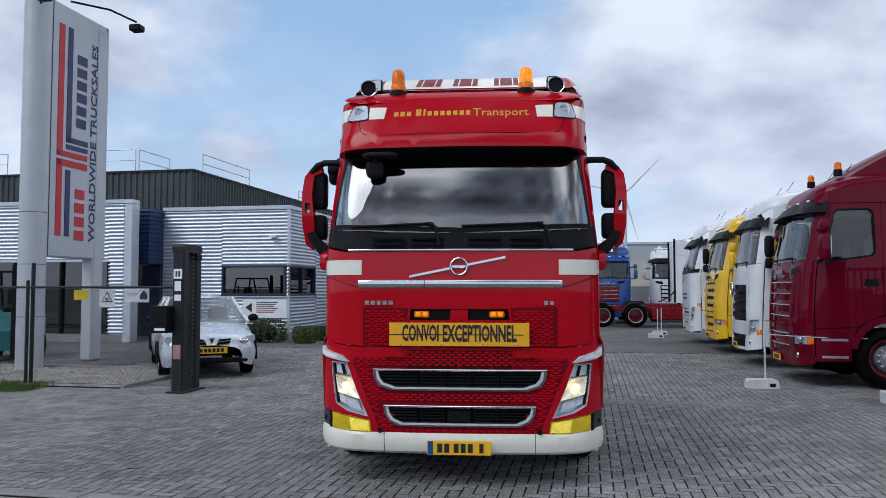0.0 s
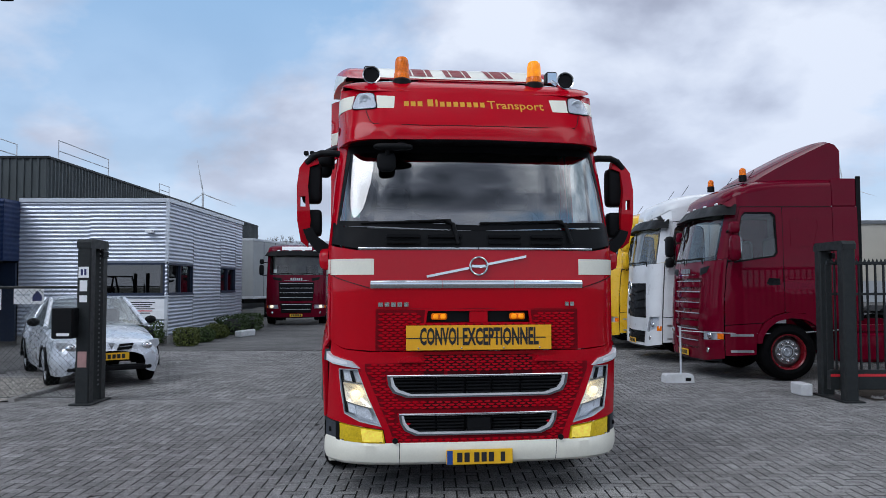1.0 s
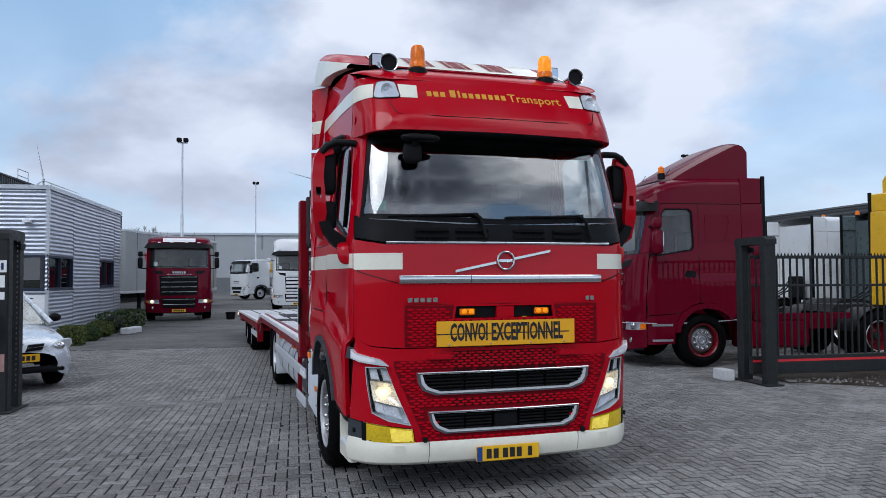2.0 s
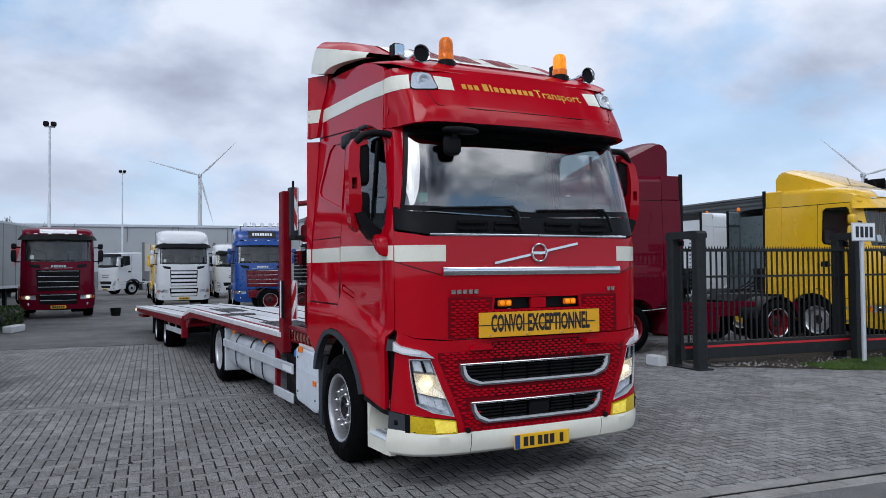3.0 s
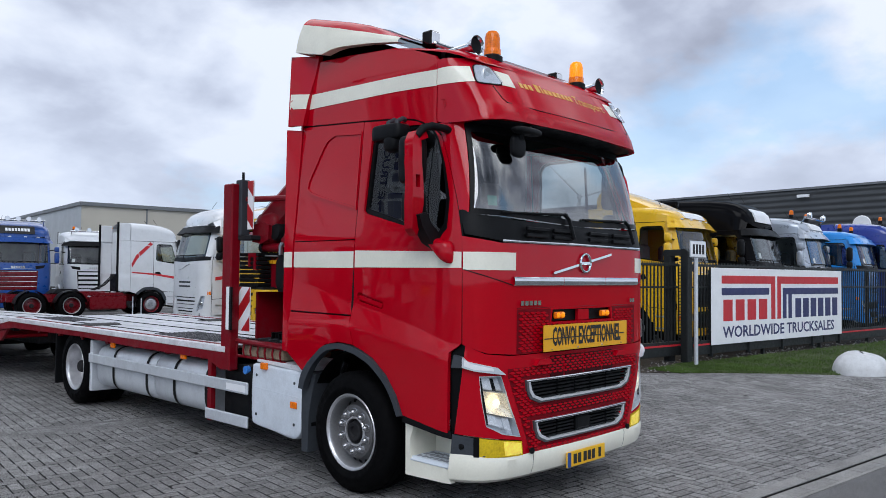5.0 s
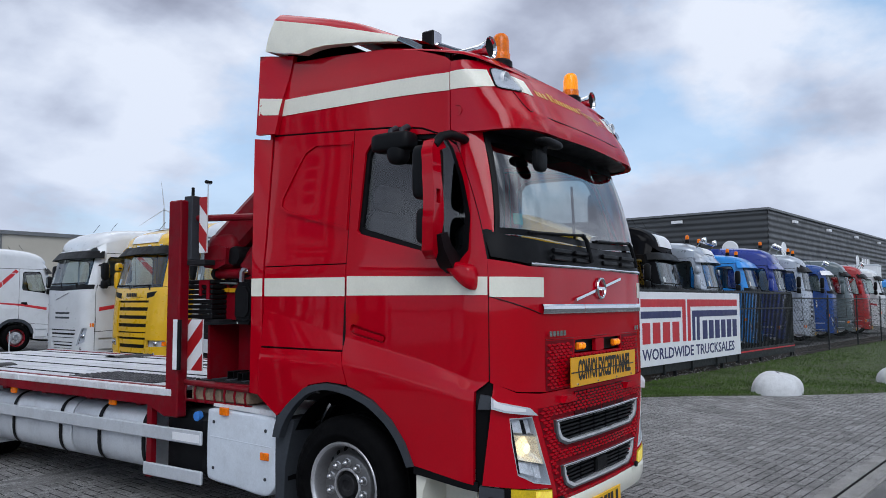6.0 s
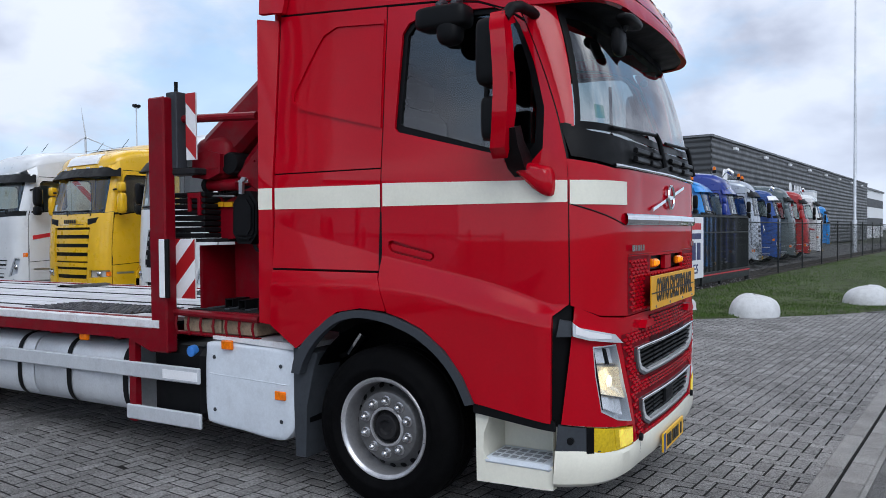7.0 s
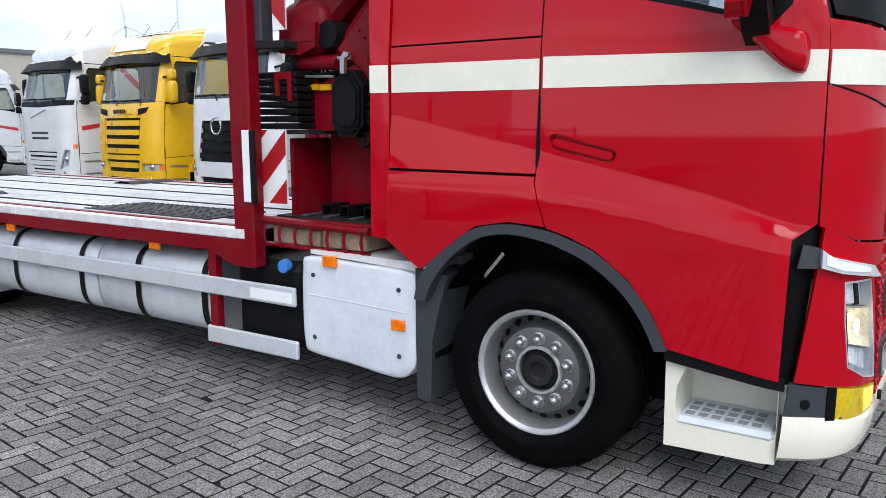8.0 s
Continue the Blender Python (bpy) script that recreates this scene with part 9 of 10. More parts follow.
def car():
    T = thing("car", "silver saloon car parked behind the gate post", "car", pose(-5.08, 7.5, 0, 0, 0, 27.5) @ Matrix.Diagonal((1.09, 1.09, 1.09, 1)))
    yk = [0.0, 0.03, 0.12, 0.3, 0.7, 1.1, 1.35, 1.7, 2.4, 3.2, 3.8, 4.2, 4.40, 4.45]
    zt = [0.55, 0.62, 0.70, 0.745, 0.82, 0.90, 0.935, 0.945, 0.955, 0.97, 0.98, 0.97, 0.90, 0.70]
    hw = [0.52, 0.62, 0.74, 0.80, 0.84, 0.845, 0.85, 0.85, 0.85, 0.85, 0.84, 0.81, 0.74, 0.70]
    zb = [0.30, 0.24, 0.21, 0.20, 0.20, 0.20, 0.20, 0.20, 0.20, 0.20, 0.21, 0.24, 0.28, 0.32]

    def sec(k, j):
        # j from 0 (sill) over the flank to 1 (middle of the lid)
        t = j / 11
        y = yk[k]
        if t < 0.55:
            u = t / 0.55
            z = zb[k] + (zt[k] - 0.06 - zb[k]) * u
            x = hw[k] * (0.93 + 0.07 * math.sin(math.pi * min(1, u * 1.1)))
        else:
            u = (t - 0.55) / 0.45
            x = hw[k] * (0.955 - 0.955 * u)
            z = zt[k] - 0.06 * (1 - u) ** 4 + 0.03 * u
        return x, y, z

    b = M()
    for s in (-1, 1):
        b.grid(lambda k, j: (s * sec(k, j)[0], sec(k, j)[1], sec(k, j)[2]), range(len(yk)), range(12))
    b.ob("body", CARPAINT, T, sharp=45)
    # glasshouse
    top, base = [(1.95, 1.385), (2.3, 1.42), (3.0, 1.42), (3.35, 1.38)], [(1.08, 0.91), (1.6, 0.945), (3.6, 0.98), (4.0, 0.98)]
    rf = M().grid(lambda u, k: (0.60 * u * (1 - 0.04 * abs(u)), top[k][0], top[k][1] - 0.05 * u ** 4), np.linspace(-1, 1, 11), range(4))
    rf.ob("roof", CARPAINT, T, sharp=45)
    for s in (-1, 1):
        for pa, pb, xa, xb in (((1.12, 0.92), (1.97, 1.37), 0.79, 0.60), ((2.42, 0.95), (2.50, 1.39), 0.82, 0.60), ((3.95, 0.97), (3.32, 1.36), 0.78, 0.60)):
            M().tube([(s * xa, *pa), (s * xb, *pb)], 0.035, 8).ob("pillar", CARPAINT, T)
        g = M().add([(s * 0.80, 1.2, 0.925), (s * 0.83, 2.42, 0.95), (s * 0.605, 2.50, 1.385), (s * 0.60, 2.0, 1.375)], [(0, 1, 2, 3)])
        g.add([(s * 0.83, 2.42, 0.95), (s * 0.80, 3.85, 0.97), (s * 0.60, 3.3, 1.36), (s * 0.605, 2.50, 1.385)], [(0, 1, 2, 3)])
        g.ob("side_window", SIDEGLASS, T)
        M().ball((s * 0.93, 1.42, 1.0), (0.10, 0.06, 0.07), 10, 6).ob("mirror", BLACK, T)
        for y, r in ((0.85, 0.30), (3.5, 0.30)):
            w = M().lathe([(0.0, 0.01), (0.05, 0.0), (0.17, 0.0), (0.20, 0.03), (0.205, -0.01)], (0, 0, 0), "x", 24).ob("wheel", ALU, T)
            w.matrix_local = pose(-0.80, y, r) if s < 0 else pose(0.80, y, r, 0, 0, 180)
            M().lathe([(0.20, -0.012), (0.22, -0.02), (0.28, -0.012), (r, 0.02), (r, 0.17), (0.2, 0.18)], (0, 0, 0), "x", 28).ob("tyre", RUBBER, w)
            M().lathe([(0.36, s * 0.862), (0.325, s * 0.865), (0.325, s * 0.55)], (0, y, r), "x", 24, -5, 185).ob("wheel_arch", BLACK, T)
        hlp = [(0.35, 0.575), (0.46, 0.66), (0.62, 0.725), (0.745, 0.735), (0.765, 0.66), (0.70, 0.585)]
        h = M().prism([(s * x, z) for x, z in hlp], "y", 0.03, 0.16, lambda x, y, z: (x, y + 0.30 * max(0, abs(x) - 0.42), z)).ob("headlight", SPRAYALU, T, "clear rounded headlight")
        M().ball((s * 0.55, 0.06, 0.64), (0.09, 0.05, 0.06), 10, 6).ob("reflector", CHROME, h)
        M().box(min(s * 0.5, s * 0.62), max(s * 0.5, s * 0.62), 0.0, 0.06, 0.28, 0.34, 0.02).ob("fog_lamp", BLACK, T)
    ws = M().grid(lambda u, k: ((0.78 - 0.19 * k) * u, 1.10 + 0.86 * k + 0.10 * u * u * (1 - k), 0.92 + 0.455 * k), np.linspace(-1, 1, 9), (0, 0.5, 1)).ob("windscreen", WSGLASS, T)
    M().grid(lambda u, k: ((0.76 - 0.17 * k) * u, 3.98 - 0.66 * k, 0.97 + 0.39 * k), np.linspace(-1, 1, 9), (0, 1)).ob("rear_window", SIDEGLASS, T)
    M().box(-0.62, 0.62, 1.2, 3.7, 0.3, 0.85).ob("cabin_lining", DARKIN, T)
    for x in (-0.36, 0.36):
        M().box(x - 0.2, x + 0.2, 2.1, 2.25, 0.7, 1.18, 0.05).ob("seat", SEAT, T)
    for s in (-1, 1):
        M().prism([(s * 0.08, 0.585), (s * 0.30, 0.605), (s * 0.33, 0.69), (s * 0.13, 0.68)], "y", -0.02, 0.05).ob("grille", BLACK, T)
        M().prism([(s * 0.09, 0.63), (s * 0.315, 0.648), (s * 0.32, 0.66), (s * 0.095, 0.642)], "y", -0.03, -0.02).ob("grille_bar", CHROME, T)
    M().prism([(-0.05, 0.70), (0.05, 0.70), (0.0, 0.60)], "y", -0.035, 0.0).ob("badge", CHROME, T)
    M().box(-0.56, 0.56, -0.01, 0.1, 0.27, 0.36, 0.03).ob("lower_intake", BLACK, T)
    p = M().box(-0.26, 0.26, -0.045, -0.03, 0.44, 0.55).ob("number_plate", PLATE, T)
    put("lettering", bars(6, 0.42, 0.065, 0.7).mesh("bars", INK), p, "", pose(0, -0.047, 0.495))


car()


# ---- gate, fence and lawn side ----
FB = 5.15


def bar_panel(T, a0, a1, b, zlow=0.46, ztop=2.12, red=True, pitch=0.125):
    M().box(a0, a1, b - 0.03, b + 0.03, ztop - 0.05, ztop, 0.006).ob("top_rail", GATEGREY, T)
    M().box(a0, a1, b - 0.02, b + 0.02, 1.60, 1.64, 0.004).ob("mid_rail", GATEGREY, T)
    M().box(a0, a1, b - 0.06, b + 0.06, 0.16, zlow, 0.008).ob("bottom_beam", GATEGREY, T)
    if red:
        M().box(a0, a1, b - 0.064, b - 0.061, 0.36, 0.40).ob("red_line", INKRED, T)
    n = int((a1 - a0) / pitch)
    me = M().box(-0.013, 0.013, -0.013, 0.013, zlow, ztop - 0.04).mesh("bar", GATEGREY)
    sp = M().prism([(-0.02, 0.0), (0.02, 0.0), (0.0, 0.05)], "y", -0.004, 0.004).mesh("spike", GATEGREY)
    for i in range(n + 1):
        x = a0 + (a1 - a0) * i / n
        put("bar", me, T, "", pose(x, b, 0))
    for i in range(2 * n):
        put("spike", sp, T, "", pose(a0 + (a1 - a0) * (i + 0.5) / (2 * n), b, ztop))


gt = thing("sliding_gate", "open anthracite sliding gate with upright bars and a red line", "gate", STREET.copy())
bar_panel(gt, 5.66, 9.62, FB + 0.24)
gate_post_pair(5.86, FB + 0.02, "anthracite steel gate post pair at the open gate", STREET, 0.70)
gate_post_pair(9.52, FB - 0.02, "anthracite steel gate post pair at the gate's end", STREET)
gb = tagged(M().box(-0.09, 0.09, -0.20, 0.20, 0.0, 0.19, 0.015).ob("concrete_block", PALEBLOCK), "small white concrete foot beside the gate", "concrete block")
gb.matrix_basis = site(5.50, FB + 0.80, base=STREET)

fn = thing("bar_fence", "anthracite fence of upright steel bars", "fence", STREET.copy())
bar_panel(fn, 9.72, 15.9, FB)
bar_panel(fn, 15.95, 22.0, FB)
for a in (9.76, 12.9, 15.92, 19.0, 22.0):
    M().box(a - 0.04, a + 0.04, FB + 0.02, FB + 0.10, 0.0, 2.16, 0.008).ob("fence_post", GATEGREY, fn)
chain_link("chain_link_fence", 22.1, 76.0, FB + 0.05, 0.08, 1.95, [22.2 + 4.4 * i for i in range(13)], "dark wire fence with slim posts along the lawn", STREET, 0.11, True, 0.004)

bn = thing("banner", "white banner with red and navy lettering on the bar fence", "banner", site(13.60, FB - 0.11, 1.205, base=STREET))
M().box(-3.27, 3.27, -0.012, 0.0, -0.85, 0.85, 0.004).ob("board", SIGNWHITE, bn)
w = M()
w.box(-2.85, -0.42, -0.016, -0.012, 0.50, 0.68)
w.box(-0.32, 3.05, -0.016, -0.012, 0.50, 0.68)
w.box(-0.62, -0.42, -0.016, -0.012, -0.35, 0.50)
w.box(-0.32, -0.14, -0.016, -0.012, -0.35, 0.50)
w.ob("logo_band", INKRED, bn)
w = M()
w.box(-2.85, -0.72, -0.016, -0.012, 0.24, 0.40)
w.box(-0.04, 3.05, -0.016, -0.012, 0.24, 0.40)
w.box(-0.04, 0.14, -0.016, -0.012, -0.35, 0.24)
w.box(0.24, 0.42, -0.016, -0.012, -0.35, 0.24)
w.ob("logo_band", INKBLUE, bn)
put("lettering", bars(4, 2.1, 0.48, 0.74).mesh("bars", INKRED), bn, "", pose(-1.80, -0.014, -0.10))
put("lettering", bars(6, 2.5, 0.48, 0.74).mesh("bars", INKBLUE), bn, "", pose(1.80, -0.014, -0.10))
put("lettering", text_mesh("WORLDWIDE TRUCKSALES", 0.36, INKBLUE, 0.002, 0.006, 0, 5.6), bn, "", pose(0.0, -0.014, -0.60))
for x in (-3.2, -1.6, 0.0, 1.6, 3.2):
    M().box(x - 0.02, x + 0.02, 0.0, 0.1, -1.1, 0.8).ob("banner_strut", GATEGREY, bn)

sp = thing("sign_post", "grey post with a small number plate beside the gate", "sign post", site(9.12, FB - 0.50, base=STREET))
M().lathe([(0.042, 0.0), (0.042, 2.35), (0.0, 2.36)], (0, 0, 0), "z", 12).ob("pole", SPRAYALU, sp)
pl = M().box(-0.29, 0.29, -0.055, -0.03, 2.24, 2.58, 0.01).ob("plate", SPRAYALU, sp)
M().box(-0.27, 0.27, -0.058, -0.055, 2.26, 2.56).ob("plate_face", SIGNWHITE, pl)
put("lettering", bars(4, 0.46, 0.20, 0.66).mesh("bars", INK), pl, "", pose(0, -0.060, 2.41))


def boulder(a, b, rx, ry, h, seed):
    rnd = np.random.RandomState(seed)
    ph = rnd.uniform(0, 6, 4)

    def f(u, t):
        k = 1 + 0.05 * math.sin(2 * u + ph[0]) + 0.04 * math.sin(3 * u + ph[1] + 2 * t)
        r = math.sin(t) ** 0.7
        return (rx * k * r * math.cos(u), ry * k * r * math.sin(u), h * (0.92 + 0.06 * math.sin(u + ph[2])) * math.cos(t) ** 0.8)

    o = M().grid(f, np.linspace(0, 2 * math.pi, 25), np.linspace(0.03, math.pi / 2, 10)).ob("boulder", PALEBLOCK, sharp=60)
    o.matrix_basis = site(a, b, 0.0, rnd.uniform(0, 40), STREET)
    tagged(o, "white painted boulder on the lawn edge", "boulder", "boulders on the lawn")


boulder(10.9, 2.15, 0.62, 0.48, 0.45, 1)
boulder(14.45, 0.62, 0.66, 0.5, 0.46, 2)
boulder(18.6, 0.1, 0.62, 0.5, 0.45, 3)


def barrier(x, y, turn):
    T = thing("chain_barrier", "white concrete foot with a galvanised post", "barrier post", pose(x, y, 0, 0, 0, turn), "barrier posts in the yard")
    M().prism([(-0.26, 0.0), (0.26, 0.0), (0.25, 0.12), (0.22, 0.15), (-0.22, 0.15), (-0.25, 0.12)], "y", -0.13, 0.13).ob("foot", PALEBLOCK, T)
    M().box(0.10, 0.20, -0.134, -0.13, 0.03, 0.09).ob("lifting_slot", BLACK, T)
    M().lathe([(0.018, 0.13), (0.018, 0.98), (0.0, 0.99)], (0.06, 0, 0), "z", 8).ob("post", SPRAYALU, T)


barrier(4.80, 7.0, -6)
barrier(5.63, 20.3, -6)
barrier(6.08, 21.9, -6)
ch = thing("barrier_chain", "thin slack chain between the barrier posts", "chain")
M().tube([(4.86 + 2.9 * t, 7.0 - 0.25 * t, 0.92 - 0.25 * t * (1 - t)) for t in np.linspace(0, 1, 12)], 0.008, 5).ob("chain", SPRAYALU, ch)


def lamp_post(x, y, h, label, heads=1, turn=0.0):
    T = thing("lamp_post", label, "lamp post", pose(x, y, 0, 0, 0, turn))
    M().lathe([(0.15, 0.0), (0.15, 2.2), (0.10, 2.3), (0.09, h * 0.55), (0.07, h * 0.56), (0.055, h)], (0, 0, 0), "z", 14).ob("mast", SPRAYALU, T)
    M().box(-0.30, 0.30, -0.03, 0.03, h - 0.1, h, 0.01).ob("arm", SPRAYALU, T)
    for i in range(heads + 1):
        M().box(-0.36 + 0.40 * i, -0.04 + 0.40 * i, -0.22, 0.14, h - 0.02, h + 0.24, 0.06).ob("floodlight", BLACK, T)


lamp_post(55.6, 0.3, 18.5, "tall galvanised yard lamp mast beside the fence", 1)
lamp_post(-3.7, 45.0, 10.4, "slim yard lamp mast with floodlights", 1)
lamp_post(3.1, 81.8, 12.3, "slim yard lamp mast with paired floodlights", 1)
lamp_post(41.0, 56.3, 13.0, "slim yard lamp mast in the yard", 1)
bk = thing("bucket", "small black bucket on the paving", "bucket", pose(-1.25, 28.7, 0))
M().lathe([(0.0, 0.0), (0.17, 0.0), (0.22, 0.32), (0.21, 0.32), (0.16, 0.02)], (0, 0, 0), "z", 16).ob("pail", BLACK, bk)


# ---- distance ----
FARGREY = mat("far_warehouse_panel", (0.40, 0.42, 0.44), 0.5, var=0.06, scale=0.3)
FARBEIGE = mat("far_beige_panel", (0.50, 0.47, 0.40), 0.5, var=0.06, scale=0.3)
FARDARK = mat("far_dark_panel", (0.16, 0.17, 0.18), 0.6, var=0.1, scale=0.3)
CURTAIN = mat("grey_trailer_side", (0.34, 0.36, 0.37), 0.55, var=0.06, scale=0.6, dirt=0.1)
TURBINE = mat("turbine_white", (0.62, 0.64, 0.67), 0.5, var=0.03)
HALLGREY = mat("graphite_ribbed_panel", (0.07, 0.074, 0.078), 0.45, metal=0.3, var=0.08, scale=0.5)
BARK = mat("bare_bark", (0.10, 0.085, 0.07), 0.9, var=0.3)


def warehouse():
    T = thing("warehouse", "long low grey warehouse with beige gates across the yard", "warehouse", site(0, 97, 0))
    M().box(-70, 16, 0.0, 30, 0.0, 7.4).ob("wall", FARGREY, T)
    M().box(-70, 16, -0.06, 0.0, 0.0, 1.9).ob("plinth", FARDARK, T)
    M().box(-70.1, 16.1, -0.15, 30.1, 7.4, 7.7).ob("roof_trim", TRIM, T)
    for x0 in (-34, -20, -4.0, 4.5):
        M().box(x0, x0 + 6.5, -0.10, -0.06, 1.9, 5.3).ob("gate_panel", FARBEIGE, T)
        for x in (x0 - 0.3, x0 + 6.5):
            M().box(x, x + 0.3, -0.14, -0.06, 0.0, 5.5).ob("gate_frame", FARDARK, T)
    for x in np.arange(-66, 16, 6.0):
        M().box(x - 0.04, x + 0.04, -0.10, 0.0, 5.5, 7.4).ob("panel_joint", FARDARK, T)


def grey_hall():
    T = thing("warehouse", "pale grey warehouse behind the parked trucks", "warehouse", site(14.2, 69.7, 0) @ Matrix.Diagonal((0.965, 0.965, 0.965, 1)))
    M().box(0, 70, 0, 45, 0.0, 8.1).ob("wall", FARBEIGE, T)
    M().box(-0.05, 0.0, 0, 45, 0.0, 8.1).ob("side_wall", FARGREY, T)
    M().box(-0.2, 70.2, -0.2, 45.2, 8.1, 8.45).ob("roof_trim", FARDARK, T)
    for x in np.arange(6, 70, 7.0):
        M().box(x - 0.06, x + 0.06, -0.08, 0.0, 0.0, 8.1).ob("panel_joint", FARDARK, T)
    M().box(0.4, 70, -0.05, 0.0, 0.0, 2.2).ob("plinth", FARGREY, T)


def graphite_hall():
    T = thing("hall", "long graphite hall with flat ribbed panels behind the truck row", "hall", STREET.copy())
    a0, b0, h = 48.65, 14.46, 8.1
    corrugated(a0, a0 + 75, 0.0, h, lambda u, z, d: (u, b0 - d, z), 0.40, 0.06).ob("cladding", HALLGREY, T, sharp=60)
    corrugated(b0, b0 + 60, 0.0, h, lambda u, z, d: (a0 - d, u, z), 0.40, 0.06).ob("cladding", HALLGREY, T, sharp=60)
    M().box(a0 + 0.05, a0 + 75, b0 + 0.05, b0 + 60, 0.0, h - 0.02).ob("wall", HALLGREY, T)
    M().box(a0 - 0.12, a0 + 75, b0 - 0.12, b0 + 0.05, h, h + 0.15).ob("roof_trim", FARDARK, T)
    M().box(a0 - 0.12, a0 + 0.05, b0 + 0.05, b0 + 60, h, h + 0.15).ob("roof_trim", FARDARK, T)
    for a in np.arange(a0 + 5, a0 + 75, 9.0):
        M().box(a, a + 0.8, b0 - 0.3, b0 - 0.1, h - 0.55, h - 0.35).ob("wall_lamp", SIGNWHITE, T)
    for b in (b0 + 6, b0 + 18, b0 + 30):
        M().box(a0 - 0.3, a0 - 0.1, b, b + 0.8, h - 0.55, h - 0.35).ob("wall_lamp", SIGNWHITE, T)
    # round emblem and unread letters
    for b in (b0 + 2.6,):
        M().lathe([(0.0, a0 - 0.10), (0.55, a0 - 0.10), (0.6, a0 - 0.06)], (0, b, h - 2.6), "x", 20).ob("emblem", SIGNWHITE, T)
    for a in (a0 + 3.0, a0 + 24):
        M().lathe([(0.0, b0 - 0.12), (0.5, b0 - 0.12), (0.55, b0 - 0.06)], (a, 0, h - 2.6), "y", 20).ob("emblem", SIGNWHITE, T)
    put("lettering", bars(5, 3.2, 0.7).mesh("bars", SIGNWHITE), T, "", pose(a0 + 27, b0 - 0.10, h - 2.6))


def white_office():
    T = thing("office_building", "white two-storey office far down the road", "building", site(118, 16, 0))
    M().box(0, 40, 0, 20, 0, 8).ob("wall", SIGNWHITE, T)
    for z in (2.0, 5.2):
        M().box(0.5, 39.5, -0.05, 0.0, z, z + 1.4).ob("window_band", FRIT, T)
    M().box(-0.2, 40.2, -0.2, 20.2, 8, 8.3).ob("roof_trim", FARDARK, T)


def box_trailer(m, label, length=12.0, h=3.9, material=CURTAIN, mark=True):
    T = thing("semi_trailer", label, "trailer", m)
    M().box(-1.26, 1.26, 0, length, 1.15, h, 0.03).ob("body", material, T)
    M().box(-1.28, 1.28, -0.02, length + 0.02, 1.05, 1.18, 0.01).ob("side_rail", SPRAYALU, T)
    M().box(-1.28, 1.28, -0.02, length + 0.02, h - 0.1, h + 0.02, 0.01).ob("roof_rail", SPRAYALU, T)
    for y in np.arange(1.2, length, 1.4):
        for s in (-1, 1):
            side_box(s, 1.262, 1.268, y - 0.02, y + 0.02, 1.18, h - 0.1).ob("strap", GREYP, T)
    for s in (-1, 1):
        for y in (length - 4.0, length - 2.7, length - 1.4):
            wheel(T, pose(s * 1.1, y, 0.5) if s < 0 else pose(s * 1.1, y, 0.5, 0, 0, 180), nuts=0, holes=False)
        side_box(s, 1.2, 1.16, 3.0, length - 5.0, 0.45, 0.95).ob("side_guard", SPRAYALU, T)
    M().box(-0.5, 0.5, 0.5, length, 0.8, 1.05).ob("chassis", DARKSTEEL, T)
    for x in (-0.8, 0.8):
        M().box(x - 0.08, x + 0.08, 2.4, 2.56, 0.0, 1.05).ob("landing_leg", DARKSTEEL, T)
    if mark:
        M().add([(1.27, 2.0, 3.1), (1.27, 3.1, 3.1), (1.27, 2.55, 2.1)], [(0, 1, 2)]).ob("red_mark", INKRED, T)
        M().add([(-0.55, -0.03, 3.2), (0.55, -0.03, 3.2), (0.0, -0.03, 2.3)], [(0, 1, 2)]).ob("red_mark", INKRED, T)


def turbine(x, y, hub, blade, turn, a0):
    T = thing("wind_turbine", "white three-bladed wind turbine on the horizon", "wind turbine", pose(x, y, 0, 0, 0, turn), "wind turbines")
    M().lathe([(blade * 0.055, 0.0), (blade * 0.03, hub)], (0, 0, 0), "z", 16).ob("tower", TURBINE, T)
    M().box(-blade * 0.04, blade * 0.04, -blade * 0.07, blade * 0.12, hub - blade * 0.03, hub + blade * 0.05, blade * 0.015).ob("nacelle", TURBINE, T)
    for i in range(3):
        a = radians(a0 + 120 * i)
        d = Vector((math.cos(a), 0, math.sin(a)))
        n = Vector((-d.z, 0, d.x))
        c = Vector((0, -blade * 0.09, hub))
        prof = [(0.0, 0.02), (0.06, 0.022), (0.18, 0.045), (0.5, 0.028), (0.85, 0.014), (1.0, 0.003)]
        o = M()
        for t, w in prof:
            p = c + d * blade * t
            o.v += [tuple(p + n * blade * w * 0.35), tuple(p + Vector((0, -blade * w * 0.18, 0))), tuple(p - n * blade * w * 0.65), tuple(p + Vector((0, blade * w * 0.18, 0)))]
        o.f = [(k * 4 + j, k * 4 + (j + 1) % 4, k * 4 + 4 + (j + 1) % 4, k * 4 + 4 + j) for k in range(len(prof) - 1) for j in range(4)]
        o.ob("blade", TURBINE, T)


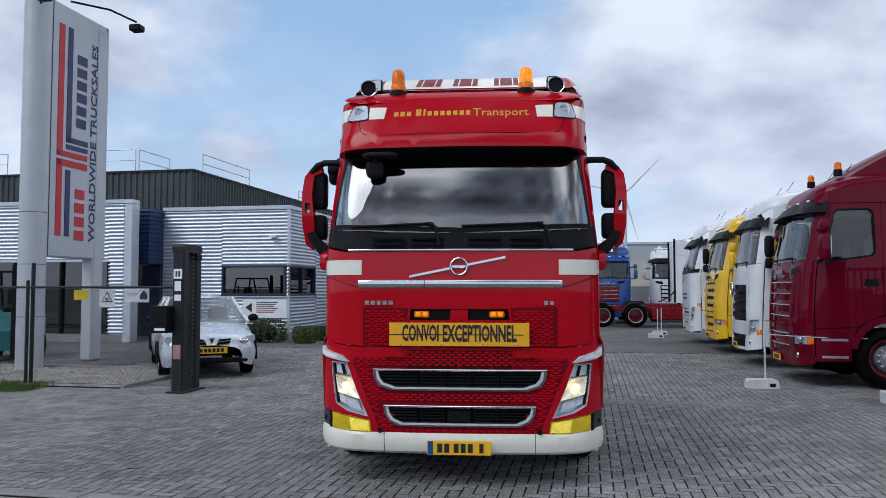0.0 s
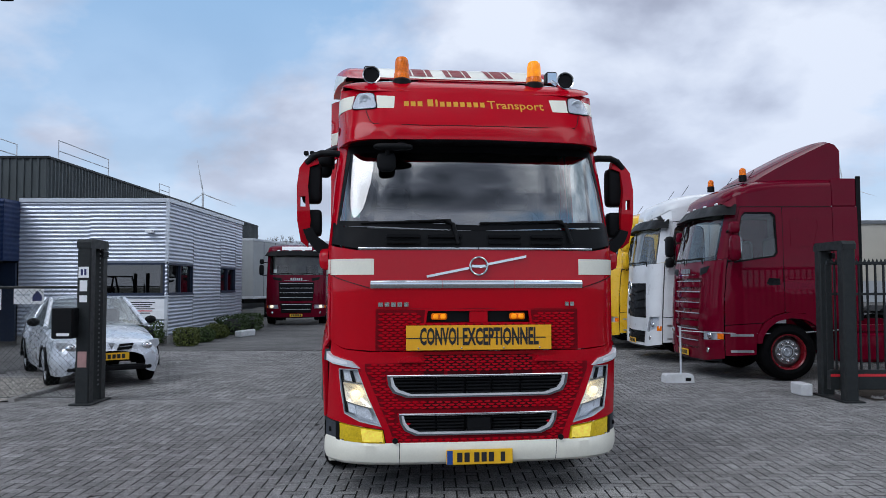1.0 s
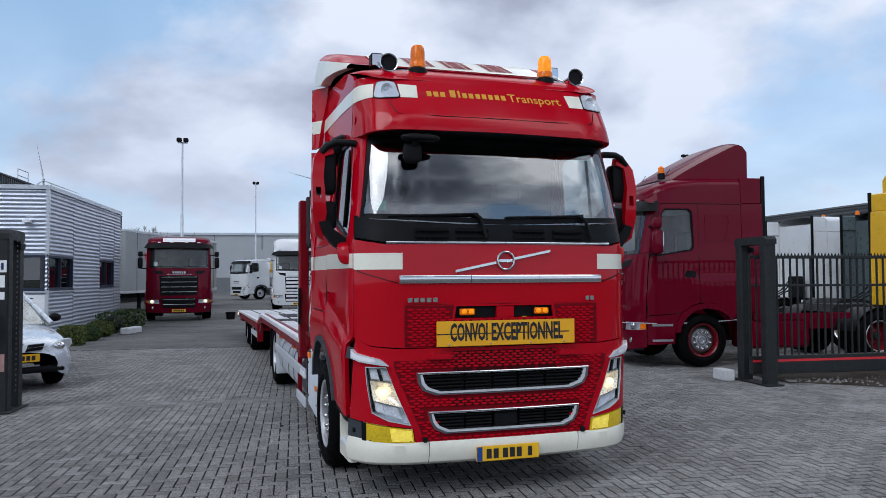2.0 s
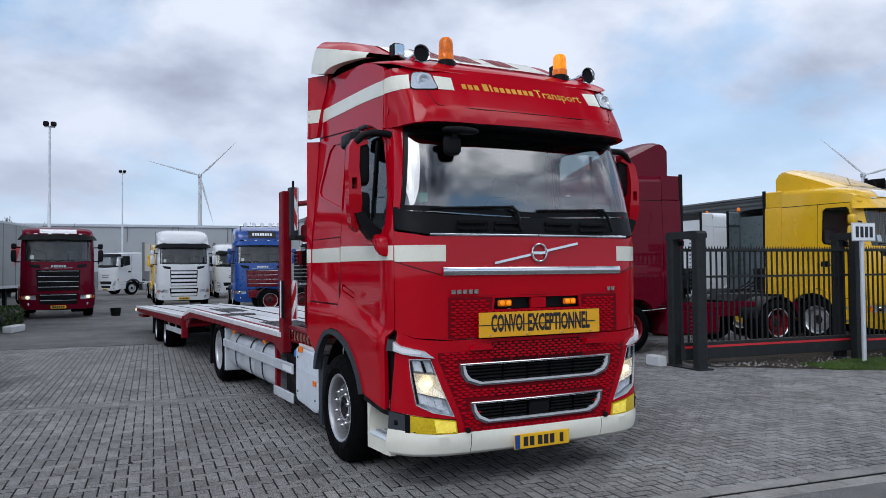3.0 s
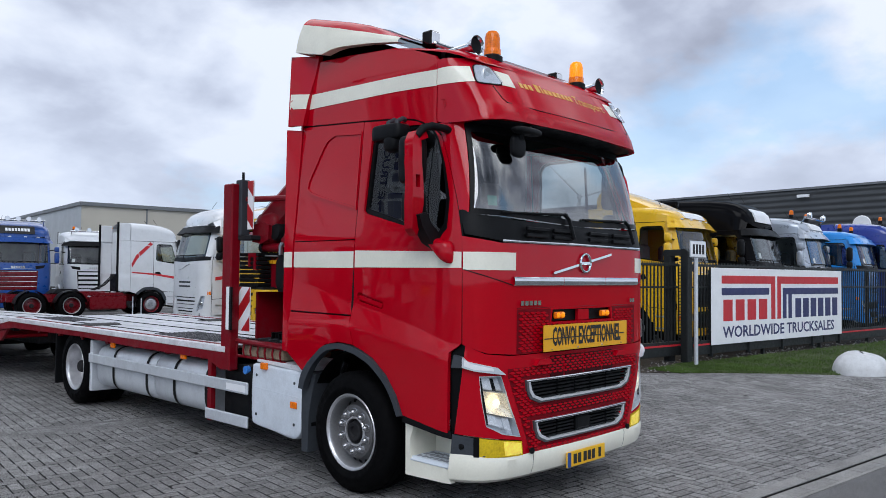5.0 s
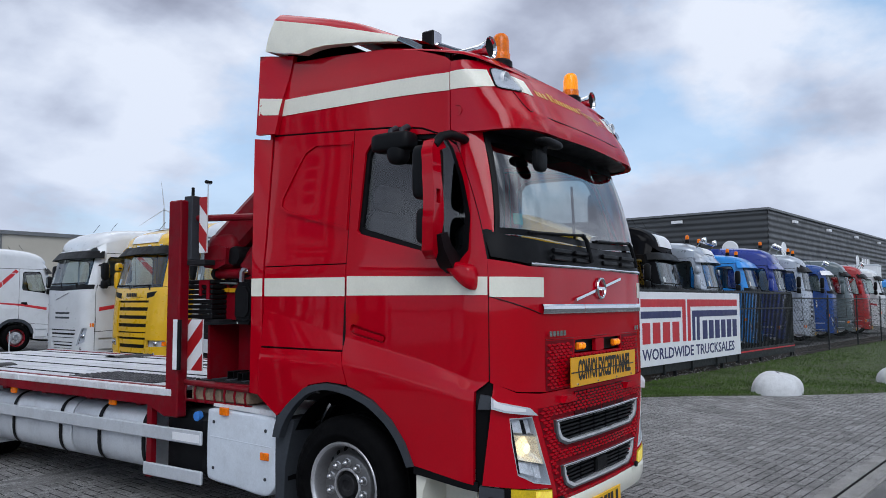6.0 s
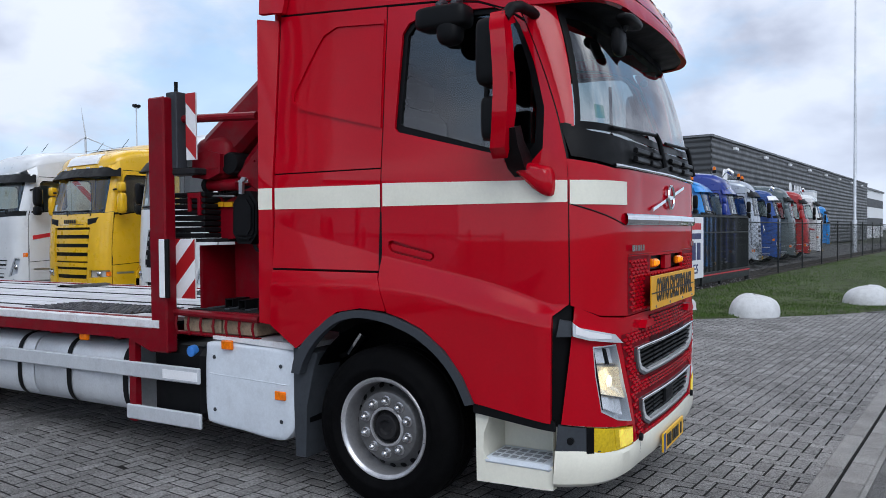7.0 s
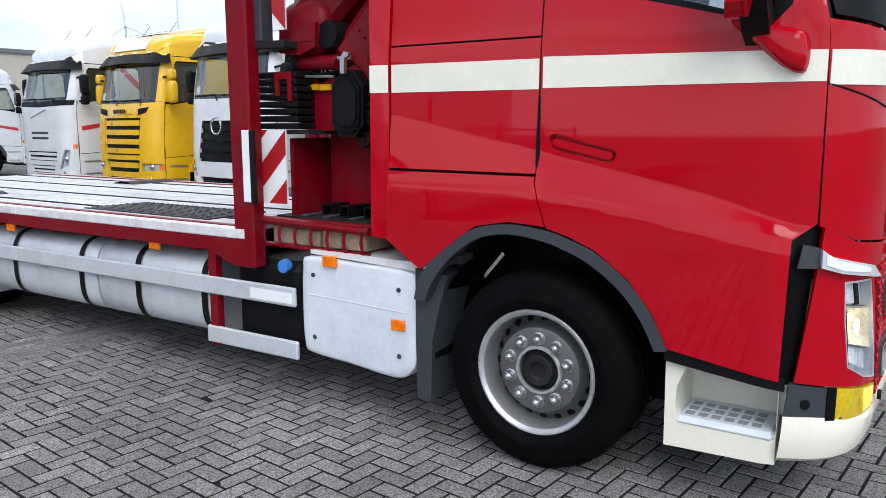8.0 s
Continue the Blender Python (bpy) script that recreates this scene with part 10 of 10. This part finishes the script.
def bare_tree(x, y, h, seed):
    rnd = np.random.RandomState(seed)
    T = thing("bare_tree", "leafless winter tree with fine twigs", "tree", pose(x, y, 0))
    trunk, tw = M(), M()

    def grow(p, d, L, r, depth):
        q = p + d * L
        (trunk if depth < 2 else tw).tube([tuple(p), tuple((p + q) / 2 + Vector(rnd.normal(0, 0.04 * L, 3))), tuple(q)], r, 5, r * 0.6)
        if depth >= 5:
            return
        for _ in range(3):
            e = (d + Vector(rnd.normal(0, 0.42, 3)) + Vector((0, 0, 0.12))).normalized()
            grow(q, e, L * rnd.uniform(0.62, 0.8), r * 0.6, depth + 1)

    grow(Vector((0, 0, 0)), Vector((0, 0, 1)), h * 0.28, h * 0.022, 0)
    trunk.ob("trunk", BARK, T)
    t = tw.ob("twigs", BARK, T)
    tagged(t, kind="stuff")


warehouse()
grey_hall()
graphite_hall()
white_office()
box_trailer(pose(-7.2, 35.2, 0, 0, 0, -20), "grey box trailer with a red triangular mark in the yard", 13.0, 4.2)
box_trailer(pose(-2.6, 59.4, 0, 0, 0, 77), "grey curtain-side trailer at the back of the yard", 13.6, 4.0, mark=False)
p = STREET @ Vector((50.5, 8.2, 0))
box_trailer(pose(p.x, p.y, 0, 0, 0, 0), "white box trailer at the end of the truck row", 12.0, 4.1, SIGNWHITE, False)
lorry(WHITE, "slim", at_site(0.2, 60.2, -61), "white yard tractor at the back of the yard", roof=3.2, collar=False, name="yard_tractor")
lorry(SILVER, "square", at_site(61.7, 3.1, 5.6, 1.025), "silver tractor unit far down the fence", roof=3.6)
lorry(SKYBLUE, "slim", at_site(68.6, 2.5, 5.6, 1.025), "light blue tractor unit far down the fence", roof=3.6)
turbine(67.5, 418.5, 53.0, 27.0, -9, 165)
turbine(-77.5, 408.0, 50.0, 18.0, 12, 100)
turbine(337.7, 225.4, 44.5, 26.0, -48, 135)
turbine(234.0, 334.0, 49.0, 15.0, -35, 97)
bare_tree(-8.1, 76.0, 8.5, 3)
bare_tree(-3.9, 84.0, 7.5, 4)
bare_tree(-12.1, 80.0, 9.0, 5)

# ---- paving bricks, laid in herringbone ----
def herringbone():
    u, g = 0.105, 0.0124
    a0, a1, b0, b1 = BR
    ni, nj = int((a1 - a0) / u), int((b1 - b0) / u)
    rnd = np.random.RandomState(7)

    def stone(w, h):
        c, z0 = 0.0035, -0.023
        x, y = w / 2 - g / 2, h / 2 - g / 2
        vs = [(-x, -y, z0), (x, -y, z0), (x, y, z0), (-x, y, z0)]
        vs += [(-x, -y, -c), (x, -y, -c), (x, y, -c), (-x, y, -c)]
        vs += [(-x + c, -y + c, 0), (x - c, -y + c, 0), (x - c, y - c, 0), (-x + c, y - c, 0)]
        fs = [(8, 9, 10, 11)] + [(i, (i + 1) % 4, 4 + (i + 1) % 4, 4 + i) for i in range(4)] + [(4 + i, 4 + (i + 1) % 4, 8 + (i + 1) % 4, 8 + i) for i in range(4)]
        return np.array(vs), fs

    flat, tall = stone(2 * u, u), stone(u, 2 * u)
    mesh = {}
    for key, (vs, fs) in (("flat", flat), ("tall", tall)):
        me = bpy.data.meshes.new("brick")
        me.from_pydata([tuple(p) for p in vs], [], fs)
        me.materials.append(BRICK)
        mesh[key] = me
    V, Fc, n, own = [], [], 0, 0
    for i in range(ni):
        for j in range(nj):
            r = (i - j) % 4
            if r not in (0, 3):
                continue
            kind = "flat" if r == 0 else "tall"
            ca = a0 + (i + (1.0 if r == 0 else 0.5)) * u
            cb = b0 + (j + (0.5 if r == 0 else 1.0)) * u
            if cb + u > b1 or ca + u > a1 or abs(cb - 5.45) < 0.16:
                continue
            dz, tx, ty = rnd.uniform(-0.0035, 0.0), *rnd.normal(0, 0.006, 2)
            # the stretch beside the front wheel is laid as single stones
            if own < 300 and -4.6 < ca < -2.75 and -0.3 < cb < 3.3:
                put("brick", mesh[kind], PAVE, "", pose(ca, cb, dz, math.degrees(tx), math.degrees(ty), 0))
                own += 1
                continue
            vs, fs = flat if r == 0 else tall
            p = vs.copy()
            p[:, 2] += dz + p[:, 0] * ty + p[:, 1] * tx
            p[:, 0] += ca
            p[:, 1] += cb
            V.append(p)
            Fc += [tuple(n + k for k in f) for f in fs]
            n += len(p)
    fill = M().box(a0, a1, 5.2, 5.7, -0.0235, -0.0042).ob("course_bed", BRICK, PAVE)
    # a straight double course along the gate line
    for row in (5.345 + 0.055, 5.345 + 0.16):
        k = 0
        while a0 + (k + 0.5) * 0.21 < a1:
            p = flat[0].copy()
            p[:, 0] += a0 + (k + 0.5 + (0.5 if row > 5.45 else 0)) * 0.21
            p[:, 1] += row
            p[:, 2] += rnd.uniform(-0.003, 0)
            V.append(p)
            Fc += [tuple(n + i for i in f) for f in flat[1]]
            n += len(p)
            k += 1
    me = bpy.data.meshes.new("paving_bricks")
    me.from_pydata(np.concatenate(V).tolist(), [], Fc)
    me.materials.append(BRICK)
    o = put("paving_bricks", me, PAVE)
    tagged(o, kind="stuff")


herringbone()
